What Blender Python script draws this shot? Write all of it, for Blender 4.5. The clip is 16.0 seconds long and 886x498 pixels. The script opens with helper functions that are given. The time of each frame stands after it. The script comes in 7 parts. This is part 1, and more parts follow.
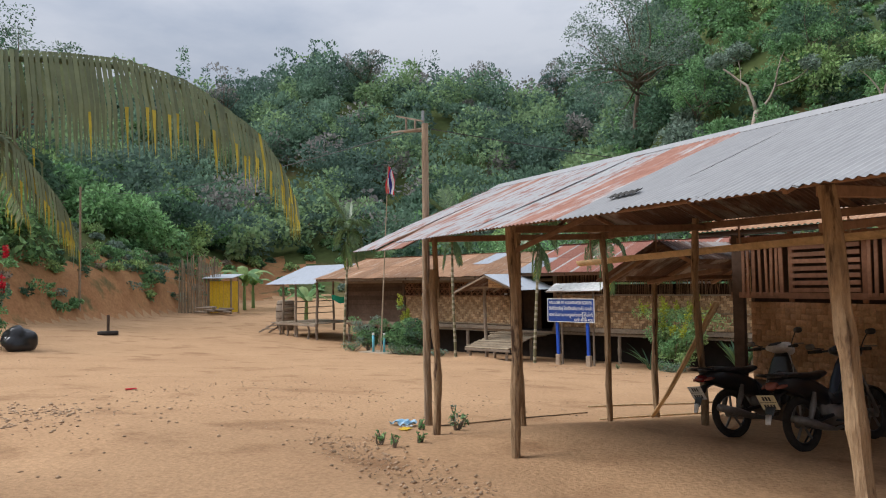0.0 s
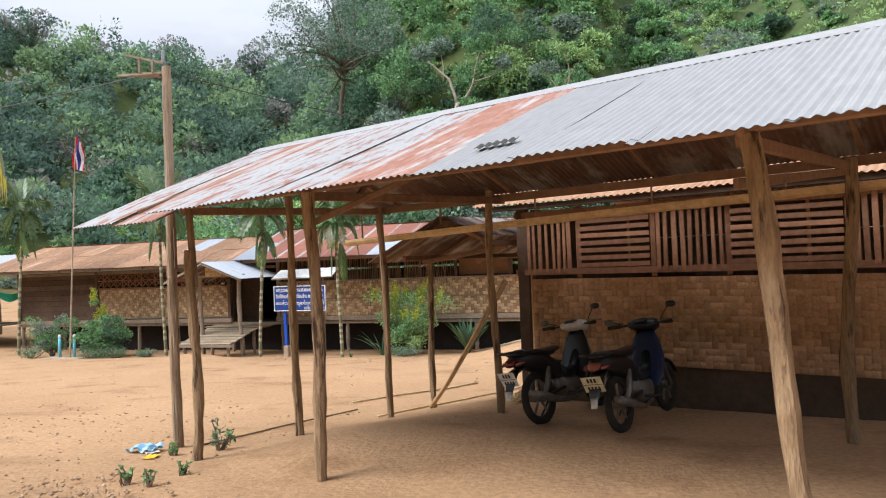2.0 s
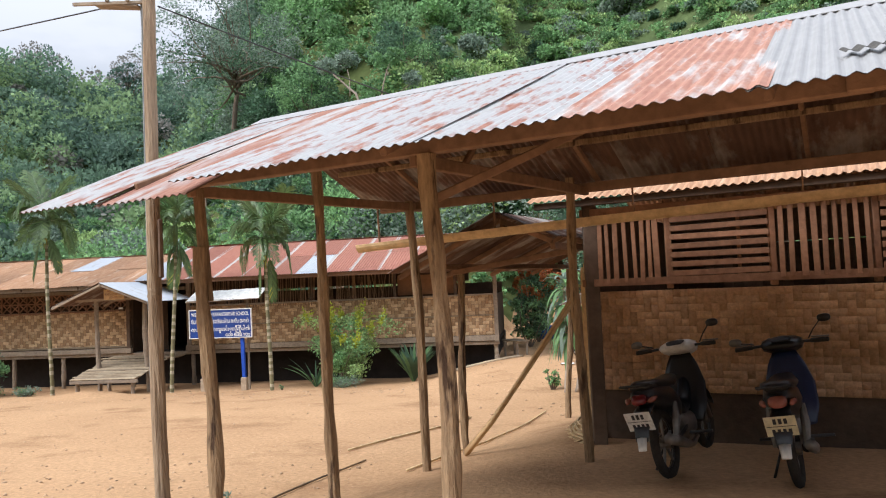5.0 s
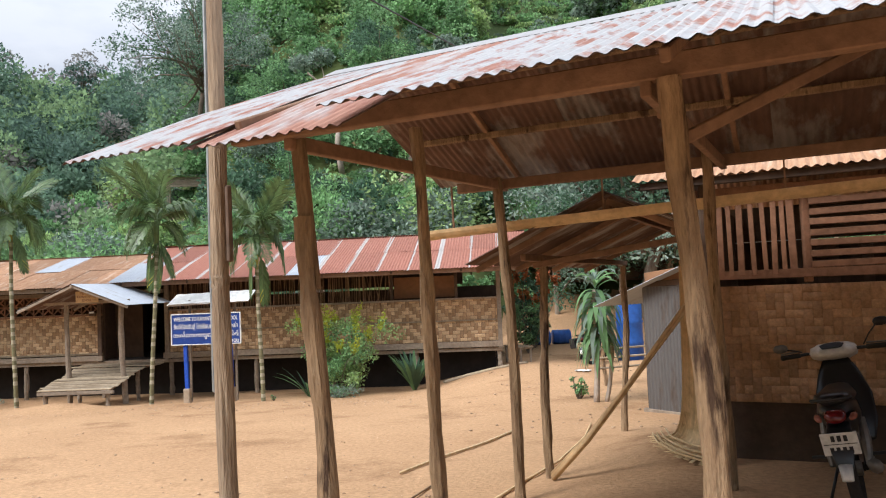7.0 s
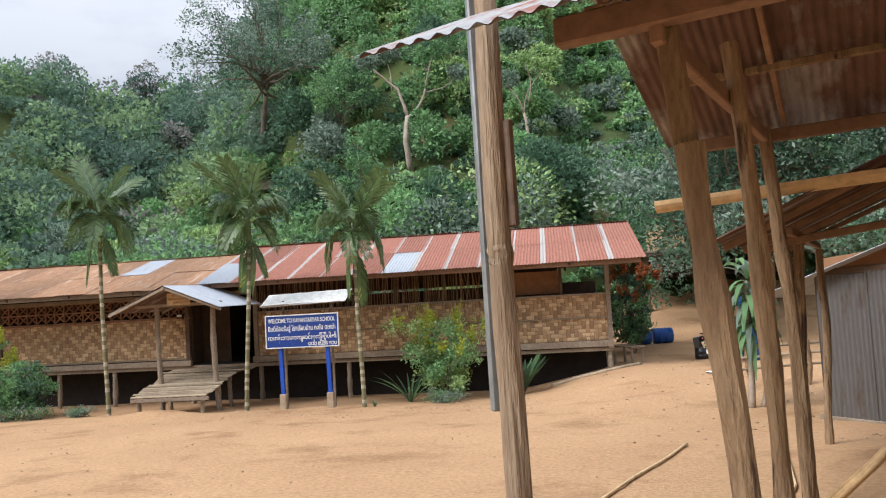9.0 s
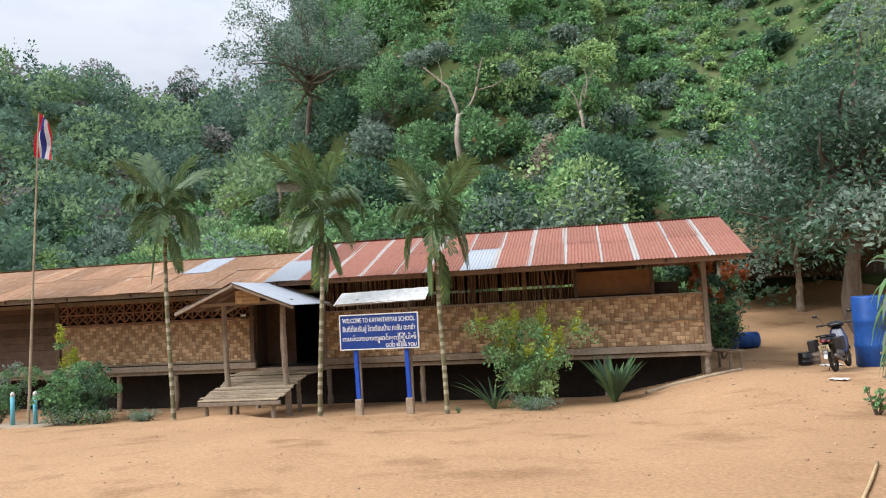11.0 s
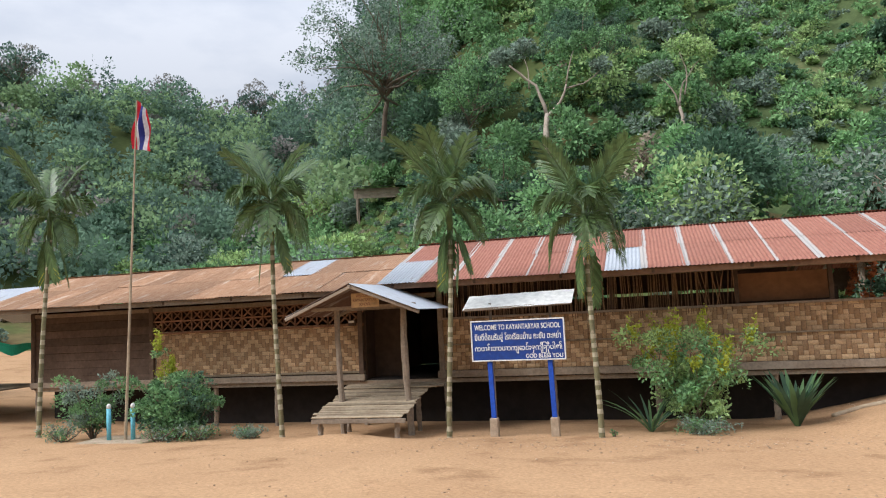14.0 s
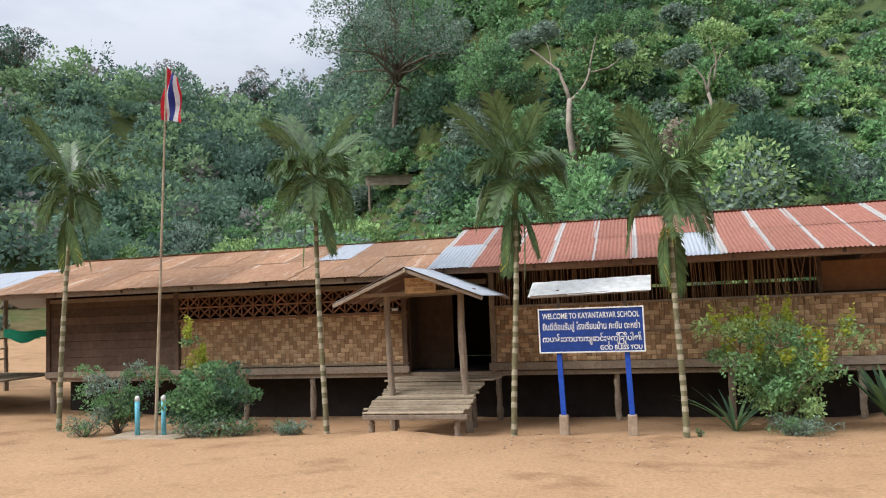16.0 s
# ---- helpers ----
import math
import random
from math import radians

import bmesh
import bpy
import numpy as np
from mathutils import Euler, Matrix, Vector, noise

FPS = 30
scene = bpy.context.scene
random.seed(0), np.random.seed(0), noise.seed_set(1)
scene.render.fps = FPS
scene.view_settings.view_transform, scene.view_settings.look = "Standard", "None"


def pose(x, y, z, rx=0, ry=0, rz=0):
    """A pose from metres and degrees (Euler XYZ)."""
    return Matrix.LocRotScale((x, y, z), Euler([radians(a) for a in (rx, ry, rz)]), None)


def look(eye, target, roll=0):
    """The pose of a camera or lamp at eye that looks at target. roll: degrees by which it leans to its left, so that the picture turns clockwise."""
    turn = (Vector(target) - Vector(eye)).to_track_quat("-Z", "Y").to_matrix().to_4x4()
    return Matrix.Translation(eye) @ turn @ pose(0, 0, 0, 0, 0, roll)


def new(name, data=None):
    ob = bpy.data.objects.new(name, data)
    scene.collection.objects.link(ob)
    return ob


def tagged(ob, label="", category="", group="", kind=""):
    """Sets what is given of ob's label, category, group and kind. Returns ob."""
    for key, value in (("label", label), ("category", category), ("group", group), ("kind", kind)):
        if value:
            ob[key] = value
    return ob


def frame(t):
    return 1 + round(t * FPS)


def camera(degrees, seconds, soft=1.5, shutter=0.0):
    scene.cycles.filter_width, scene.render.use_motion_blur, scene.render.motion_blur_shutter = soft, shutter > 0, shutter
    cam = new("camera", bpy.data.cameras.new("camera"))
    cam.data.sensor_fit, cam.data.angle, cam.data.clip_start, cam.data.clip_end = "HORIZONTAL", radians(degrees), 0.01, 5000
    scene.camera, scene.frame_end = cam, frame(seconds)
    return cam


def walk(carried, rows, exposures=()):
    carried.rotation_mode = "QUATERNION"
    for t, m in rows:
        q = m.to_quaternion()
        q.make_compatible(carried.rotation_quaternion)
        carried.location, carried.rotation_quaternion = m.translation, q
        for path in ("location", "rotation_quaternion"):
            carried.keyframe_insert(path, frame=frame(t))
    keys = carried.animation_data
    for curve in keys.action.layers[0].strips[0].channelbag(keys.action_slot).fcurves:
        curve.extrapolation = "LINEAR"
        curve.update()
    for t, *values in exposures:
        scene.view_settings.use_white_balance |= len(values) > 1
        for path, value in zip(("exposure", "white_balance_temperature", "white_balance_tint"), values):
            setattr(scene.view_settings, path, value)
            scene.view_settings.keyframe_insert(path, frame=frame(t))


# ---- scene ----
cam = camera(62.3, 16.0, soft=1.1)
PATH = [
    (0, (11.583, -20.255, 2.657), (10.343, -18.689, 2.745), -0.8),
    (0.5, (11.249, -20.094, 2.61), (10.309, -18.331, 2.695), -0.5),
    (1, (10.844, -19.92, 2.609), (10.12, -18.057, 2.669), -1.1),
    (1.5, (10.477, -19.75, 2.594), (9.855, -17.849, 2.627), -2.0),
    (2, (10.111, -19.465, 2.599), (9.594, -17.533, 2.634), -2.2),
    (2.5, (9.738, -19.27, 2.581), (9.318, -17.315, 2.623), -2.1),
    (3, (9.401, -19.005, 2.56), (9.037, -17.039, 2.615), -1.8),
    (3.5, (9.047, -18.731, 2.55), (8.75, -16.754, 2.616), -1.8),
    (4, (8.696, -18.501, 2.548), (8.433, -16.52, 2.626), -2.0),
    (6.5, (7.116, -17.124, 2.441), (7.023, -15.128, 2.537), -2.6),
    (7, (6.821, -16.884, 2.438), (6.74, -14.888, 2.542), -2.4),
    (7.5, (6.498, -16.564, 2.441), (6.407, -14.57, 2.557), -2.6),
    (8, (6.149, -16.32, 2.423), (6.053, -14.326, 2.54), -3.0),
    (8.5, (5.829, -16.054, 2.396), (5.664, -14.065, 2.517), -3.2),
    (9, (5.49, -15.743, 2.39), (5.272, -13.759, 2.505), -3.3),
    (9.5, (5.145, -15.498, 2.364), (4.916, -13.514, 2.472), -3.5),
    (10, (4.81, -15.27, 2.335), (4.53, -13.292, 2.449), -3.5),
    (12.5, (3.339, -13.843, 2.259), (3.014, -11.877, 2.431), -2.6),
    (13, (2.998, -13.556, 2.25), (2.617, -11.601, 2.429), -2.8),
    (13.5, (2.664, -13.318, 2.238), (2.254, -11.368, 2.413), -2.9),
    (14, (2.318, -13.079, 2.22), (1.864, -11.14, 2.397), -2.8),
    (14.5, (1.947, -12.852, 2.206), (1.44, -10.926, 2.392), -2.9),
    (15, (1.589, -12.645, 2.194), (1.071, -10.721, 2.368), -2.9),
    (15.5, (1.238, -12.407, 2.189), (0.754, -10.474, 2.356), -2.4),
    (16, (0.912, -12.204, 2.184), (0.468, -10.26, 2.339), -2.3),
]
walk(cam, [(t, look(eye, target, roll)) for t, eye, target, roll in PATH],
     [(t, e, 6100, 11) for t, e in ((0, 0.46), (0.5, 0.38), (1.0, 0.64), (1.5, 1.0), (4, 1.0), (8, 0.95), (9.5, 0.83), (12.5, 0.90), (14, 0.76), (16, 0.74))])

# ---- light ----
SUN_EL, SUN_AZ = radians(46), radians(236)      # elevation, compass turn from +y clockwise
world = bpy.data.worlds.new("sky")
scene.world = world
world.use_nodes = True
wn, wl = world.node_tree.nodes, world.node_tree.links
wn.clear()
sky = wn.new("ShaderNodeTexSky")
sky.sky_type, sky.sun_disc, sky.sun_elevation, sky.sun_rotation = "NISHITA", False, SUN_EL, SUN_AZ
sky.dust_density = 3.0
tc, mp = wn.new("ShaderNodeTexCoord"), wn.new("ShaderNodeMapping")
mp.inputs["Scale"].default_value = (1.0, 1.0, 2.6)
cloud = wn.new("ShaderNodeTexNoise")
cloud.inputs["Scale"].default_value, cloud.inputs["Detail"].default_value, cloud.inputs["Roughness"].default_value = 2.6, 7.0, 0.55
ramp = wn.new("ShaderNodeValToRGB")
ramp.color_ramp.elements[0].position, ramp.color_ramp.elements[0].color = 0.34, (0.60, 0.66, 0.76, 1)
ramp.color_ramp.elements[1].position, ramp.color_ramp.elements[1].color = 0.62, (0.98, 0.99, 1.02, 1)
b1, b2, mix, wout = wn.new("ShaderNodeBackground"), wn.new("ShaderNodeBackground"), wn.new("ShaderNodeMixShader"), wn.new("ShaderNodeOutputWorld")
b1.inputs["Strength"].default_value, b2.inputs["Strength"].default_value = 0.10, 1.08
mix.inputs[0].default_value = 0.88
wl.new(tc.outputs["Generated"], mp.inputs["Vector"]); wl.new(mp.outputs[0], cloud.inputs["Vector"]); wl.new(cloud.outputs["Fac"], ramp.inputs[0])
# an overcast sky, three times as bright overhead as at the horizon
sxyz, up, grade = wn.new("ShaderNodeSeparateXYZ"), wn.new("ShaderNodeMapRange"), wn.new("ShaderNodeVectorMath")
grade.operation = "SCALE"
for i, v in enumerate((0.1, 1.0, 0.265, 1.08)):
    up.inputs[i + 1].default_value = v
wl.new(tc.outputs["Generated"], sxyz.inputs[0]); wl.new(sxyz.outputs[2], up.inputs[0])
wl.new(ramp.outputs[0], grade.inputs[0]); wl.new(up.outputs[0], grade.inputs["Scale"])
wl.new(sky.outputs[0], b1.inputs["Color"]); wl.new(grade.outputs[0], b2.inputs["Color"])
wl.new(b1.outputs[0], mix.inputs[1]); wl.new(b2.outputs[0], mix.inputs[2]); wl.new(mix.outputs[0], wout.inputs[0])
sun = new("sun", bpy.data.lights.new("sun", "SUN"))
sun.data.energy, sun.data.angle, sun.data.color = 2.15, radians(30), (1.0, 0.965, 0.915)
sun.matrix_world = look((0, 0, 0), (-math.sin(SUN_AZ) * math.cos(SUN_EL), -math.cos(SUN_AZ) * math.cos(SUN_EL), -math.sin(SUN_EL)))

# ---- materials ----
def material(name, c1, c2, scale=3.0, rough=0.85, metal=0.0, stretch=(1, 1, 1), bump=0.3, detail=8.0, spots=None, spot_scale=2.0,
             spot_at=(0.55, 0.68), island=0.0, rand=0.0, translucent=0.0, fine=6.0, spec=0.3, sub=None):
    """Two colours mixed by noise, fine relief, optional second-scale stains and variation per piece."""
    m = bpy.data.materials.new(name)
    m.use_nodes = True
    n, l = m.node_tree.nodes, m.node_tree.links
    p = n["Principled BSDF"]
    p.inputs["Roughness"].default_value, p.inputs["Metallic"].default_value, p.inputs["Specular IOR Level"].default_value = rough, metal, spec
    co, ma = n.new("ShaderNodeTexCoord"), n.new("ShaderNodeMapping")
    ma.inputs["Scale"].default_value = stretch
    l.new(co.outputs["Object"], ma.inputs["Vector"])
    def noise_of(s, d=detail, r=0.6):
        t = n.new("ShaderNodeTexNoise")
        t.inputs["Scale"].default_value, t.inputs["Detail"].default_value, t.inputs["Roughness"].default_value = s, d, r
        l.new(ma.outputs[0], t.inputs["Vector"])
        return t
    def mixed(fac, a, b, mode="MIX"):
        x = n.new("ShaderNodeMix")
        x.data_type, x.blend_type = "RGBA", mode
        for sock, v in ((x.inputs[0], fac), (x.inputs[6], a), (x.inputs[7], b)):
            if isinstance(v, (int, float)):
                sock.default_value = v
            elif isinstance(v, tuple):
                sock.default_value = (*v, 1)
            else:
                l.new(v, sock)
        return x.outputs[2]
    def curve(fac, lo, hi, a=0.0, b=1.0):
        r = n.new("ShaderNodeMapRange")
        r.inputs[1].default_value, r.inputs[2].default_value, r.inputs[3].default_value, r.inputs[4].default_value = lo, hi, a, b
        l.new(fac, r.inputs[0])
        return r.outputs[0]
    big, small = noise_of(scale), noise_of(scale * fine, 4.0)
    col = mixed(curve(big.outputs["Fac"], 0.32, 0.68), c1, c2)
    if spots:
        s = noise_of(spot_scale, 6.0)
        col = mixed(curve(s.outputs["Fac"], *spot_at), col, spots)
    col = mixed(1.0, col, mixed(curve(small.outputs["Fac"], 0.3, 0.7), (0.78, 0.78, 0.78), (1.15, 1.15, 1.15)), "MULTIPLY")
    if island or rand:
        src = n.new("ShaderNodeNewGeometry").outputs["Random Per Island"] if island else n.new("ShaderNodeObjectInfo").outputs["Random"]
        k = island or rand
        cr = n.new("ShaderNodeCombineColor")
        for i in range(3):
            l.new(curve(src, 0, 1, 1 - k, 1 + k), cr.inputs[i])
        col = mixed(1.0, col, cr.outputs[0], "MULTIPLY")
    l.new(col, p.inputs["Base Color"])
    if bump:
        bn = n.new("ShaderNodeBump")
        bn.inputs["Strength"].default_value, bn.inputs["Distance"].default_value = bump, 0.02
        l.new(small.outputs["Fac"], bn.inputs["Height"])
        l.new(bn.outputs[0], p.inputs["Normal"])
    if translucent:
        tr, ad = n.new("ShaderNodeBsdfTranslucent"), n.new("ShaderNodeMixShader")
        ad.inputs[0].default_value = translucent
        l.new(col, tr.inputs["Color"]); l.new(p.outputs[0], ad.inputs[1]); l.new(tr.outputs[0], ad.inputs[2])
        l.new(ad.outputs[0], n["Material Output"].inputs["Surface"])
    return m


def tin_material(name, clean, rust1, rust2, amount, edge=0.0, along=2.2, down=0.45, seed=0.0, rand=0.1, metal=0.25, drift=None, rough=0.55):
    """Corrugated sheet: rust streaks that run down the slope (object y), bare strips along one edge, lighter and darker sheets."""
    m = bpy.data.materials.new(name)
    m.use_nodes = True
    n, l = m.node_tree.nodes, m.node_tree.links
    p = n["Principled BSDF"]
    co, ma = n.new("ShaderNodeTexCoord"), n.new("ShaderNodeMapping")
    ma.inputs["Location"].default_value, ma.inputs["Scale"].default_value = (seed, seed, 0), (along, down, 1)
    info = n.new("ShaderNodeObjectInfo")
    shift = n.new("ShaderNodeVectorMath")
    shift.operation = "ADD"
    comb = n.new("ShaderNodeCombineXYZ")
    mul = n.new("ShaderNodeMath"); mul.operation = "MULTIPLY"; mul.inputs[1].default_value = 37.0
    l.new(info.outputs["Random"], mul.inputs[0]); l.new(mul.outputs[0], comb.inputs[0])
    l.new(co.outputs["Object"], ma.inputs["Vector"])
    l.new(ma.outputs[0], shift.inputs[0]); l.new(comb.outputs[0], shift.inputs[1])
    def tex(s, d):
        t = n.new("ShaderNodeTexNoise")
        t.inputs["Scale"].default_value, t.inputs["Detail"].default_value, t.inputs["Roughness"].default_value = s, d, 0.62
        l.new(shift.outputs[0], t.inputs["Vector"])
        return t.outputs["Fac"]
    def curve(v, lo, hi, a=0.0, b=1.0):
        r = n.new("ShaderNodeMapRange")
        for i, k in enumerate((lo, hi, a, b)):
            r.inputs[i + 1].default_value = k
        l.new(v, r.inputs[0])
        return r.outputs[0]
    def mixed(f, a, b, mode="MIX"):
        x = n.new("ShaderNodeMix"); x.data_type, x.blend_type = "RGBA", mode
        for s, v in ((x.inputs[0], f), (x.inputs[6], a), (x.inputs[7], b)):
            if isinstance(v, (int, float)): s.default_value = v
            elif isinstance(v, tuple): s.default_value = (*v, 1)
            else: l.new(v, s)
        return x.outputs[2]
    streak, fine = tex(1.6, 7.0), tex(9.0, 4.0)
    rust = mixed(curve(fine, 0.35, 0.65), rust1, rust2)
    fac = streak
    if drift:                                   # more rust towards one end of the roof (object x)
        sep = n.new("ShaderNodeSeparateXYZ"); l.new(co.outputs["Object"], sep.inputs[0])
        ad = n.new("ShaderNodeMath"); ad.operation = "ADD"
        l.new(streak, ad.inputs[0]); l.new(curve(sep.outputs[0], drift[0], drift[1], drift[2], drift[3]), ad.inputs[1])
        fac = ad.outputs[0]
    mask = curve(fac, 1 - amount - 0.05, 1 - amount + 0.06)
    col = mixed(mask, mixed(curve(fine, 0.3, 0.7), clean, tuple(0.82 * c for c in clean)), rust)
    if edge:
        sx = n.new("ShaderNodeSeparateXYZ"); l.new(co.outputs["Object"], sx.inputs[0])
        ad2 = n.new("ShaderNodeMath"); ad2.operation = "MULTIPLY_ADD"; ad2.inputs[1].default_value = 0.09; 
        l.new(fine, ad2.inputs[0]); l.new(sx.outputs[0], ad2.inputs[2])
        col = mixed(curve(ad2.outputs[0], edge + 0.03, edge + 0.055), (0.41, 0.38, 0.355), col)
    cr = n.new("ShaderNodeCombineColor")
    for i in range(3):
        l.new(curve(info.outputs["Random"], 0, 1, 1 - rand, 1 + rand), cr.inputs[i])
    col = mixed(1.0, col, cr.outputs[0], "MULTIPLY")
    l.new(col, p.inputs["Base Color"])
    p.inputs["Metallic"].default_value = metal
    l.new(curve(mask, 0, 1, rough, 0.9), p.inputs["Roughness"])
    b = n.new("ShaderNodeBump"); b.inputs["Strength"].default_value, b.inputs["Distance"].default_value = 0.25, 0.01
    l.new(fine, b.inputs["Height"]); l.new(b.outputs[0], p.inputs["Normal"])
    return m


EARTH = material("packed_earth", (0.475, 0.297, 0.163), (0.405, 0.245, 0.132), 0.35, 0.95, bump=0.8, fine=60, spots=(0.31, 0.18, 0.095), spot_scale=0.9, spot_at=(0.53, 0.68), spec=0.1)
BANK = material("raw_earth_bank", (0.42, 0.22, 0.10), (0.33, 0.16, 0.075), 0.8, 0.95, bump=0.9, fine=9, spots=(0.16, 0.13, 0.06), spot_scale=0.6, spec=0.1)
LITTER = material("forest_floor", (0.055, 0.075, 0.025), (0.10, 0.12, 0.04), 0.25, 0.95, bump=0.8, spots=(0.14, 0.11, 0.05), spot_scale=0.12, spec=0.1)
GRASSY = material("grassy_slope", (0.105, 0.145, 0.058), (0.06, 0.085, 0.035), 0.8, 0.95, bump=0.8, spots=(0.19, 0.19, 0.09), spot_scale=0.2, spec=0.1)
STONE = material("pebble", (0.46, 0.32, 0.20), (0.36, 0.24, 0.15), 4, 0.9, island=0.3)
LOG = material("weathered_log", (0.40, 0.28, 0.165), (0.20, 0.125, 0.07), 2.6, 0.9, stretch=(5, 5, 0.9), bump=1.0, spots=(0.075, 0.045, 0.028), spot_scale=2.4, spot_at=(0.57, 0.66), rand=0.2)
POLE = material("grey_old_trunk", (0.42, 0.32, 0.22), (0.27, 0.19, 0.125), 2.4, 0.92, stretch=(6, 6, 0.6), bump=1.0, spots=(0.09, 0.06, 0.04), spot_scale=2.0, spot_at=(0.58, 0.66))
SAWN = material("sawn_brown_timber", (0.29, 0.175, 0.11), (0.21, 0.122, 0.075), 1.6, 0.8, stretch=(1, 1, 1), bump=0.5, fine=9, rand=0.2)
GREYWOOD = material("grey_weathered_wood", (0.33, 0.27, 0.205), (0.22, 0.17, 0.125), 2.0, 0.9, bump=0.6, fine=9, rand=0.18)
DARKWOOD = material("dark_boards", (0.135, 0.092, 0.066), (0.085, 0.056, 0.04), 1.8, 0.9, bump=0.6, rand=0.25)
SLAT = material("red_brown_slat", (0.33, 0.175, 0.105), (0.24, 0.125, 0.075), 3.0, 0.8, bump=0.4, rand=0.22)
BAMBOO = material("dry_bamboo", (0.52, 0.36, 0.19), (0.40, 0.26, 0.13), 2.5, 0.6, bump=0.3, rand=0.2, spots=(0.24, 0.16, 0.085), spot_scale=3.0, spot_at=(0.6, 0.72))
BAMBOO_PALE = material("pale_split_bamboo", (0.66, 0.49, 0.28), (0.54, 0.385, 0.205), 2.5, 0.6, bump=0.4, rand=0.14, spots=(0.34, 0.235, 0.13), spot_scale=3.0, spot_at=(0.62, 0.74))
BAMBOO_OLD = material("grey_bamboo", (0.36, 0.29, 0.2), (0.25, 0.19, 0.125), 2.5, 0.75, bump=0.4, rand=0.25)
STICK = material("brown_stick", (0.30, 0.18, 0.10), (0.19, 0.11, 0.065), 3.0, 0.8, bump=0.4, rand=0.3)
WEAVE_A = material("bamboo_weave_light", (0.60, 0.425, 0.25), (0.51, 0.35, 0.20), 1.4, 0.65, bump=0.35, island=0.16, spots=(0.30, 0.19, 0.10), spot_scale=0.8, fine=20)
WEAVE_B = material("bamboo_weave_dark", (0.41, 0.265, 0.147), (0.34, 0.212, 0.115), 1.4, 0.7, bump=0.35, island=0.18, fine=20)
SHEETWEAVE_A = material("old_weave_light", (0.60, 0.375, 0.22), (0.46, 0.27, 0.15), 2.2, 0.75, bump=0.35, island=0.14, fine=18)
SHEETWEAVE_B = material("old_weave_dark", (0.53, 0.32, 0.18), (0.41, 0.235, 0.128), 2.2, 0.75, bump=0.35, island=0.14, fine=18)
PLY = material("brown_plywood", (0.30, 0.155, 0.075), (0.24, 0.12, 0.06), 0.8, 0.8, bump=0.2)
BLACK = material("black_gap", (0.012, 0.010, 0.009), (0.02, 0.016, 0.013), 1, 0.9, bump=0)
# near-black boards: the shade under the school is put into their colour
SHADE_BLACK = material("shade_black_board", (0.035, 0.028, 0.024), (0.022, 0.018, 0.016), 1, 0.95, bump=0.2)
# dark brown boards: the dimness indoors is put into their colour
INSIDE = material("interior_shade_board", (0.10, 0.065, 0.045), (0.07, 0.045, 0.03), 1, 0.9, bump=0.2)
THATCH = material("old_thatch", (0.15, 0.115, 0.08), (0.085, 0.065, 0.045), 3, 0.95, bump=0.9)
BLUE = material("blue_paint", (0.013, 0.052, 0.25), (0.011, 0.042, 0.21), 2.5, 0.4, bump=0.1, spec=0.4)
BLUEPOST = material("bright_blue_post_paint", (0.02, 0.085, 0.48), (0.018, 0.07, 0.40), 3, 0.5, bump=0.2)
WHITE = material("white_paint", (0.78, 0.78, 0.76), (0.68, 0.68, 0.66), 2.0, 0.55, bump=0.1)
CREAM = material("pale_sheet", (0.76, 0.75, 0.71), (0.70, 0.69, 0.64), 1.2, 0.55, bump=0.1, spots=(0.52, 0.52, 0.34), spot_scale=1.3, spot_at=(0.66, 0.82))
CONC = material("concrete", (0.42, 0.33, 0.24), (0.33, 0.25, 0.17), 4, 0.95, bump=0.6, spots=(0.22, 0.2, 0.1), spot_scale=5)
AQUA = material("aqua_paint", (0.16, 0.50, 0.62), (0.13, 0.43, 0.55), 4, 0.6, bump=0.2)
PLASTICBLUE = material("blue_plastic", (0.022, 0.09, 0.32), (0.018, 0.07, 0.27), 1.5, 0.45, bump=0.1)
GREY_STEEL = material("galvanised_tube", (0.34, 0.36, 0.37), (0.26, 0.28, 0.29), 2, 0.5, metal=0.5, bump=0.2)
YELLOW = material("yellow_paint", (0.78, 0.52, 0.03), (0.66, 0.42, 0.03), 2, 0.6, bump=0.2)
RED = material("red_cloth", (0.62, 0.03, 0.05), (0.52, 0.025, 0.04), 2, 0.8, bump=0.1, translucent=0.3)
CLOTHWHITE = material("white_cloth", (0.78, 0.78, 0.8), (0.7, 0.7, 0.72), 2, 0.8, bump=0.1, translucent=0.3)
CLOTHBLUE = material("navy_cloth", (0.03, 0.04, 0.22), (0.025, 0.03, 0.18), 2, 0.8, bump=0.1, translucent=0.3)
GREENNET = material("green_netting", (0.02, 0.33, 0.20), (0.02, 0.26, 0.16), 3, 0.8, bump=0.2, translucent=0.3)
BARK = material("tree_bark", (0.24, 0.19, 0.145), (0.14, 0.105, 0.08), 3, 0.95, stretch=(3, 3, 0.8), bump=0.8)
PALEBARK = material("pale_bark", (0.45, 0.38, 0.31), (0.30, 0.245, 0.195), 1.5, 0.95, bump=0.6)
ARECA = material("palm_trunk", (0.21, 0.195, 0.105), (0.14, 0.13, 0.07), 3, 0.85, bump=0.4, spots=(0.34, 0.29, 0.20), spot_scale=4, spot_at=(0.6, 0.7))
ARECARING = material("palm_trunk_ring", (0.44, 0.40, 0.29), (0.33, 0.30, 0.21), 3, 0.85, bump=0.3)
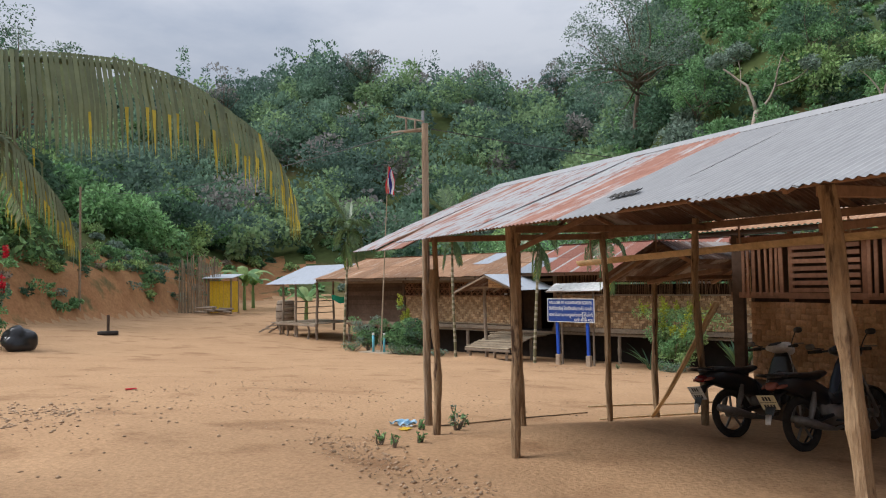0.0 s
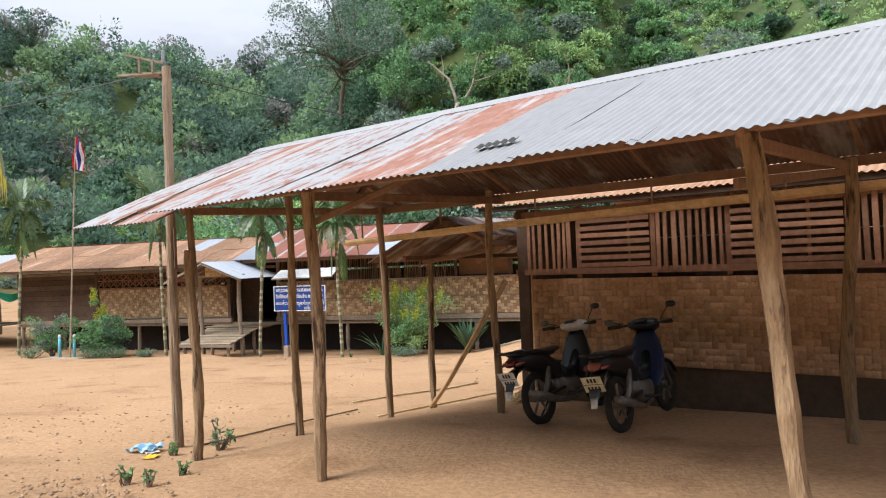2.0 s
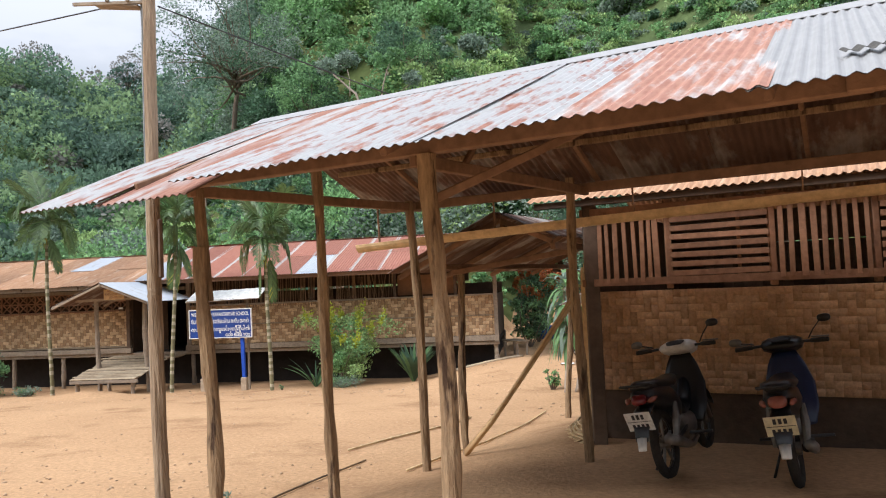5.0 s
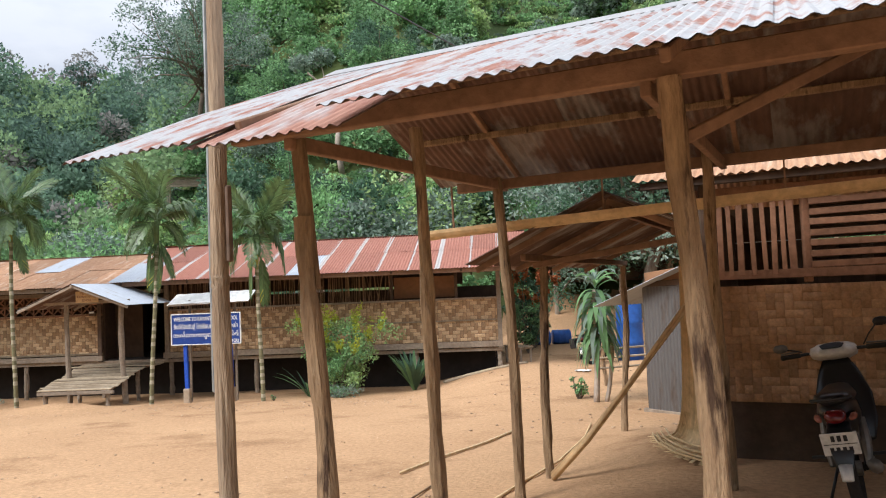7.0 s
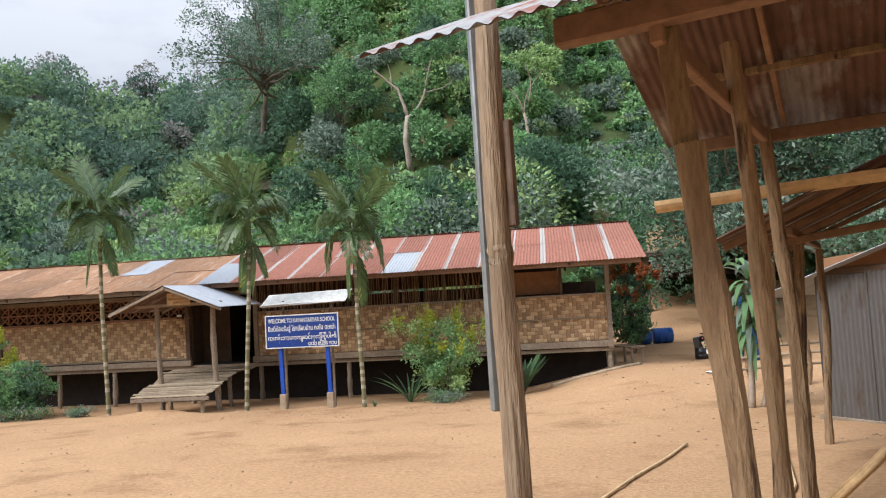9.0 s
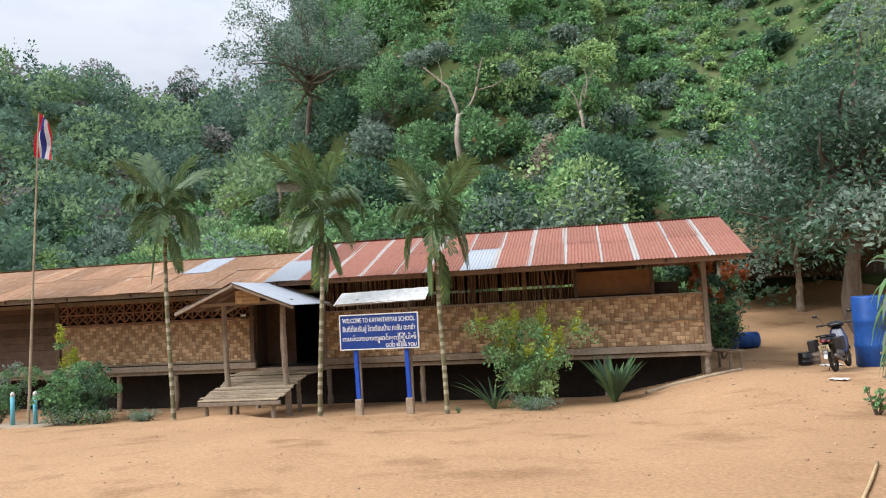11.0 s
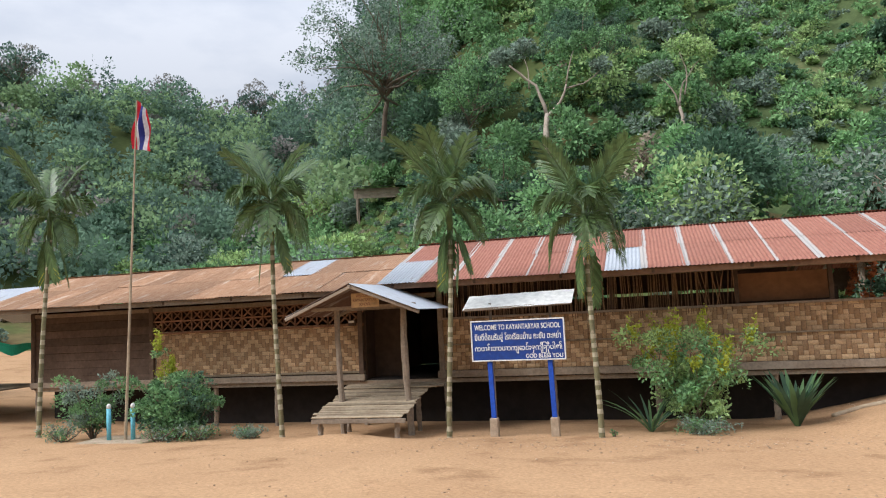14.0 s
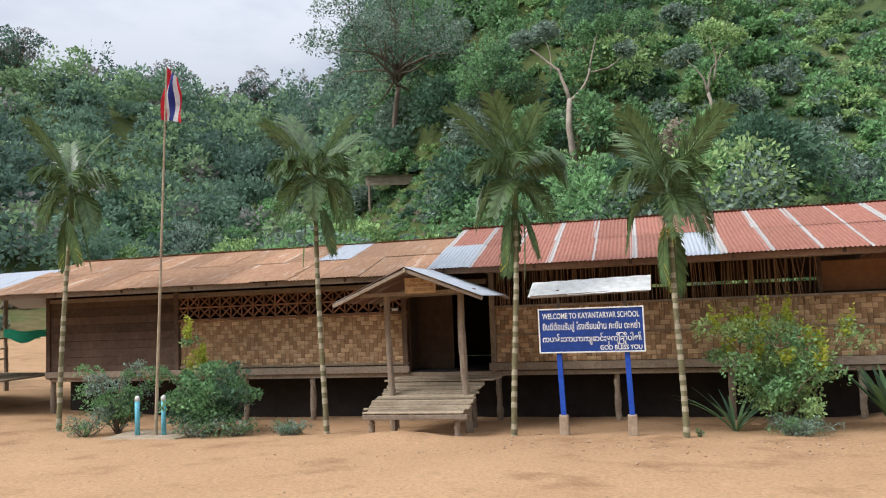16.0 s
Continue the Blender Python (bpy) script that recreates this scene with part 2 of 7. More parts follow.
GREENS = [material("leaf_" + n, (a[0], 0.97 * a[1], 1.25 * a[2]), (b[0], 0.97 * b[1], 1.25 * b[2]), 0.5, 0.65, bump=0, island=0.5, translucent=0.4, spec=0.25) for n, a, b in (
    ("mid_green", (0.209, 0.377, 0.127), (0.152, 0.294, 0.105)), ("dark_green", (0.111, 0.202, 0.093), (0.078, 0.157, 0.075)),
    ("yellow_green", (0.392, 0.548, 0.172), (0.303, 0.452, 0.150)), ("grey_green", (0.259, 0.349, 0.217), (0.209, 0.288, 0.172)),
    ("fresh_green", (0.265, 0.473, 0.157), (0.209, 0.391, 0.135)), ("dry_brown", (0.433, 0.372, 0.226), (0.343, 0.290, 0.181)))]
# pale, cool ridge foliage: distance haze is put into these colours
HAZED_GREENS = [material("hazed_leaf_" + n, a, b, 0.12, 0.7, bump=0, island=0.3, translucent=0.45, spec=0.08) for n, a, b in (
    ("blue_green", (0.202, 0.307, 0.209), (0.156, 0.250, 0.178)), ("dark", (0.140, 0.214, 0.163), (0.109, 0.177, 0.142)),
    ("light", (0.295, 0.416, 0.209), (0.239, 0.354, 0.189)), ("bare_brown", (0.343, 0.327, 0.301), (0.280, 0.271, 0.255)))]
PALMGREEN = material("palm_leaf", (0.135, 0.21, 0.078), (0.08, 0.14, 0.052), 1.0, 0.4, bump=0.1, island=0.3, translucent=0.3, spec=0.45)
PALMTIP = material("palm_leaf_yellowing", (0.42, 0.36, 0.05), (0.30, 0.28, 0.05), 1.0, 0.5, bump=0.1, island=0.3, translucent=0.35)
COCO = material("coconut_leaflet", (0.20, 0.245, 0.14), (0.15, 0.19, 0.105), 1.2, 0.4, bump=0.1, island=0.25, translucent=0.4, spec=0.5)
COCOTIP = material("coconut_leaflet_yellow", (0.52, 0.43, 0.06), (0.40, 0.34, 0.055), 1.2, 0.45, bump=0.1, island=0.2, translucent=0.4)
BUSHYELLOW = material("yellow_shoots", (0.50, 0.52, 0.06), (0.34, 0.42, 0.055), 2, 0.5, bump=0, island=0.25, translucent=0.4)
ORANGE = material("orange_leaf", (0.48, 0.16, 0.05), (0.36, 0.11, 0.04), 2, 0.5, bump=0, island=0.25, translucent=0.3)
SHEDTIN = tin_material("galvanised_roof", (0.34, 0.335, 0.33), (0.40, 0.19, 0.12), (0.30, 0.13, 0.085), 0.24, along=1.2, rand=0.05, metal=0.15)
SHEDPATCH = tin_material("galvanised_patchy_roof", (0.42, 0.415, 0.41), (0.36, 0.18, 0.13), (0.27, 0.122, 0.09), 0.45, along=4.5, down=1.5, rand=0.05, metal=0.15)
SHEDRUST = tin_material("rusted_roof", (0.46, 0.43, 0.41), (0.39, 0.205, 0.145), (0.30, 0.14, 0.10), 0.55, along=2.6, down=0.6, rand=0.06, metal=0.1)
# rusty tin, darker than the tops: under-roof shade is put into its colour
UNDERTIN = tin_material("shaded_tin_underside", (0.30, 0.275, 0.255), (0.16, 0.092, 0.067), (0.11, 0.063, 0.046), 0.56, along=1.4, down=0.5, rand=0.22, metal=0.2)
FLAPMAT = material("torn_grey_tin", (0.09, 0.085, 0.075), (0.05, 0.045, 0.04), 6, 0.8, bump=0.5)
REDTIN = tin_material("red_rust_roof", (0.48, 0.44, 0.41), (0.37, 0.165, 0.115), (0.29, 0.115, 0.08), 0.78, edge=0.10, rand=0.16)
TANTIN = tin_material("tan_rust_roof", (0.55, 0.42, 0.31), (0.44, 0.265, 0.155), (0.33, 0.175, 0.095), 0.62, rand=0.24, metal=0.1)
BARETIN = tin_material("bare_tin", (0.45, 0.48, 0.52), (0.36, 0.32, 0.295), (0.30, 0.265, 0.24), 0.34, rand=0.08)
HUTTIN = tin_material("dull_tin_wall", (0.15, 0.142, 0.136), (0.13, 0.095, 0.072), (0.085, 0.062, 0.048), 0.42, rand=0.06, metal=0.3)
RUBBER = material("tyre_rubber", (0.022, 0.02, 0.019), (0.05, 0.04, 0.032), 6, 0.9, bump=0.4)
GLOSSBLACK = material("black_plastic", (0.012, 0.012, 0.014), (0.02, 0.02, 0.022), 2, 0.3, bump=0.05, spec=0.5)
DARKBLUE = material("dark_blue_fairing", (0.016, 0.026, 0.075), (0.02, 0.03, 0.08), 2, 0.3, bump=0.05, spec=0.5)
SILVER = material("dusty_silver", (0.24, 0.22, 0.20), (0.15, 0.135, 0.12), 3, 0.45, metal=0.5, bump=0.1)
CREAMPLASTIC = material("pale_fairing", (0.72, 0.69, 0.65), (0.62, 0.58, 0.54), 3, 0.4, bump=0.1)
TAILRED = material("tail_light_red", (0.17, 0.012, 0.014), (0.14, 0.01, 0.012), 2, 0.15, bump=0, spec=0.6)
AMBER = material("indicator_lens", (0.36, 0.13, 0.09), (0.30, 0.10, 0.07), 2, 0.2, bump=0)
PLATE = material("plate_white", (0.70, 0.70, 0.68), (0.62, 0.62, 0.6), 3, 0.5, bump=0.05)
PLATEYELLOW = material("plate_cream", (0.66, 0.60, 0.40), (0.58, 0.52, 0.35), 3, 0.5, bump=0.05)
INK = material("dark_ink", (0.03, 0.03, 0.035), (0.04, 0.04, 0.045), 3, 0.6, bump=0)
BAGBLUE = material("pale_blue_bag", (0.24, 0.48, 0.68), (0.42, 0.58, 0.70), 5, 0.35, bump=0.3)
HOSE = material("dusty_hose", (0.09, 0.07, 0.05), (0.33, 0.22, 0.12), 1.2, 0.8, bump=0.2)

# ---- building helpers ----
rng = random.Random(7)


def part(name, bm, mat, parent=None, label="", smooth=False):
    """Links a bmesh as one mesh object, under a thing or a part."""
    me = bpy.data.meshes.new(name)
    bm.normal_update()
    bm.to_mesh(me)
    bm.free()
    for x in (mat if isinstance(mat, (list, tuple)) else [mat]):
        me.materials.append(x)
    if smooth:
        me.shade_smooth()
    ob = new(name, me)
    if parent:
        ob.parent = parent
    if label:
        ob["label"] = label
    return ob


def thing(name, at=(0, 0, 0), label="", category="", group="", kind="", rz=0.0):
    ob = new(name)
    ob.empty_display_size = 0.1
    ob.matrix_world = pose(*at, 0, 0, rz)
    return tagged(ob, label, category, group, kind)


def box(bm, c, size, turn=None, bevel=0.0):
    """A box round c; turn: a 3x3 matrix."""
    hx, hy, hz = (s / 2 for s in size)
    t = turn or Matrix.Identity(3)
    vs = [bm.verts.new(Vector(c) + t @ Vector((sx * hx, sy * hy, sz * hz))) for sx in (-1, 1) for sy in (-1, 1) for sz in (-1, 1)]
    fs = [bm.faces.new([vs[i] for i in f]) for f in ((0, 1, 3, 2), (4, 6, 7, 5), (0, 4, 5, 1), (2, 3, 7, 6), (0, 2, 6, 4), (1, 5, 7, 3))]
    if bevel:
        es = list({e for f in fs for e in f.edges})
        bmesh.ops.bevel(bm, geom=es, offset=bevel, segments=1, affect="EDGES")


def frame_of(d, up=(0, 0, 1)):
    d = Vector(d).normalized()
    s = d.cross(Vector(up))
    s = s.normalized() if s.length > 1e-4 else Vector((1, 0, 0))
    return d, s, s.cross(d)


def beam(bm, p, q, w, h, bevel=0.006):
    """A sawn timber from p to q, w wide and h high."""
    d, s, u = frame_of(Vector(q) - Vector(p))
    box(bm, (Vector(p) + Vector(q)) / 2, ((Vector(q) - Vector(p)).length, w, h), Matrix((d, s, u)).transposed(), bevel)


def tube(bm, pts, radii, seg=8, wob=0.0, seed=0, caps=True):
    """A round bar through pts with a radius at each; wob: how uneven its section is."""
    r, rows = random.Random(seed), []
    for i, p in enumerate(pts):
        d, s, u = frame_of(Vector(pts[min(i + 1, len(pts) - 1)]) - Vector(pts[max(i - 1, 0)]), (0.13, 0.97, 0.2))
        rad = radii[i] if isinstance(radii, (list, tuple)) else radii
        rows.append([bm.verts.new(Vector(p) + (s * math.cos(a) + u * math.sin(a)) * rad * (1 + wob * r.uniform(-1, 1)))
                     for a in (2 * math.pi * k / seg for k in range(seg))])
    for a, b in zip(rows, rows[1:]):
        for k in range(seg):
            bm.faces.new((a[k], a[(k + 1) % seg], b[(k + 1) % seg], b[k]))
    if caps:
        bm.faces.new(rows[0][::-1]), bm.faces.new(rows[-1])


def log(bm, p, q, r0, r1, seed=0, bend=0.04, seg=9, rings=14, wob=0.17):
    """A hewn log post, slightly bent, with knots."""
    r = random.Random(seed)
    p, q = Vector(p), Vector(q)
    d, s, u = frame_of(q - p)
    pts, rad = [], []
    ph, ph2 = r.uniform(0, 6), r.uniform(0, 6)
    for i in range(rings):
        t = i / (rings - 1)
        k = math.sin(math.pi * t) * bend
        pts.append(p.lerp(q, t) + s * k * math.sin(ph + 3 * t) + u * k * math.cos(ph2 + 2.5 * t))
        rad.append((r0 + (r1 - r0) * t) * r.uniform(0.88, 1.12))
    tube(bm, pts, rad, seg, wob, seed)


def wavy(bm, x0, x1, y0, y1, pitch=0.076, depth=0.009, rows=1, per=6, sag=0.0, thick=0.0):
    """A corrugated sheet in the plane z = 0; the ribs run along y."""
    n = max(2, round((x1 - x0) / pitch * per))
    grid = [[bm.verts.new((x0 + (x1 - x0) * i / n, y0 + (y1 - y0) * j / rows,
             depth * math.sin(2 * math.pi * (x0 + (x1 - x0) * i / n) / pitch) - sag * math.sin(math.pi * j / rows))) for i in range(n + 1)] for j in range(rows + 1)]
    for j in range(rows):
        for i in range(n):
            bm.faces.new((grid[j][i], grid[j][i + 1], grid[j + 1][i + 1], grid[j + 1][i]))


def from_arrays(name, verts, faces, mats, index=None, smooth=False):
    """One mesh from whole arrays: verts n x 3, faces m x 4."""
    me = bpy.data.meshes.new(name)
    verts, faces = np.asarray(verts, np.float32), np.asarray(faces, np.int32)
    k = faces.shape[1]
    me.vertices.add(len(verts)); me.loops.add(faces.size); me.polygons.add(len(faces))
    me.vertices.foreach_set("co", verts.ravel())
    me.loops.foreach_set("vertex_index", faces.ravel())
    me.polygons.foreach_set("loop_start", np.arange(0, faces.size, k, dtype=np.int32))
    for m in mats:
        me.materials.append(m)
    if index is not None:
        me.polygons.foreach_set("material_index", np.asarray(index, np.int32))
    me.update(calc_edges=True)
    if smooth:
        me.shade_smooth()
    return new(name, me)


def S(u, v, z):
    """A point of the school: u along its front, v behind the front wall."""
    return Vector((u + 0.036 * v, 2.62 - 0.036 * u + v, z))


def Q(a, b, z):
    """A point of the shed and house: a along the eave, b away from the road."""
    return Vector((0.919 * a + 0.394 * b, -0.394 * a + 0.919 * b, z))


def step(x, lo, hi):
    t = np.clip((x - lo) / (hi - lo), 0, 1)
    return t * t * (3 - 2 * t)


def bumps(x, y, s, seed=0):
    """Smooth uneven ground, from a few crossing waves."""
    r, out = np.random.RandomState(seed), 0
    for k in range(6):
        ang, f, ph = r.uniform(0, 6.28), s * r.uniform(0.5, 1.9), r.uniform(0, 6.28)
        out = out + np.sin((x * math.cos(ang) + y * math.sin(ang)) * f + ph) / 6
    return out


def yard(x, y):
    x, y = np.asarray(x, float), np.asarray(y, float)
    z = -0.062 * np.clip(y, -16, 3)
    a, b = 0.919 * x - 0.394 * y, 0.394 * x + 0.919 * y
    z = z + (0.03 + 0.19 * step(b, -10.6, -8.4)) * step(a, 10.2, 12.2) * step(b, -11.6, -10.4) * step(b, -2.0, -4.5)
    z = z + 0.52 * step(x, 4.8, 8.2) * step(y, -5.0, 1.5)
    z = z + 0.05 * np.clip(-x - 9, 0, 40)
    z = z + 0.16 * np.clip(y - 8.6, 0, 8) * step(x, 4, 9)
    return z


def rise(x, y):
    """Height of the hills over the yard."""
    x, y = np.asarray(x, float), np.asarray(y, float)
    back = y - 8.2 - 0.25 * np.clip(-x - 2, 0, 60) - 7.5 * step(x, 6.5, 10) * step(x, 26, 18)
    q = x + 0.42 * (y - 9)
    near = 0.5 * np.clip(back, 0, None) ** 1.02 * step(q, -17, 5)
    near = near + 0.38 * np.clip(back - 15, 0, None) * step(q, -3, 11)
    near = 62 * np.tanh(near / 62)
    dx, dy = x - 3, y + 13
    r, az = np.hypot(dx, dy), np.degrees(np.arctan2(-dx, dy))
    prof = 1 + 0.10 * step(az, 30, 44) * step(az, 56, 46) - 0.05 * step(az, 24, 20) + 0.03 * np.sin(az * 0.55)
    far = 33.8 * prof * step(r, 48, 150) * step(az, -75, -40) * step(az, 150, 95)
    sl = -(0.819 * (x + 23) + 0.573 * (y + 5)) + 0.5 * bumps(x, y, 0.7, 3)
    left = 2.3 * step(sl, 0, 1.7) + 24 * np.tanh(np.clip(sl - 1.5, 0, None) * 0.5 / 24)
    h = np.maximum(np.maximum(near, far), left)
    return h * (1 + 0.10 * bumps(x, y, 0.12, 5)) + 0.25 * bumps(x, y, 0.8, 8) * step(h, 0.5, 4)


def land(x, y):
    return float(yard(x, y) + rise(x, y) + 0.018 * bumps(x, y, 2.2, 1))


# ---- ground: one sheet to the horizon ----
def build_ground():
    radii, r = [0.0], 0.0
    while r < 2500:
        r += 0.22 if r < 21 else 0.22 * (r / 21) ** 1.35
        radii.append(r)
    seg = 400
    ang = np.arange(seg) * 2 * math.pi / seg
    R, A = np.meshgrid(np.array(radii[1:]), ang, indexing="ij")
    X, Y = 5.0 + R * np.cos(A), -11.0 + R * np.sin(A)
    Z = yard(X, Y) + rise(X, Y)
    Z = Z + 0.018 * bumps(X, Y, 2.2, 1) * step(R, 80, 40) + 0.008 * bumps(X, Y, 9.0, 2) * step(R, 40, 20)
    # a shallow washed gully along the shed's drip line, wheel ruts and a heap at the ramp
    A_, B_ = 0.919 * X - 0.394 * Y, 0.394 * X + 0.919 * Y
    Z = Z - 0.06 * np.exp(-((B_ + 11.15) / 0.32) ** 2) * step(A_, 10.0, 10.8) * step(A_, 15.0, 13.2)
    for off in (0.0, 1.5):
        Z = Z - 0.025 * np.exp(-((X + 0.25 * Y - 4.6 - off + 0.3 * np.sin(0.5 * Y)) / 0.22) ** 2) * step(Y, -12.0, -14.0) * step(Y, -24.0, -21.0)
    Z = Z + 0.16 * np.exp(-((X + 2.6) / 0.9) ** 2 - ((Y + 0.7) / 0.55) ** 2)
    verts = np.concatenate([[[5.0, -11.0, float(yard(5.0, -11.0))]], np.stack([X, Y, Z], -1).reshape(-1, 3)])
    n = len(radii) - 1
    i, j = np.meshgrid(np.arange(n - 1), np.arange(seg), indexing="ij")
    k = (j + 1) % seg
    f = np.stack([1 + i * seg + j, 1 + (i + 1) * seg + j, 1 + (i + 1) * seg + k, 1 + i * seg + k], -1).reshape(-1, 4)
    c = verts[f].mean(1)
    h = rise(c[:, 0], c[:, 1])
    edge = 0.35 + 0.5 * bumps(c[:, 0], c[:, 1], 1.1, 4)
    idx = np.where(h < np.maximum(edge, 0.12), 0, 2)
    sl = -(0.819 * (c[:, 0] + 23) + 0.573 * (c[:, 1] + 5))
    idx = np.where((sl > -1.5) & (h > 0.05) & (h < 3.2 + 1.2 * bumps(c[:, 0], c[:, 1], 0.9, 6)) & (c[:, 0] < -18), 1, idx)
    grass = (c[:, 0] > 2) & (c[:, 0] < 40) & (c[:, 1] > 20) & (h > 4 + 2 * bumps(c[:, 0], c[:, 1], 0.3, 9))
    idx = np.where(grass, 3, idx)
    ob = from_arrays("ground", verts, f, [EARTH, BANK, LITTER, GRASSY], idx, True)
    bm = bmesh.new()
    bm.from_mesh(ob.data)
    bm.verts.ensure_lookup_table()
    for t in range(seg):
        bm.faces.new((bm.verts[0], bm.verts[1 + t], bm.verts[1 + (t + 1) % seg])).smooth = True
    bm.normal_update()
    bm.to_mesh(ob.data)
    bm.free()
    return tagged(ob, "orange packed-earth yard rising into green hillsides", "ground", kind="structure")


build_ground()


# ---- leaves ----
def leaves(pts, out, size, r, droop=0.25, narrow=0.5):
    """Leaf quads at pts that face roughly outward; returns verts and faces."""
    n = len(pts)
    d = out + r.normal(0, 0.55, (n, 3))
    d[:, 2] -= droop
    d /= np.linalg.norm(d, axis=1)[:, None] + 1e-9
    s = np.cross(d, r.normal(0, 1, (n, 3)))
    s /= np.linalg.norm(s, axis=1)[:, None] + 1e-9
    L = size * r.uniform(0.6, 1.35, n)[:, None]
    w = L * narrow * 0.5
    v = np.stack([pts - d * L * 0.5, pts + s * w, pts + d * L * 0.5, pts - s * w], 1)
    return v.reshape(-1, 3)


def crown_points(c, rad, n, r, lumps=7, flat=0.8):
    """Points on a lumpy crown and the way out of it at each."""
    k = r.normal(0, 1, (lumps, 3))
    k /= np.linalg.norm(k, axis=1)[:, None]
    k[:, 2] = np.abs(k[:, 2]) * 1.1 - 0.4
    cs = k * np.array([rad, rad, rad * flat]) * r.uniform(0.35, 0.75, (lumps, 1))
    rs = rad * r.uniform(0.32, 0.58, lumps)
    w = r.choice(lumps, n, p=rs ** 2 / (rs ** 2).sum())
    o = r.normal(0, 1, (n, 3))
    o /= np.linalg.norm(o, axis=1)[:, None]
    o[:, 2] = np.where(o[:, 2] < -0.75, -o[:, 2], o[:, 2])
    p = cs[w] + o * rs[w][:, None] * r.uniform(0.72, 1.05, (n, 1))
    p[:, 2] *= flat
    return p + np.asarray(c), o


class Foliage:
    """Gathers leaves of many plants into one mesh."""
    def __init__(self):
        self.v, self.m = [], []

    def add(self, v, m):
        self.v.append(v)
        self.m.append(np.full(len(v) // 4, m))

    def link(self, name, mats):
        v = np.concatenate(self.v)
        return from_arrays(name, v, np.arange(len(v)).reshape(-1, 4), mats, np.concatenate(self.m))


def in_glade(x, y):
    """The open strip of grass on the slope below the small shelter."""
    return 13 < y < 35.5 and -2.0 < x + 0.29 * (y + 12.2) - 0.6 < 2.6


def build_forest():
    r = np.random.RandomState(11)
    eye = np.array([4.0, -14.0])
    far, near, low = Foliage(), Foliage(), Foliage()
    # distant wooded ridge
    count = 0
    while count < 960:
        az, dist = math.radians(r.uniform(17, 96)), 52 + 108 * r.uniform() ** 0.75
        x, y = eye[0] - math.sin(az) * dist, eye[1] + math.cos(az) * dist
        if rise(x, y) < 1.2 or (dist < 75 and r.uniform() < 0.25):
            continue
        count += 1
        z, rad = land(x, y), r.uniform(2.3, 4.6) * (0.75 + dist / 330)
        kind = r.choice(4, p=(0.46, 0.24, 0.24, 0.06))
        tall = r.uniform(0.75, 1.5) if dist > 120 else 1.0
        n = int(380 * (0.35 if kind == 3 and r.uniform() < 0.6 else 1))
        p, o = crown_points((x, y, z + rad * 0.75 * tall), rad, n, r, 7, r.uniform(0.75, 1.25) * tall)
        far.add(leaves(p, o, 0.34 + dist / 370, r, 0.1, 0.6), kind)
    # slim pointed trees along the ridge line
    for k in range(90):
        az, dist = math.radians(r.uniform(17, 60)), r.uniform(138, 158)
        x, y = eye[0] - math.sin(az) * dist, eye[1] + math.cos(az) * dist
        rad = r.uniform(1.2, 2.3)
        p, o = crown_points((x, y, land(x, y) + 2.6 * rad), rad, 300, r, 9, r.uniform(2.0, 3.0))
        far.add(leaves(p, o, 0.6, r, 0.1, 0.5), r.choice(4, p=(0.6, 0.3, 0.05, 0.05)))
    # wooded slope behind the school, up to the crest
    count = 0
    while count < 400:
        az, dist = math.radians(r.uniform(-48, 40)), 26 + 52 * r.uniform() ** 0.8
        x, y = eye[0] - math.sin(az) * dist, eye[1] + math.cos(az) * dist
        h = float(rise(x, y))
        if h < 0.6:
            continue
        if -3.2 < x < 3.4 and 17 < y < 25.4:
            continue
        if in_glade(x, y):
            continue
        clear = 1.0 if (x > 5 and 22 < y < 46 and x < 34) else 0.0
        if clear and r.uniform() < 0.3:
            continue
        count += 1
        rad = r.uniform(0.7, 1.5) if clear else r.uniform(1.2, 3.0)
        kind = r.choice(6, p=(0.22, 0.06, 0.30, 0.14, 0.28, 0.0) if clear else (0.29, 0.23, 0.13, 0.15, 0.19, 0.01))
        p, o = crown_points((x, y, land(x, y) + rad * r.uniform(0.5, 1.0)), rad, int(640 * rad ** 1.25), r, 11, r.uniform(0.8, 1.35))
        near.add(leaves(p, o, 0.14 + dist / 290, r, 0.2, 0.5), kind)
    # low bushes over the cleared upper slope
    for k in range(2900):
        x, y = r.uniform(-4, 44), r.uniform(24, 78)
        if x < 3 and y < 40:
            continue
        rad, kind = r.uniform(0.45, 1.15) if r.uniform() < 0.8 else r.uniform(1.2, 2.0), r.choice(6, p=(0.24, 0.04, 0.30, 0.12, 0.30, 0.0))
        p, o = crown_points((x, y, land(x, y) + rad * 0.25), rad, int(80 + 60 * rad), r, 4, 0.7)
        near.add(leaves(p, o, 0.30, r, 0.1, 0.45), kind)
    # dark scrub round the forked trunk
    for k in range(260):
        x, y = r.uniform(-8, 9), r.uniform(12, 31)
        if in_glade(x, y):
            continue
        rad = r.uniform(0.5, 0.95)
        p, o = crown_points((x, y, land(x, y) + rad * 0.3), rad, int(200 * rad), r, 5, 0.8)
        near.add(leaves(p, o, 0.22, r, 0.1, 0.5), r.choice(6, p=(0.2, 0.6, 0.02, 0.16, 0.02, 0)))
    # undergrowth: low leafy mounds on the foot of the slopes and on the clearing
    count = 0
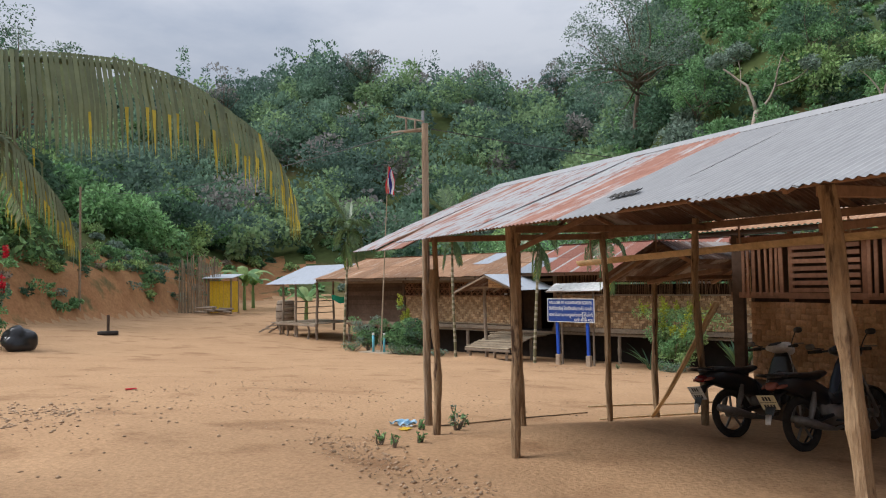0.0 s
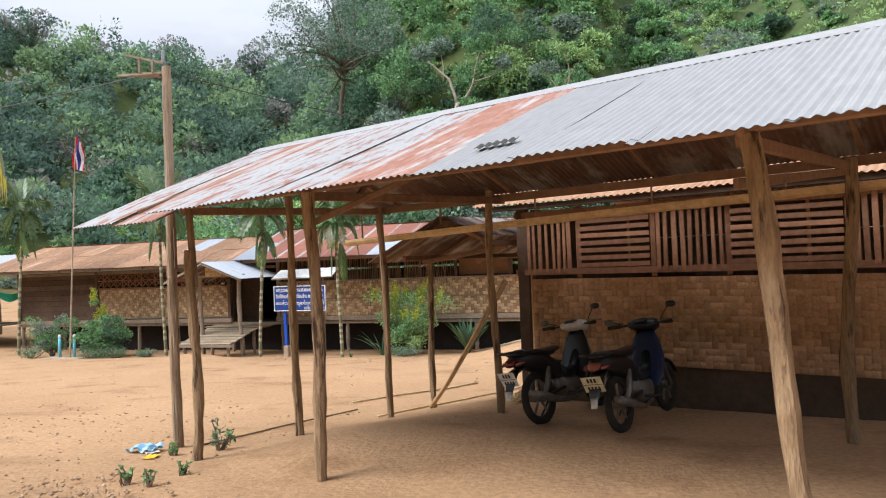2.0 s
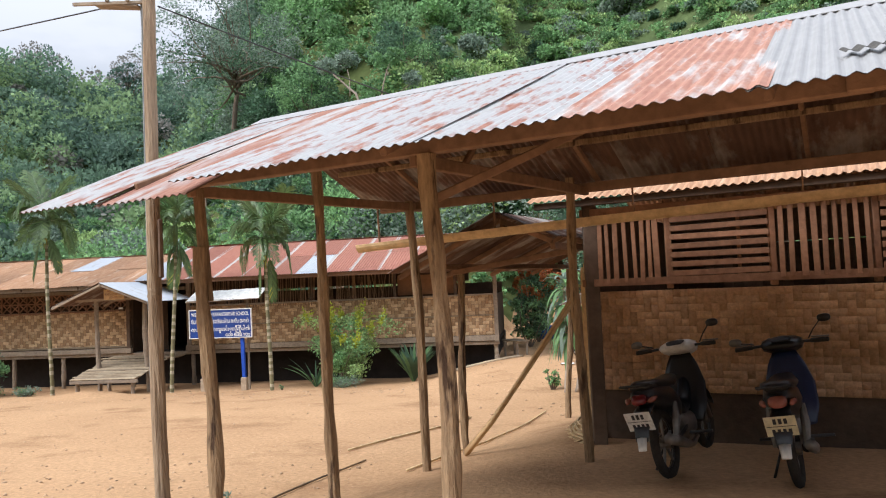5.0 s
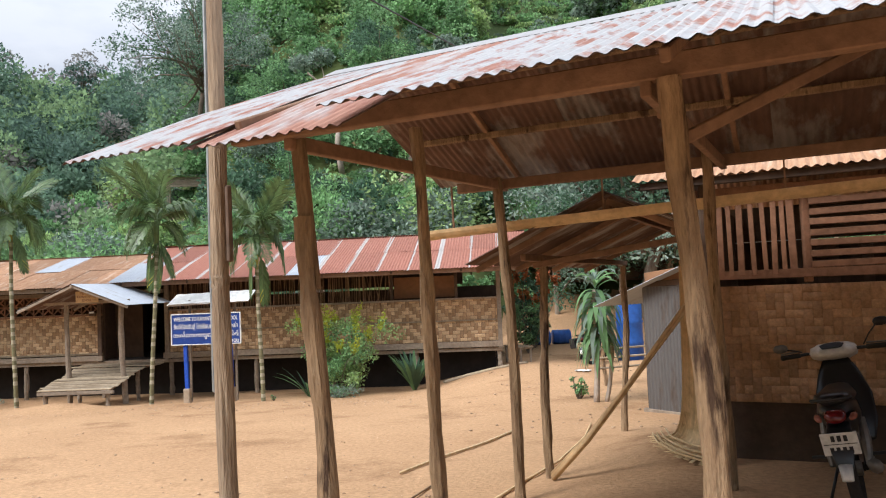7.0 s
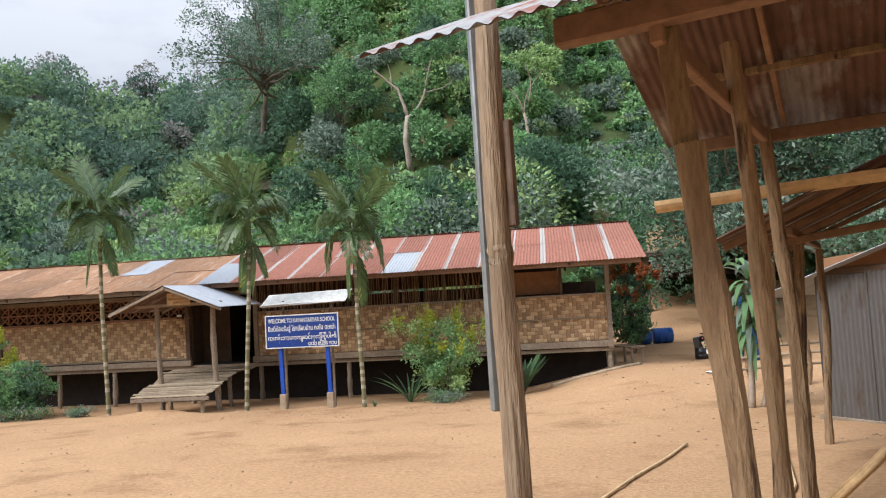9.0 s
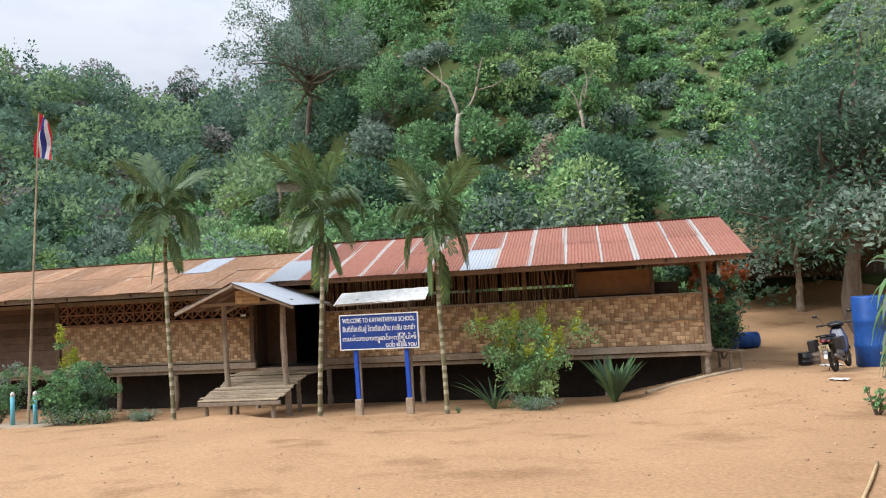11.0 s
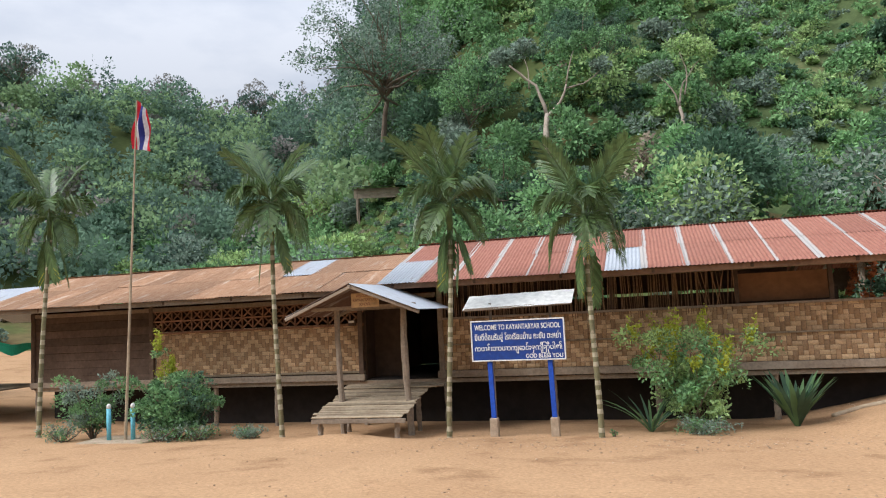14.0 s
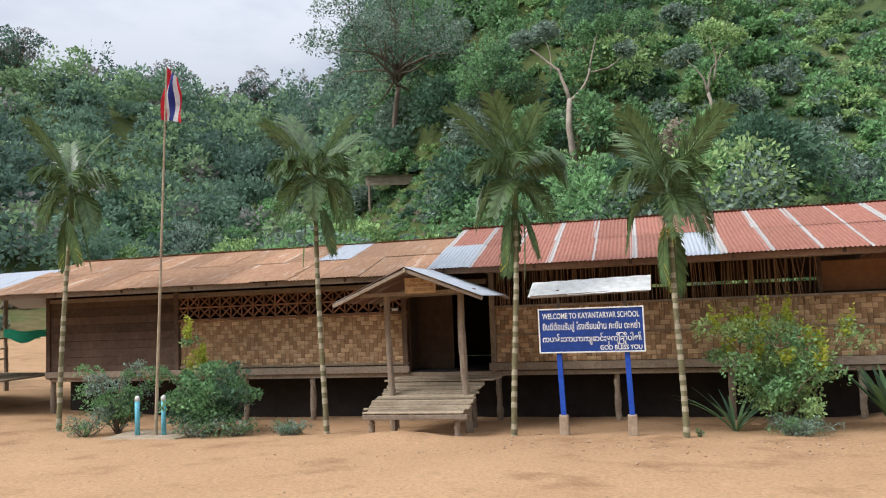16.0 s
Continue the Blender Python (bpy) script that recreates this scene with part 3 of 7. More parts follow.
    while count < 1200:
        az, dist = math.radians(r.uniform(-50, 75)), 22 + 60 * r.uniform()
        x, y = eye[0] - math.sin(az) * dist, eye[1] + math.cos(az) * dist
        h = float(rise(x, y))
        sl = -(0.819 * (x + 23) + 0.573 * (y + 5))
        if h < 0.25 or (x < -18 and sl < 2.2 and r.uniform() < 0.5):
            continue
        count += 1
        rad = r.uniform(0.35, 1.0)
        p, o = crown_points((x, y, land(x, y) + rad * 0.35), rad, int(170 * rad + 40), r, 4, 0.75)
        low.add(leaves(p, o, 0.14 + dist / 290, r, 0.1, 0.5), r.choice(6, p=(0.28, 0.16, 0.19, 0.1, 0.24, 0.03)))
    # grass and low herbs in the glade below the shelter
    count = 0
    while count < 420:
        x, y = r.uniform(-16, 2), r.uniform(12, 36)
        if not in_glade(x, y):
            continue
        count += 1
        rad = r.uniform(0.25, 0.6)
        p, o = crown_points((x, y, land(x, y) + rad * 0.15), rad, int(240 * rad), r, 4, 0.6)
        low.add(leaves(p, o + np.array([0, 0, 0.6]), 0.2, r, 0.0, 0.3), r.choice(6, p=(0.25, 0.02, 0.34, 0.12, 0.22, 0.05)))
    # scrub clinging to the raw earth bank
    count = 0
    while count < 150:
        x, y = r.uniform(-45, -18), r.uniform(-24, 14)
        sl = -(0.819 * (x + 23) + 0.573 * (y + 5))
        if not 0.5 < sl < 3.4 or (sl < 1.6 and r.uniform() < 0.55):
            continue
        count += 1
        rad = r.uniform(0.25, 0.75)
        p, o = crown_points((x, y, land(x, y) + rad * 0.3), rad, int(260 * rad), r, 5, 0.8)
        low.add(leaves(p, o, 0.17, r, 0.1, 0.45), r.choice(6, p=(0.34, 0.2, 0.12, 0.1, 0.2, 0.04)))
    # the wooded bank on the far side of the yard
    count = 0
    while count < 120:
        x, y = r.uniform(-62, -20), r.uniform(-24, 34)
        sl = -(0.819 * (x + 23) + 0.573 * (y + 5))
        if sl < 2.4 or sl > 26:
            continue
        count += 1
        rad = r.uniform(1.2, 3.0)
        p, o = crown_points((x, y, land(x, y) + rad * 0.6), rad, int(480 * rad), r, 9, r.uniform(0.8, 1.2))
        near.add(leaves(p, o, 0.36, r, 0.2, 0.5), r.choice(6, p=(0.34, 0.22, 0.13, 0.1, 0.18, 0.03)))
    tagged(far.link("distant_forest", HAZED_GREENS), "dense forest on a distant ridge, tinted pale blue-green for haze", "forest", kind="stuff")
    tagged(near.link("hillside_trees", GREENS), "mixed green trees covering the steep hillside", "forest", kind="stuff")
    tagged(low.link("undergrowth", GREENS), "low tangled green undergrowth on the slopes", "undergrowth", kind="stuff")


build_forest()

# ---- school ----
FLOOR = 0.86


def weave(name, org, du, dz, cols, rows, mats, parent, cell=0.1, seed=0, label="", gap=0.05):
    """Woven bamboo sheet in a twill of floats three cells long; org: its lower left corner."""
    r = random.Random(seed)
    du, dz, nrm = Vector(du), Vector(dz), Vector(du).cross(Vector(dz)).normalized()
    verts, faces, idx = [], [], []
    def piece(i, j, w, h, m):
        lift, g = r.uniform(0.003, 0.008) * (0.15 if gap < 0.02 else 0.5 if gap < 0.03 else 1), gap
        base = len(verts)
        for k, (x, y) in enumerate(((g, g), (w - g, g), (w - g, h - g), (g, h - g))):
            verts.append(Vector(org) + du * cell * (i + x) + dz * cell * (j + y) - nrm * 0.004)
        t = gap + (0.07 if gap > 0.02 else 0.03)
        for x, y in ((t, t), (w - t, t), (w - t, h - t), (t, h - t)):
            verts.append(Vector(org) + du * cell * (i + x) + dz * cell * (j + y) + nrm * lift)
        for f in ((4, 5, 6, 7), (0, 1, 5, 4), (1, 2, 6, 5), (2, 3, 7, 6), (3, 0, 4, 7)):
            faces.append([base + q for q in f])
            idx.append(m)
    def flat(i, j):
        return (j + abs(i % 8 - 4)) % 4 < 2
    for j in range(rows):
        i = 0
        while i < cols:
            w = 0
            while i + w < cols and flat(i + w, j) and w < 2:
                w += 1
            if w:
                piece(i, j, w, 1, 0)
            i += max(w, 1)
    for i in range(cols):
        j = 0
        while j < rows:
            h = 0
            while j + h < rows and not flat(i, j + h) and h < 2:
                h += 1
            if h:
                piece(i, j, 1, h, 1)
            j += max(h, 1)
    ob = from_arrays(name, [tuple(v) for v in verts], faces, mats, idx)
    ob.parent = parent
    ob["kind"] = "stuff"
    if label:
        ob["label"] = label
    return ob


def sbeam(parent, name, u0, u1, v, z, w, h, mat, label=""):
    bm = bmesh.new()
    beam(bm, S(u0, v, z), S(u1, v, z), w, h)
    return part(name, bm, mat, parent, label)


def spost(parent, name, u, v, z0, z1, w, mat, label=""):
    bm = bmesh.new()
    beam(bm, S(u, v, z0), S(u, v, z1), w, w)
    return part(name, bm, mat, parent, label)


def build_school():
    sc = thing("school_building", S(-2.5, 2, 0), "long raised school of woven bamboo under rusted tin roofs", "building")
    inv = sc.matrix_world.inverted()
    made = []
    def keep(o):
        made.append(o)
        return o
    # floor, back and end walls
    bm = bmesh.new(); box(bm, S(-2.5, 2.1, FLOOR - 0.05), (19.9, 4.2, 0.08), Matrix.Rotation(-0.036, 3, "Z")); keep(part("floor", bm, SHADE_BLACK, sc))
    # inner walls, coloured dark for the shade inside the classrooms
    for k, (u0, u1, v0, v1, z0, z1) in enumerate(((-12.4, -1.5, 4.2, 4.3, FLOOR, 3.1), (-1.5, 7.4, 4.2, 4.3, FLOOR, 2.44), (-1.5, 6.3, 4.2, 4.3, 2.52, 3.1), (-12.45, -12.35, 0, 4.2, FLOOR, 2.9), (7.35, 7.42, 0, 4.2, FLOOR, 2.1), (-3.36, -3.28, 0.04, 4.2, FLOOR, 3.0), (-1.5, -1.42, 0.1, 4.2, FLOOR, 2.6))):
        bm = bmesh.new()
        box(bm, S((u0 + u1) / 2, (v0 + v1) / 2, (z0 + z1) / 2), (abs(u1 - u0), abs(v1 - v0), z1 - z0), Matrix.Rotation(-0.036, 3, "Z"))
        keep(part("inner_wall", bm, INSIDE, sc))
    # boards added below the floor, near-black to stand for the shade there
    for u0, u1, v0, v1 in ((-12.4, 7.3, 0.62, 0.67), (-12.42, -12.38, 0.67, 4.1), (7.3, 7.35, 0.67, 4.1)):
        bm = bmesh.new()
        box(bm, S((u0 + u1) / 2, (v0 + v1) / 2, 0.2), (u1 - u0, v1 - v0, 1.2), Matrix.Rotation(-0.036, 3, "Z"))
        keep(part("underfloor_board", bm, SHADE_BLACK, sc))
    # sills and plates
    keep(sbeam(sc, "sill_beam", -12.5, -3.3, -0.04, 0.90, 0.10, 0.14, GREYWOOD))
    keep(sbeam(sc, "sill_beam", -1.6, 7.5, -0.04, 0.92, 0.10, 0.15, GREYWOOD))
    keep(sbeam(sc, "joist", -12.4, 7.5, 0.02, 0.78, 0.08, 0.09, GREYWOOD))
    keep(sbeam(sc, "wall_plate", -12.5, -1.6, -0.02, 2.66, 0.10, 0.10, GREYWOOD))
    keep(sbeam(sc, "wall_plate", -1.6, 7.5, -0.02, 2.86, 0.08, 0.08, GREYWOOD))
    keep(sbeam(sc, "top_rail", -8.9, -3.3, -0.05, 2.08, 0.05, 0.05, SLAT))
    keep(sbeam(sc, "top_rail", -1.55, 7.45, -0.05, 2.12, 0.05, 0.05, GREYWOOD))
    keep(sbeam(sc, "batten", -1.55, 7.45, -0.045, 1.55, 0.03, 0.035, BAMBOO_OLD))
    keep(sbeam(sc, "batten", -8.8, -3.3, -0.045, 1.02, 0.03, 0.05, BAMBOO_OLD))
    for u in (-12.4, -10.5, -8.85, -7.2, -5.57, -3.35, -1.45, 0.9, 3.0, 5.2, 7.4):
        bm = bmesh.new(); gz = land(*S(u, 0.05, 0).xy) - 0.15
        log(bm, S(u, 0.08, gz), S(u, 0.08, 0.85), 0.062, 0.058, int(u * 10) + 200, 0.01)
        keep(part("stilt", bm, GREYWOOD, sc))
        bm = bmesh.new(); log(bm, S(u, 4.1, gz - 0.1), S(u, 4.1, 0.85), 0.075, 0.07, int(u * 10) + 300, 0.01)
        keep(part("stilt", bm, GREYWOOD, sc))
    for u in (-12.42, -8.87, -3.38, -1.5, 7.44):
        keep(spost(sc, "wall_post", u, -0.03, 0.8, 2.85, 0.11, GREYWOOD if u > -3 else DARKWOOD))
    for u in (2.2, 4.62, 6.33):
        keep(spost(sc, "wall_post", u, 0.03, 2.1, 2.85, 0.08, DARKWOOD))
    # boarded end bay
    for k in range(9):
        bm = bmesh.new(); z = 1.02 + 0.192 * k
        box(bm, S(-10.65, -0.02 - 0.006 * (k % 2), z), (3.5, 0.025, 0.188), Matrix.Rotation(-0.036, 3, "Z") @ Matrix.Rotation(rng.uniform(-0.002, 0.002), 3, "Y"), 0.004)
        keep(part("board", bm, DARKWOOD, sc))
    # woven fronts with a dark backing
    bm = bmesh.new(); box(bm, S(-6.1, 0.02, 1.5), (5.5, 0.02, 1.1), Matrix.Rotation(-0.036, 3, "Z")); keep(part("wall_backing", bm, DARKWOOD, sc))
    bm = bmesh.new(); box(bm, S(2.95, 0.02, 1.55), (8.9, 0.02, 1.1), Matrix.Rotation(-0.036, 3, "Z")); keep(part("wall_backing", bm, DARKWOOD, sc))
    al = (S(1, 0, 0) - S(0, 0, 0))
    keep(weave("woven_panel", S(-8.8, -0.015, 0.99), al, (0, 0, 1), 58, 12, (WEAVE_A, WEAVE_B), sc, 0.094, 3, "pale and brown bamboo twill", 0.025))
    keep(weave("woven_panel", S(-1.45, -0.015, 1.0), al, (0, 0, 1), 94, 12, (WEAVE_A, WEAVE_B), sc, 0.0945, 4, "pale and brown bamboo twill", 0.025))
    # crossed lattice over the first classroom
    n = 20
    for j in range(2):
        for i in range(n):
            u0, u1 = -8.85 + 5.5 * i / n, -8.85 + 5.5 * (i + 1) / n
            z0, z1 = 2.12 + 0.25 * j, 2.37 + 0.25 * j
            bm = bmesh.new()
            beam(bm, S(u0, -0.02, z0), S(u1, -0.02, z1), 0.018, 0.034, 0)
            beam(bm, S(u1, 0.0, z0), S(u0, 0.0, z1), 0.018, 0.034, 0)
            beam(bm, S(u0, -0.03, z0), S(u0, -0.03, z1), 0.022, 0.045, 0)
            keep(part("lattice_cross", bm, SLAT, sc))
    keep(sbeam(sc, "lattice_rail", -8.9, -3.3, -0.04, 2.37, 0.03, 0.04, SLAT))
    keep(sbeam(sc, "lattice_rail", -8.9, -3.3, -0.04, 2.61, 0.03, 0.04, SLAT))
    # open stick screen over the second classroom
    r = random.Random(5)
    u = -1.4
    while u < 4.6:
        bm = bmesh.new()
        lean = r.uniform(-0.04, 0.04) if u < 3.9 else r.uniform(-0.2, 0.2)
        tube(bm, [S(u, -0.01 + r.uniform(-0.02, 0.02), 2.02 + r.uniform(-0.08, 0.03)), S(u + lean, r.uniform(-0.02, 0.02), 2.86)], r.uniform(0.008, 0.014), 5)
        keep(part("stick", bm, STICK, sc))
        u += r.choice((0.03, 0.04, 0.045, 0.06, 0.085))
    bm = bmesh.new(); box(bm, S(5.5, 0.3, 2.46), (1.7, 0.02, 0.56), Matrix.Rotation(-0.036, 3, "Z")); keep(part("board_panel", bm, PLY, sc, "plain brown plywood panel"))
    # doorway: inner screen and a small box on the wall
    # door panel takes the same shade-darkened brown
    bm = bmesh.new(); box(bm, S(-2.92, 0.6, 1.8), (0.86, 0.03, 1.9), Matrix.Rotation(-0.036, 3, "Z")); keep(part("door_panel", bm, INSIDE, sc, "brown inner door board, darkened for interior shade"))
    bm = bmesh.new(); box(bm, S(-3.55, -0.10, 2.12), (0.16, 0.1, 0.13), None, 0.01); mb = keep(part("wall_box", bm, DARKWOOD, sc))
    bm = bmesh.new(); box(bm, S(-3.55, -0.155, 2.15), (0.13, 0.01, 0.05)); w = part("label_strip", bm, WHITE); w.parent = mb
    for o in made:
        o.matrix_parent_inverse = inv
    # roofs: separate sheets on purlins
    def roof(u0, u1, ve, ze, vr, zr, mat, width, name, rows, seed, patch=()):
        rr = random.Random(seed)
        m = max(1, round((u1 - u0) / width))
        wd = (u1 - u0) / m
        slope = math.hypot(vr - ve, zr - ze)
        pieces = {}
        for back in (False, True):
            for j in range(rows):
                key = (j, back)
                bm = bmesh.new()
                L = slope / rows
                wavy(bm, -0.03, wd + 0.05, 0, L + 0.08, 0.076, 0.009, 1, 4)
                me = None
                for i in range(m):
                    use = mat if back or (i, j) not in patch else BARETIN
                    if me is None:
                        ob = part("roof_sheet", bm, mat, sc); me = ob.data
                    else:
                        ob = new("roof_sheet", me); ob.parent = sc
                    if use is not mat:
                        ob.data = me.copy(); ob.data.materials.clear(); ob.data.materials.append(use)
                        ob["label"] = "grey unrusted tin sheet"
                    t = L * j / slope
                    ya, yb = (ve, vr) if not back else (2 * vr - ve, vr)
                    p = S(u0 + wd * (i + (1 if back else 0)), ya + (yb - ya) * t, ze + (zr - ze) * t + 0.006 * j + rr.uniform(-0.008, 0.008) + 0.004 * (i % 2))
                    ex = (S(1, 0, 0) - S(0, 0, 0)).normalized() * (-1 if back else 1)
                    ey = (S(0, yb - ya, zr - ze) - S(0, 0, 0)).normalized()
                    ez = ex.cross(ey)
                    rot = Matrix((ex, ey, ez)).transposed().to_4x4() @ Matrix.Rotation(rr.uniform(-0.006, 0.006), 4, "Z")
                    ob.matrix_basis = Matrix.Translation(p) @ rot
                    ob.matrix_parent_inverse = inv
    roof(-13.35, -2.45, -1.2, 2.83, 2.1, 3.78, TANTIN, 0.78, "tan", 2, 1, patch=((10, 1),))
    roof(-2.5, 8.22, -1.2, 2.90, 2.1, 3.97, REDTIN, 0.74, "red", 2, 2, patch=((0, 0), (6, 0)))
    for u0, u1, z in ((-13.3, -2.5, 2.77), (-2.5, 8.15, 2.845)):
        bm = bmesh.new(); beam(bm, S(u0, -1.08, z), S(u1, -1.08, z), 0.06, 0.11); o = part("eave_beam", bm, GREYWOOD if u0 < -5 else SAWN, sc); o.matrix_parent_inverse = inv
        bm = bmesh.new(); beam(bm, S(u0, 2.1, z + 0.94), S(u1, 2.1, z + 0.94), 0.08, 0.1); o = part("ridge_beam", bm, GREYWOOD, sc); o.matrix_parent_inverse = inv
        u = u0 + 0.3
        while u < u1:
            for v1 in (-1.12, 5.3):
                bm = bmesh.new(); beam(bm, S(u, v1, z + 0.0), S(u, 2.1, z + 0.93), 0.06, 0.08); o = part("rafter", bm, DARKWOOD, sc); o.matrix_parent_inverse = inv
            u += 1.75
    return sc


build_school()


def build_porch():
    po = thing("entrance_porch", S(-2.4, -1.8, 0), "gabled tin entrance porch on rough timber posts", "porch")
    inv, made = po.matrix_world.inverted(), []
    def add(name, bm, mat, label=""):
        o = part(name, bm, mat, po, label); o.matrix_parent_inverse = inv; made.append(o); return o
    ridge_f, ridge_b = Vector((-2.5, -0.3, 2.86)), Vector((-2.36, 2.2, 2.86))
    for side, drop in ((1, 0.40), (-1, 0.43)):
        w = 1.42
        ex = (ridge_b - ridge_f).normalized() * (1 if side < 0 else 1)
        ey = Vector((side * 1.0, 0, -drop)).normalized()
        bm = bmesh.new(); wavy(bm, 0, 2.4, 0, w, 0.076, 0.009, 1, 4)
        ob = add("roof_sheet", bm, BARETIN if side > 0 else UNDERTIN)
        ez = ex.cross(ey)
        ob.matrix_basis = Matrix.Translation(ridge_f + Vector((0, 0, 0.01))) @ Matrix((ex, ey, ez)).transposed().to_4x4()
        ob.matrix_parent_inverse = inv
        bm = bmesh.new(); beam(bm, ridge_f + Vector((0, 0.04, -0.05)), ridge_f + ey * w + Vector((0, 0.04, -0.05)), 0.03, 0.06); add("bargeboard", bm, GREYWOOD)
        bm = bmesh.new(); beam(bm, ridge_b + Vector((0, -0.3, -0.05)), ridge_b + ey * w + Vector((0, -0.3, -0.05)), 0.03, 0.06); add("rafter", bm, GREYWOOD)
    bm = bmesh.new(); beam(bm, ridge_f - Vector((0, 0, 0.05)), ridge_b - Vector((0, 0, 0.05)), 0.05, 0.07); add("ridge_beam", bm, GREYWOOD)
    for x, y, zt, s in ((-1.64, 0.5, 2.46, 1), (-3.02, 0.55, 2.42, 2)):
        bm = bmesh.new(); log(bm, (x + 0.0, y, land(x, y) - 0.15), (x - 0.07, y, zt), 0.066, 0.058, s + 40, 0.025); add("post", bm, GREYWOOD)
    bm = bmesh.new(); beam(bm, (-3.5, 0.3, 2.42), (-1.4, 0.3, 2.44), 0.06, 0.07); add("tie_beam", bm, GREYWOOD)
    bm = bmesh.new(); beam(bm, (-3.5, 2.3, 2.42), (-1.4, 2.3, 2.44), 0.06, 0.07); add("tie_beam", bm, GREYWOOD)
    return po


def build_ramp():
    ra = thing("entrance_ramp", (-2.4, 0.6, 0.3), "slatted bamboo ramp up to the school door", "ramp")
    inv = ra.matrix_world.inverted()
    r = random.Random(3)
    n = 17
    for i in range(n):
        t = i / (n - 1)
        y, z = -0.32 + 1.5 * t, 0.44 + 0.33 * t
        bm = bmesh.new()
        box(bm, (-2.42 + r.uniform(-0.03, 0.03) + 0.05 * t, y, z + r.uniform(-0.006, 0.006)), (1.75 + r.uniform(-0.08, 0.1), 0.078, 0.02), Matrix.Rotation(r.uniform(-0.02, 0.02), 3, "Z") @ Matrix.Rotation(0.2, 3, "X"), 0.004)
        o = part("slat", bm, BAMBOO_OLD, ra); o.matrix_parent_inverse = inv
    for i in range(8):
        bm = bmesh.new()
        box(bm, (-2.3 + r.uniform(-0.05, 0.05), 1.22 + 0.115 * i, 0.80 + r.uniform(-0.008, 0.008)), (2.15 + r.uniform(-0.15, 0.1), 0.1, 0.022), Matrix.Rotation(r.uniform(-0.03, 0.03), 3, "Z"), 0.004)
        o = part("deck_slat", bm, BAMBOO_OLD, ra); o.matrix_parent_inverse = inv
    for x in (-3.2, -1.7):
        bm = bmesh.new(); beam(bm, (x, -0.3, 0.38), (x, 1.3, 0.73), 0.06, 0.09); o = part("stringer", bm, GREYWOOD, ra); o.matrix_parent_inverse = inv
        bm = bmesh.new(); log(bm, (x, -0.2, land(x, -0.2) - 0.1), (x, -0.2, 0.38), 0.05, 0.05, int(x * 10), 0.01); o = part("leg", bm, GREYWOOD, ra); o.matrix_parent_inverse = inv
        bm = bmesh.new(); beam(bm, (x, 1.2, 0.74), (x + 0.05, 2.2, 0.74), 0.07, 0.08); o = part("bearer", bm, GREYWOOD, ra); o.matrix_parent_inverse = inv
        bm = bmesh.new(); log(bm, (x, 1.3, land(x, 1.3) - 0.1), (x, 1.3, 0.72), 0.05, 0.05, int(x * 10) + 5, 0.01); o = part("leg", bm, GREYWOOD, ra); o.matrix_parent_inverse = inv
    bm = bmesh.new(); beam(bm, (-3.3, -0.34, 0.37), (-1.5, -0.34, 0.37), 0.05, 0.08); o = part("front_board", bm, GREYWOOD, ra); o.matrix_parent_inverse = inv


build_porch()
build_ramp()


def text_mesh(name, words, size, at, turn, mat, parent, width=None, bold=0.0, align="CENTER"):
    cu = bpy.data.curves.new(name, "FONT")
    cu.body, cu.size, cu.align_x, cu.align_y, cu.extrude, cu.offset = words, size, align, "CENTER", 0.001, bold
    tmp = new(name, cu)
    me = bpy.data.meshes.new_from_object(tmp.evaluated_get(bpy.context.evaluated_depsgraph_get()))
    bpy.data.objects.remove(tmp)
    me.materials.clear(); me.materials.append(mat)
    if width and len(me.vertices):
        xs = [v.co.x for v in me.vertices]
        k = width / max(1e-6, max(xs) - min(xs))
        mid = (max(xs) + min(xs)) / 2
        for v in me.vertices:
            v.co.x = (v.co.x - (mid if align == "CENTER" else 0)) * k
    ob = new(name, me)
    ob.matrix_basis = Matrix.Translation(at) @ turn
    ob.parent = parent
    ob.matrix_parent_inverse = parent.matrix_world.inverted()
    return ob


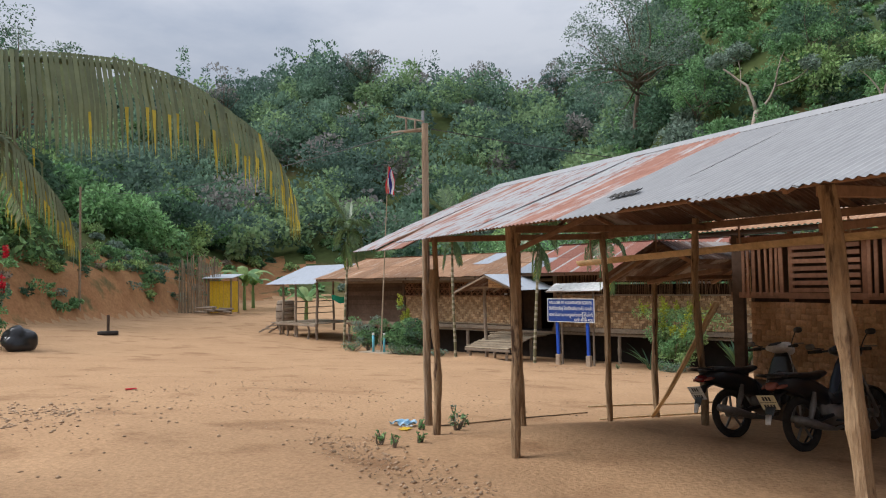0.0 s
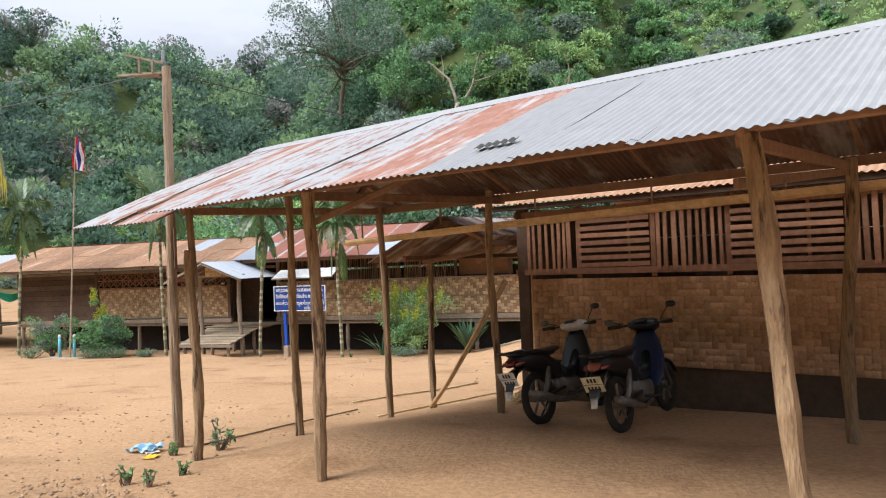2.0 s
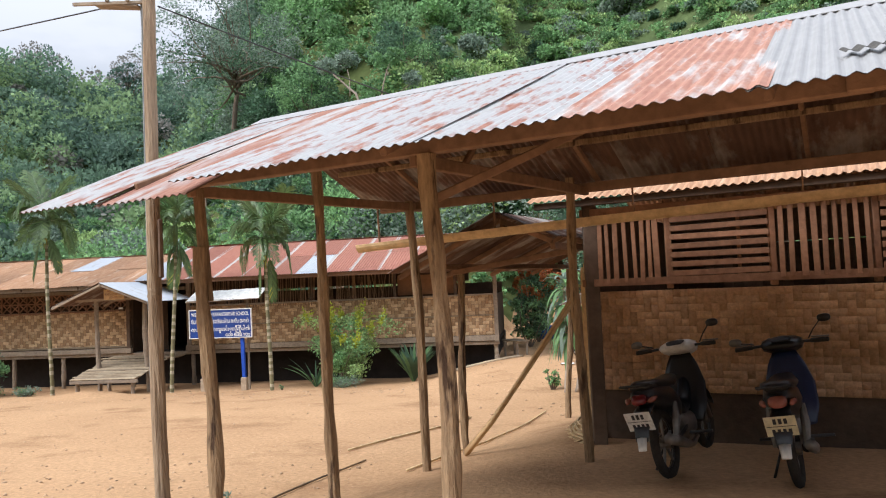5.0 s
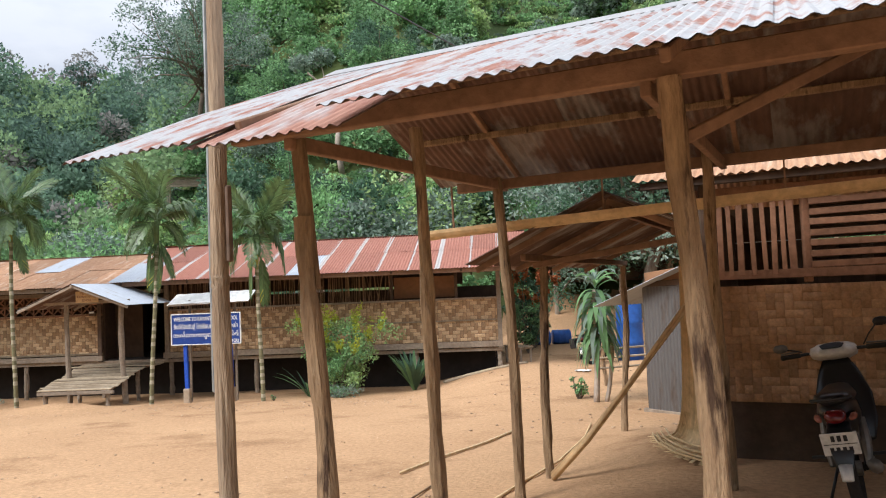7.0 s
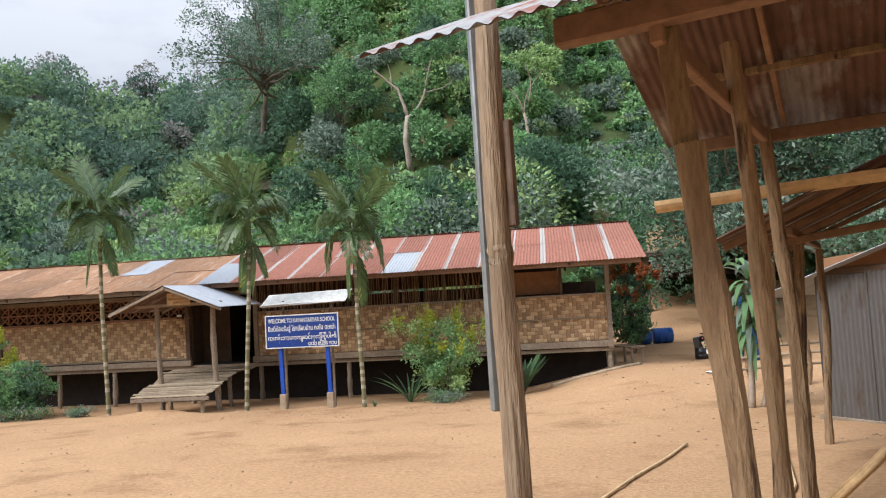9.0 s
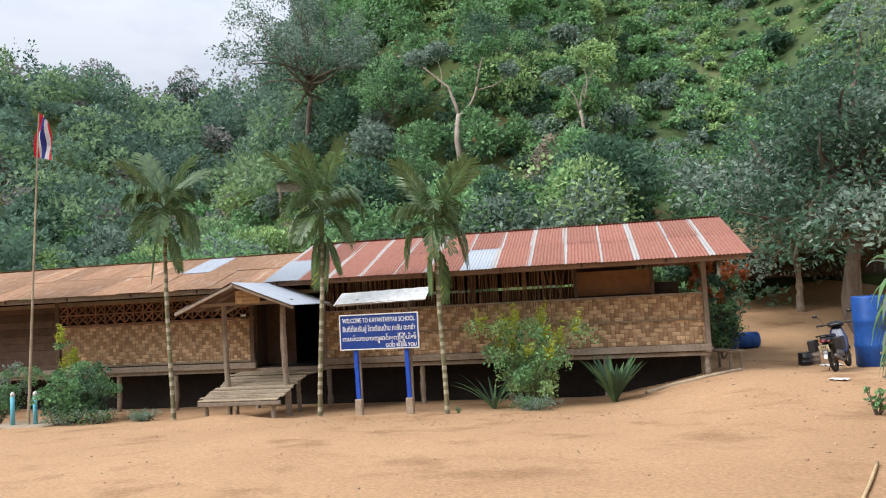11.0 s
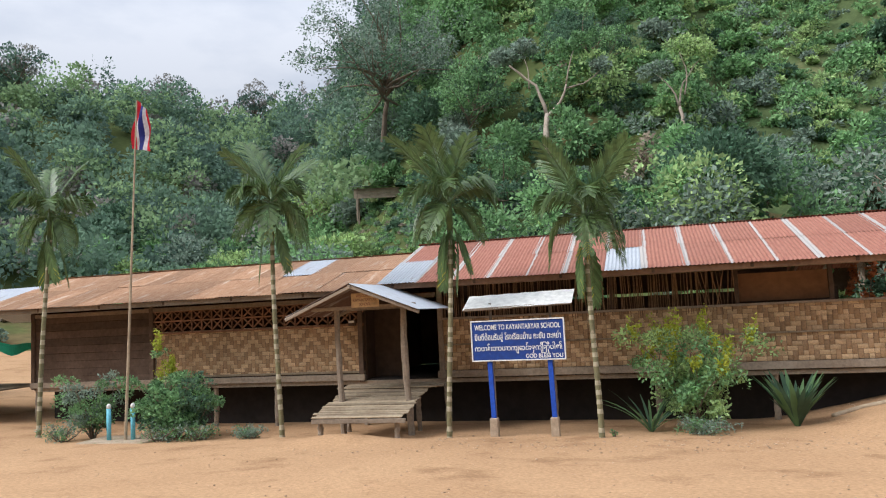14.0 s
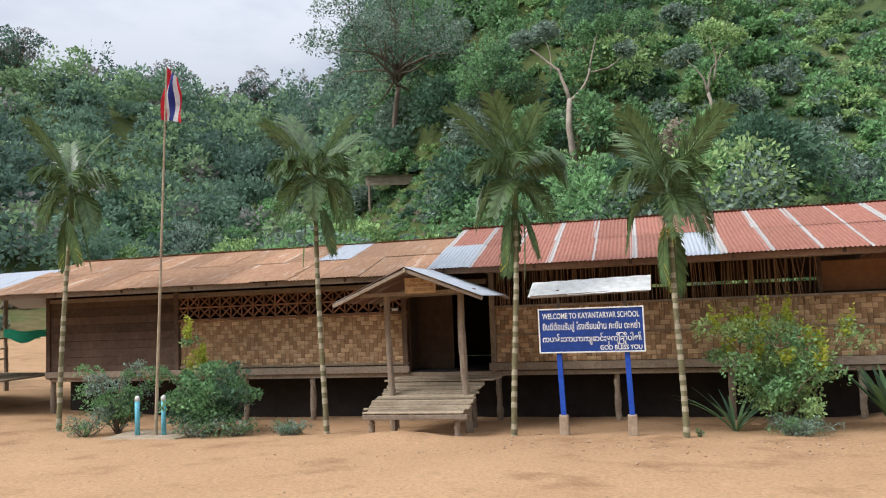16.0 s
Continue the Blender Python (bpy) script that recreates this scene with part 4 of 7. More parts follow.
def build_sign():
    sg = thing("welcome_sign", (0.55, 0, 0), "blue painted welcome board with white lettering on blue posts", "sign")
    inv = sg.matrix_world.inverted()
    def add(name, bm, mat, label=""):
        o = part(name, bm, mat, sg, label); o.matrix_parent_inverse = inv; return o
    c, rz = Vector((0.53, 0.03, 1.70)), radians(-4.3)
    turn = Matrix.Rotation(rz, 4, "Z")
    bm = bmesh.new(); box(bm, c, (1.66, 0.03, 0.70), turn.to_3x3(), 0.004); add("board", bm, BLUE)
    for z in (0.355, -0.355):
        bm = bmesh.new(); box(bm, c + Vector((0, -0.006, z)), (1.70, 0.045, 0.022), turn.to_3x3(), 0.003); add("frame_rail", bm, WHITE, "white edge strip")
    for x in (0.84, -0.84):
        bm = bmesh.new(); box(bm, c + turn.to_3x3() @ Vector((x, -0.006, 0)), (0.022, 0.045, 0.70), turn.to_3x3(), 0.003); add("frame_stile", bm, WHITE, "white edge strip")
    for x in (0.02, 1.11):
        y = -0.075 * (x - 0.53) + 0.03 + 0.062
        bm = bmesh.new(); beam(bm, (x, y, land(x, y) + 0.3), (x - 0.04, y, 2.02), 0.085, 0.085); add("post", bm, BLUEPOST, "bright blue square post")
        bm = bmesh.new(); box(bm, (x, y, land(x, y) + 0.12), (0.15, 0.15, 0.42), None, 0.015); add("footing", bm, CONC, "rough concrete footing")
    face = turn @ Matrix.Rotation(radians(90), 4, "X")
    front = lambda x, z: c + turn.to_3x3() @ Vector((x, -0.019, z))
    text_mesh("lettering", "WELCOME TO KAYANTARYAR SCHOOL", 0.13, front(0, 0.235), face, WHITE, sg, 1.56, 0.002)
    text_mesh("lettering", "\u0e22\u0e34\u0e19\u0e14\u0e35\u0e15\u0e49\u0e2d\u0e19\u0e23\u0e31\u0e1a\u0e2a\u0e39\u0e48 \u0e42\u0e23\u0e07\u0e40\u0e23\u0e35\u0e22\u0e19\u0e1a\u0e49\u0e32\u0e19 \u0e01\u0e30\u0e22\u0e31\u0e19 \u0e15\u0e30\u0e2b\u0e22\u0e48\u0e32", 0.15, front(0, 0.06), face, WHITE, sg, 1.56, 0.002)
    text_mesh("lettering", "\u1000\u101a\u1014\u103a\u1038\u101e\u102c\u101a\u102c\u1000\u103b\u1031\u102c\u1004\u103a\u1038\u1019\u103e\u1000\u103c\u102d\u102f\u1006\u102d\u102f\u1015\u102b\u104f", 0.13, front(0, -0.14), face, WHITE, sg, 1.58, 0.002)
    text_mesh("lettering", "GOD BLESS YOU", 0.10, front(0.47, -0.29), face, WHITE, sg, 0.66, 0.002)
    # its own little roof
    rf = thing("sign_roof", (0.5, 0.35, 2.2), "small pale sheet roof over the welcome board", "canopy")
    bm = bmesh.new()
    ex, ey = Vector((1, -0.04, 0.03)).normalized(), Vector((0.1, 0.9, 0.42)).normalized()
    wavy(bm, -1.0, 1.02, 0, 0.62, 0.34, 0.004, 1, 6)
    o = part("roof_sheet", bm, CREAM, rf)
    o.matrix_basis = Matrix.Translation((0.5, 0.18, 2.29)) @ Matrix((ex, ey, ex.cross(ey))).transposed().to_4x4()
    o.matrix_parent_inverse = rf.matrix_world.inverted()
    for x in (0.0, 1.1):
        bm = bmesh.new(); beam(bm, (x, 0.42, land(x, 0.42) - 0.1), (x, 0.42, 2.38), 0.05, 0.05); o = part("post", bm, GREYWOOD, rf); o.matrix_parent_inverse = rf.matrix_world.inverted()
    bm = bmesh.new(); beam(bm, (-0.45, 0.25, 2.27), (1.5, 0.2, 2.31), 0.04, 0.05); o = part("front_batten", bm, GREYWOOD, rf); o.matrix_parent_inverse = rf.matrix_world.inverted()
    # wooden plaque under the porch gable
    pl = thing("wooden_plaque", (-2.35, 0.0, 2.6), "small yellow-brown wooden plaque with painted words", "sign")
    bm = bmesh.new(); box(bm, (-2.33, 0.1, 2.56), (0.56, 0.025, 0.27), Matrix.Rotation(-0.05, 3, "Z"), 0.004)
    o = part("board", bm, BAMBOO, pl); o.matrix_parent_inverse = pl.matrix_world.inverted()
    f2 = Matrix.Rotation(-0.05, 4, "Z") @ Matrix.Rotation(radians(90), 4, "X")
    for k, words in enumerate(("WELCOME TO", "KAYAN TARYAR", "SCHOOL")):
        text_mesh("lettering", words, 0.075, Vector((-2.33, 0.084, 2.64 - 0.08 * k)), f2, SLAT, pl, (0.36, 0.48, 0.24)[k], 0.002)


build_sign()

# ---- roadside shed and the house behind it ----
def build_shed():
    sh = thing("roadside_shed", Q(14, -8.5, 0.9), "open log shed under a rusting corrugated roof", "shed")
    inv = sh.matrix_world.inverted()
    def add(name, bm, mat, label="", m=None):
        o = part(name, bm, mat, sh, label)
        if m is not None:
            o.matrix_basis = m
        o.matrix_parent_inverse = inv
        return o
    def post(foot, top, r0, r1, seed, bend=0.05, label=""):
        bm = bmesh.new()
        f = Vector(foot)
        log(bm, (f.x, f.y, land(f.x, f.y) - 0.12), top, r0, r1, seed, bend)
        add("post", bm, LOG, label)
    # posts, front row then inner row
    post((6.084, -13.489, 0), (6.02, -13.43, 2.80), 0.047, 0.043, 1, 0.035)
    post((7.657, -14.195, 0), (7.585, -14.12, 3.19), 0.050, 0.047, 2, 0.03)
    post(Q(16.12, -9.97, 0), Q(15.90, -9.98, 3.19), 0.052, 0.055, 3, 0.04)
    post(Q(19.0, -9.95, 0), Q(19.0, -10.0, 3.10), 0.05, 0.05, 4)
    post((6.576, -12.359, 0), (6.49, -12.29, 3.45), 0.044, 0.040, 5, 0.03)
    post((7.12, -11.013, 0), (7.035, -10.98, 3.30), 0.044, 0.040, 6, 0.03)
    post((8.579, -11.558, 0), (8.54, -11.558, 3.36), 0.045, 0.042, 7, 0.04)
    post(Q(15.86, -7.26, 0), Q(15.93, -7.26, 3.31), 0.05, 0.05, 8)
    post(Q(19.0, -7.26, 0), Q(19.0, -7.26, 3.31), 0.1, 0.1, 9)
    # long timbers
    def timber(p, q, w, h, name="beam", mat=SAWN):
        bm = bmesh.new(); beam(bm, p, q, w, h); add(name, bm, mat)
    # the first post is eked out with a sawn board nailed to its side
    timber((6.05, -13.39, 2.45), (5.99, -13.36, 3.19), 0.04, 0.075, "post_splice", LOG)
    timber(Q(10.42, -9.97, 3.235), Q(14.6, -9.95, 3.245), 0.07, 0.095, "eave_beam")
    timber(Q(14.5, -9.98, 3.24), Q(19.4, -9.97, 3.265), 0.07, 0.09, "eave_beam")
    timber(Q(10.4, -7.2, 3.26), Q(19.4, -7.2, 3.30), 0.06, 0.08, "inner_beam")
    timber(Q(10.4, -8.5, 3.86), Q(19.4, -8.5, 3.86), 0.05, 0.07, "ridge_beam")
    timber(Q(10.3, -9.25, 3.56), Q(19.4, -9.25, 3.60), 0.04, 0.045, "purlin", LOG)
    timber(Q(10.3, -7.75, 3.56), Q(19.4, -7.75, 3.58), 0.04, 0.045, "purlin", LOG)
    for a in (10.75, 12.45, 14.1, 15.85, 17.5, 19.1):
        timber(Q(a, -9.98, 3.17), Q(a + 0.05, -7.12, 3.25), 0.045, 0.075, "tie_beam") if a in (10.75, 12.45, 15.85, 19.1) else None
        timber(Q(a + 0.15, -10.5, 3.13), Q(a + 0.15, -8.56, 3.905), 0.035, 0.05, "rafter")
        timber(Q(a + 0.15, -6.95, 3.28), Q(a + 0.15, -8.54, 3.905), 0.035, 0.05, "rafter")
    timber(Q(12.55, -9.95, 2.95), Q(13.4, -9.0, 3.5), 0.035, 0.05, "brace")
    timber(Q(15.8, -9.9, 2.95), Q(15.9, -7.3, 3.2), 0.035, 0.06, "brace")
    timber(Q(12.4, -9.3, 3.2), Q(12.4, -8.6, 3.85), 0.035, 0.04, "brace")
    # corrugated sheets, front and back slope; the coordinates keep the roof's own length
    r = random.Random(9)
    eave, ridge = Q(0, -10.72, 3.03), Q(0, -8.55, 3.905)
    ex, ey = Vector((0.919, -0.394, 0.0055)).normalized(), (ridge - eave).normalized()
    L, a, k = (ridge - eave).length, 10.12, 0
    while a < 19.4:
        w = 0.68
        for back in (False, True):
            bm = bmesh.new()
            e = ex
            n = (Q(0, -6.92, 3.26) - ridge).normalized() if back else ey
            ln = 1.72 if back else L + 0.04
            j0 = 0.0 if back else r.uniform(-0.05, 0.03)
            grid_m = Matrix((e, n, e.cross(n))).transposed().to_4x4()
            wavy(bm, a, a + w + 0.07, j0, ln, 0.056, 0.006, 3, 6, r.uniform(0.0, 0.02))
            lift = 0.005 * (k % 2) + r.uniform(0, 0.003)
            # lower layer in the shade-darkened tin forms the sheet's underside
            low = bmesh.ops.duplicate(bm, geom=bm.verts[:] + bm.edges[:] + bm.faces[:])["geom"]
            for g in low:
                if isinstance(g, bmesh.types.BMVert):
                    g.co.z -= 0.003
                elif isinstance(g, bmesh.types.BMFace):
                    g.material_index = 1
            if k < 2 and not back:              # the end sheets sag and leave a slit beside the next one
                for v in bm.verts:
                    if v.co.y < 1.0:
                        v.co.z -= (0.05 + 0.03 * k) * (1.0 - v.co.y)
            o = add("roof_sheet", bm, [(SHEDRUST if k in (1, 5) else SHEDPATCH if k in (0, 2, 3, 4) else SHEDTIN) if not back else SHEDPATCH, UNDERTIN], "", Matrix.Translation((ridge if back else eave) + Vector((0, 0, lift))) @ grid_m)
        a += w
        k += 1
    bm = bmesh.new()
    for s, n in ((1, (Q(0, -6.92, 3.26) - ridge).normalized()), (-1, -ey)):
        p0, p1 = Q(10.1, -8.55, 3.985), Q(19.45, -8.55, 4.035)
        vs = [bm.verts.new(p) for p in (p0, p1, p1 + n * 0.17 - Vector((0, 0, 0.018)), p0 + n * 0.17 - Vector((0, 0, 0.018)))]
        bm.faces.new(vs)
    o = add("ridge_cap", bm, SHEDTIN)
    o.modifiers.new("thickness", "SOLIDIFY").thickness = 0.004
    # curled torn patch lying on the roof
    bm = bmesh.new(); wavy(bm, 0, 0.26, 0, 0.10, 0.05, 0.007, 2, 6)
    e2 = (ex * 0.97 + ey * 0.2).normalized()
    add("torn_flap", bm, FLAPMAT, "dark curled torn flap", Matrix.Translation(Q(14.50, -10.45, 3.245)) @ Matrix((e2, e2.cross(ex.cross(ey)) * -1, ex.cross(ey))).transposed().to_4x4())
    return sh


build_shed()


def build_gutter():
    gu = thing("bamboo_gutter", Q(10.05, -7.0, 2.97), "split bamboo gutter hung under the back eave", "gutter")
    inv = gu.matrix_world.inverted()
    bm = bmesh.new()
    n, seg = 60, 8
    rows = []
    for i in range(n + 1):
        t = i / n
        c = Q(10.05 + 9.2 * t, -7.1, 2.925 + 0.30 * t + 0.012 * math.sin(5 * t))
        rad = 0.075 * (1.06 if i % 5 == 0 else 1.0)
        rows.append([bm.verts.new(c + Vector((0.394, 0.919, 0)) * (math.cos(math.pi * k / seg) * rad) - Vector((0, 0, math.sin(math.pi * k / seg) * rad))) for k in range(seg + 1)])
    for a, b in zip(rows, rows[1:]):
        for k in range(seg):
            bm.faces.new((a[k], b[k], b[k + 1], a[k + 1]))
    o = part("channel", bm, BAMBOO_PALE, gu); o.matrix_parent_inverse = inv
    o.modifiers.new("thickness", "SOLIDIFY").thickness = 0.008
    for a in (10.3, 11.6, 12.9, 14.2, 15.4, 16.9):
        bm = bmesh.new(); beam(bm, Q(a, -7.10, 2.86 + 0.033 * (a - 10)), Q(a, -7.12, 3.30), 0.012, 0.02, 0); o = part("hanger", bm, STICK, gu); o.matrix_parent_inverse = inv


build_gutter()


def build_house():
    ho = thing("bamboo_house", Q(15.5, -4.5, 0.95), "house wall of woven sheet below open brown slats", "house")
    inv = ho.matrix_world.inverted()
    def add(name, bm, mat, label=""):
        o = part(name, bm, mat, ho, label); o.matrix_parent_inverse = inv; return o
    B, BW = -6.42, -6.08
    rot = Matrix.Rotation(-math.atan2(0.394, 0.919), 3, "Z")
    def slab(name, a0, a1, b, z0, z1, t, mat, label=""):
        bm = bmesh.new(); box(bm, Q((a0 + a1) / 2, b, (z0 + z1) / 2), (a1 - a0, t, z1 - z0), rot, 0.003); return add(name, bm, mat, label)
    slab("base_wall", 12.2, 19.4, BW + 0.06, 0.75, 1.36, 0.08, DARKWOOD)
    slab("wall_backing", 12.2, 19.4, BW + 0.05, 1.36, 2.34, 0.03, SHEETWEAVE_B)
    w = weave("woven_sheet", Q(12.2, BW, 1.36), (0.919, -0.394, 0), (0, 0, 1), 103, 14, (SHEETWEAVE_A, SHEETWEAVE_B), ho, 0.07, 8, "smooth red-brown woven sheet", 0.004)
    w.matrix_parent_inverse = inv
    slab("end_wall", 12.18, 12.24, -4.2, 0.75, 3.2, 3.7, DARKWOOD)
    # corner and wall posts
    for a in (12.28, 13.02, 13.9, 14.68, 15.75, 16.5, 17.6):
        wide = 0.13 if a < 12.5 else 0.055
        bm = bmesh.new(); beam(bm, Q(a, B + 0.03, 0.7 if a < 12.5 else 2.36), Q(a, B + 0.03, 3.3), wide, wide); add("wall_post", bm, DARKWOOD if a < 12.5 else SLAT)
    slab("mid_rail", 12.2, 19.4, B, 2.40, 2.47, 0.05, SLAT)
    slab("top_plate", 12.2, 19.4, B, 3.08, 3.15, 0.06, SLAT)
    r = random.Random(12)
    for a0, a1, upright in ((12.36, 13.0, True), (13.05, 13.88, False), (13.95, 14.64, True), (14.72, 15.72, False), (15.8, 16.46, True), (16.55, 17.55, False), (17.65, 19.3, True)):
        if upright:
            a = a0 + 0.03
            while a < a1:
                bm = bmesh.new(); wd = r.uniform(0.035, 0.055)
                box(bm, Q(a, B - 0.02 + r.uniform(-0.008, 0.008), 2.77), (wd, 0.018, 0.68), rot @ Matrix.Rotation(r.uniform(-0.02, 0.02), 3, "Y"), 0.003); add("slat", bm, SLAT)
                a += wd + r.uniform(0.022, 0.05)
        else:
            for k in range(8):
                bm = bmesh.new()
                box(bm, Q((a0 + a1) / 2, B - 0.02, 2.50 + 0.082 * k), (a1 - a0, 0.018, 0.050), rot @ Matrix.Rotation(r.uniform(-0.012, 0.012), 3, "Y"), 0.003); add("slat", bm, SLAT)
            bm = bmesh.new(); beam(bm, Q((a0 * 0.3 + a1 * 0.7), B + 0.02, 2.4), Q((a0 * 0.3 + a1 * 0.7), B + 0.02, 3.1), 0.03, 0.03); add("slat_batten", bm, SLAT)
    # far wall with daylight gaps, ends and roof
    for i in range(58):
        a = 12.25 + i * 0.125
        bm = bmesh.new(); box(bm, Q(a, -2.4, 1.75), (0.1245, 0.02, 2.2), rot, 0); add("back_board", bm, DARKWOOD)
    slab("back_wall_top", 12.2, 19.4, -2.45, 2.86, 3.3, 0.04, DARKWOOD)
    for s, (b0, z0, b1, z1) in enumerate(((-6.68, 3.235, -4.4, 4.05), (-1.9, 3.21, -4.4, 4.05))):
        p0, p1 = Q(0, b0, z0), Q(0, b1, z1)
        ey = (p1 - p0).normalized()
        ex = Vector((0.919, -0.394, 0)) * (1 if s == 0 else -1)
        a = 11.74
        while a < 19.3:
            bm = bmesh.new(); wavy(bm, 0, 0.72, 0, (p1 - p0).length, 0.076, 0.01, 1, 5)
            ob = add("roof_sheet", bm, TANTIN)
            base = Q(a + (0.72 if s else 0), b0, z0 + rng.uniform(0, 0.01))
            ob.matrix_basis = Matrix.Translation(base) @ Matrix((ex, ey, ex.cross(ey))).transposed().to_4x4()
            ob.matrix_parent_inverse = inv
            a += 0.68
    bm = bmesh.new(); beam(bm, Q(11.8, -6.60, 3.20), Q(19.4, -6.60, 3.20), 0.05, 0.06); add("eave_batten", bm, DARKWOOD)
    return ho


build_house()


def build_leanto():
    le = thing("lean_to_roof", Q(10.8, -5, 2.6), "low tin lean-to roof on poles beside the house", "roof")
    inv = le.matrix_world.inverted()
    def add(name, bm, mat, label="", m=None):
        o = part(name, bm, mat, le, label)
        if m is not None: o.matrix_basis = m
        o.matrix_parent_inverse = inv; return o
    for f, top, s in (((7.43, -10.157), Q(10.88, -6.46, 2.62), 21), ((8.68, -7.2), Q(10.86, -2.98, 2.62), 22)):
        bm = bmesh.new(); log(bm, (f[0], f[1], land(*f) - 0.1), top, 0.042, 0.038, s, 0.03); add("post", bm, LOG)
    for a, z in ((10.86, 2.66), (12.1, 2.80), (11.6, 3.02)):
        bm = bmesh.new(); beam(bm, Q(a, -6.95, z), Q(a, -2.8, z), 0.05, 0.06); add("long_beam", bm, SAWN)
    for side, a0, z0 in ((1, 10.4, 2.60), (-1, 12.15, 2.87)):
        p0, p1 = Q(a0, 0, z0), Q(11.6, 0, 3.12)
        ey = (p1 - p0).normalized(); ex = Vector((-0.394, -0.919, 0)) * side
        for k in range(6):
            bm = bmesh.new(); wavy(bm, 0, 0.74, 0, (p1 - p0).length, 0.07, 0.009, 1, 5)
            b = -3.0 - 0.68 * (k if side > 0 else k + 1)
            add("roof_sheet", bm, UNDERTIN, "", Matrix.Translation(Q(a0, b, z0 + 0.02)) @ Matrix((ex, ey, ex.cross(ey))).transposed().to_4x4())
    for b in (-7.0, -6.0, -4.8, -3.4):
        for a0, z0 in ((10.45, 2.57), (12.12, 2.84)):
            bm = bmesh.new(); beam(bm, Q(a0, b, z0), Q(11.6, b, 3.07), 0.035, 0.05); add("rafter", bm, SAWN)
    bm = bmesh.new(); beam(bm, Q(10.8, -6.5, 2.60), Q(12.12, -6.5, 2.76), 0.04, 0.055); add("tie_beam", bm, SAWN)


build_leanto()

# ---- trees and plants ----
def limb(bm, p, q, r0, r1, seed, bend=0.12, seg=7, rings=7):
    r = random.Random(seed)
    p, q = Vector(p), Vector(q)
    d, s, u = frame_of(q - p)
    L, ph = (q - p).length, r.uniform(0, 6)
    pts = [p.lerp(q, t) + (s * math.cos(ph) + u * math.sin(ph)) * bend * L * math.sin(math.pi * t) * r.uniform(0.8, 1.2) for t in (i / (rings - 1) for i in range(rings))]
    tube(bm, pts, [r0 + (r1 - r0) * i / (rings - 1) for i in range(rings)], seg, 0.08, seed)
    return pts


def tree(name, base, limbs, clumps, label, leafmats, leaf=0.22, bark=BARK, seed=0, r0=0.2, droop=0.2, narrow=0.45):
    """Trunk and limbs as tapered bars, and a crown of leaves round the given clumps (centre, radius, count)."""
    t = thing(name, base, label, "tree")
    inv = t.matrix_world.inverted()
    bm = bmesh.new()
    for k, (p, q, a, b) in enumerate(limbs):
        limb(bm, p, q, a, b, seed * 31 + k)
    o = part("trunk", bm, bark, t, "", True); o.matrix_parent_inverse = inv
    r, fo = np.random.RandomState(seed), Foliage()
    for c, rad, n in clumps:
        p, out = crown_points(c, rad, n, r, 6, 0.8)
        fo.add(leaves(p, out, leaf, r, droop, narrow), r.randint(len(leafmats)))
    o = fo.link("crown", leafmats); o.parent = t; o.matrix_parent_inverse = inv; o["kind"] = "stuff"
    return t


def spread_tree(name, base, height, crown, label, mats, seed, leaf=0.22, n=2600, bark=BARK, trunk=0.2, clumps=14, flat=0.7, density=1.0, low=0.5, skirt=0.6):
    """A branching tree whose clumps sit at the ends of its limbs."""
    r = random.Random(seed)
    b = Vector(base)
    fork = b + Vector((r.uniform(-0.3, 0.3), r.uniform(-0.3, 0.3), height * low))
    limbs, cl = [(b, fork, trunk, trunk * 0.7)], []
    top = b + Vector((0, 0, height))
    for k in range(clumps):
        ang, rad = k * 2.4 + r.uniform(-0.4, 0.4), crown * math.sqrt((k + 0.5) / clumps)
        z = height * (skirt + (1 - skirt) * math.sqrt(max(0.0, 1 - (rad / crown) ** 2)) * r.uniform(0.25, 1.0) - 0.08 * flat * r.uniform(0, 1))
        e = b + Vector((math.cos(ang) * rad, math.sin(ang) * rad, z))
        limbs.append((fork.lerp(top, r.uniform(0, 0.35)), e, trunk * 0.38, trunk * 0.07))
        s = limbs[-1][0]
        for q, share in ((1.0, 0.5), (0.72, 0.3), (0.5, 0.2)):
            cl.append((s.lerp(e, q) + Vector((r.uniform(-0.1, 0.1), r.uniform(-0.1, 0.1), r.uniform(0, 0.12))) * crown, crown * r.uniform(0.24, 0.38) * density ** 0.5 * (0.75 + 0.25 * q), int(n * share / clumps)))
    return tree(name, base, limbs, cl, label, mats, leaf, bark, seed)


G = GREENS
# tall open-crowned trees on the crest
spread_tree("tall_tree", (-13.5, 38, land(-13.5, 38) - 0.3), 15.5, 6.4, "tall open-crowned forest tree with dark branches", [G[1], G[3]], 5, 0.22, 17000, BARK, 0.26, 36, 0.9, 1.1, 0.4, 0.42)
spread_tree("tall_tree", (-4.0, 44, land(-4.0, 44) - 0.3), 11.5, 4.6, "tall open-crowned forest tree with dark branches", [G[1], G[0]], 6, 0.24, 9000, BARK, 0.24, 18, 0.8, 0.8, 0.5, 0.5)
spread_tree("tall_tree", (1.0, 48, land(1.0, 48) - 0.3), 12.5, 4.4, "tall open-crowned forest tree with dark branches", [G[1], G[3]], 7, 0.24, 9000, BARK, 0.24, 18, 0.8, 0.8, 0.5, 0.5)
spread_tree("tall_tree", (8.0, 52, land(8.0, 52) - 0.3), 12, 4.6, "tall forest tree with a dark crown", [G[1], G[0]], 8, 0.24, 9000, BARK, 0.24, 18, 0.8, 0.9, 0.5, 0.5)
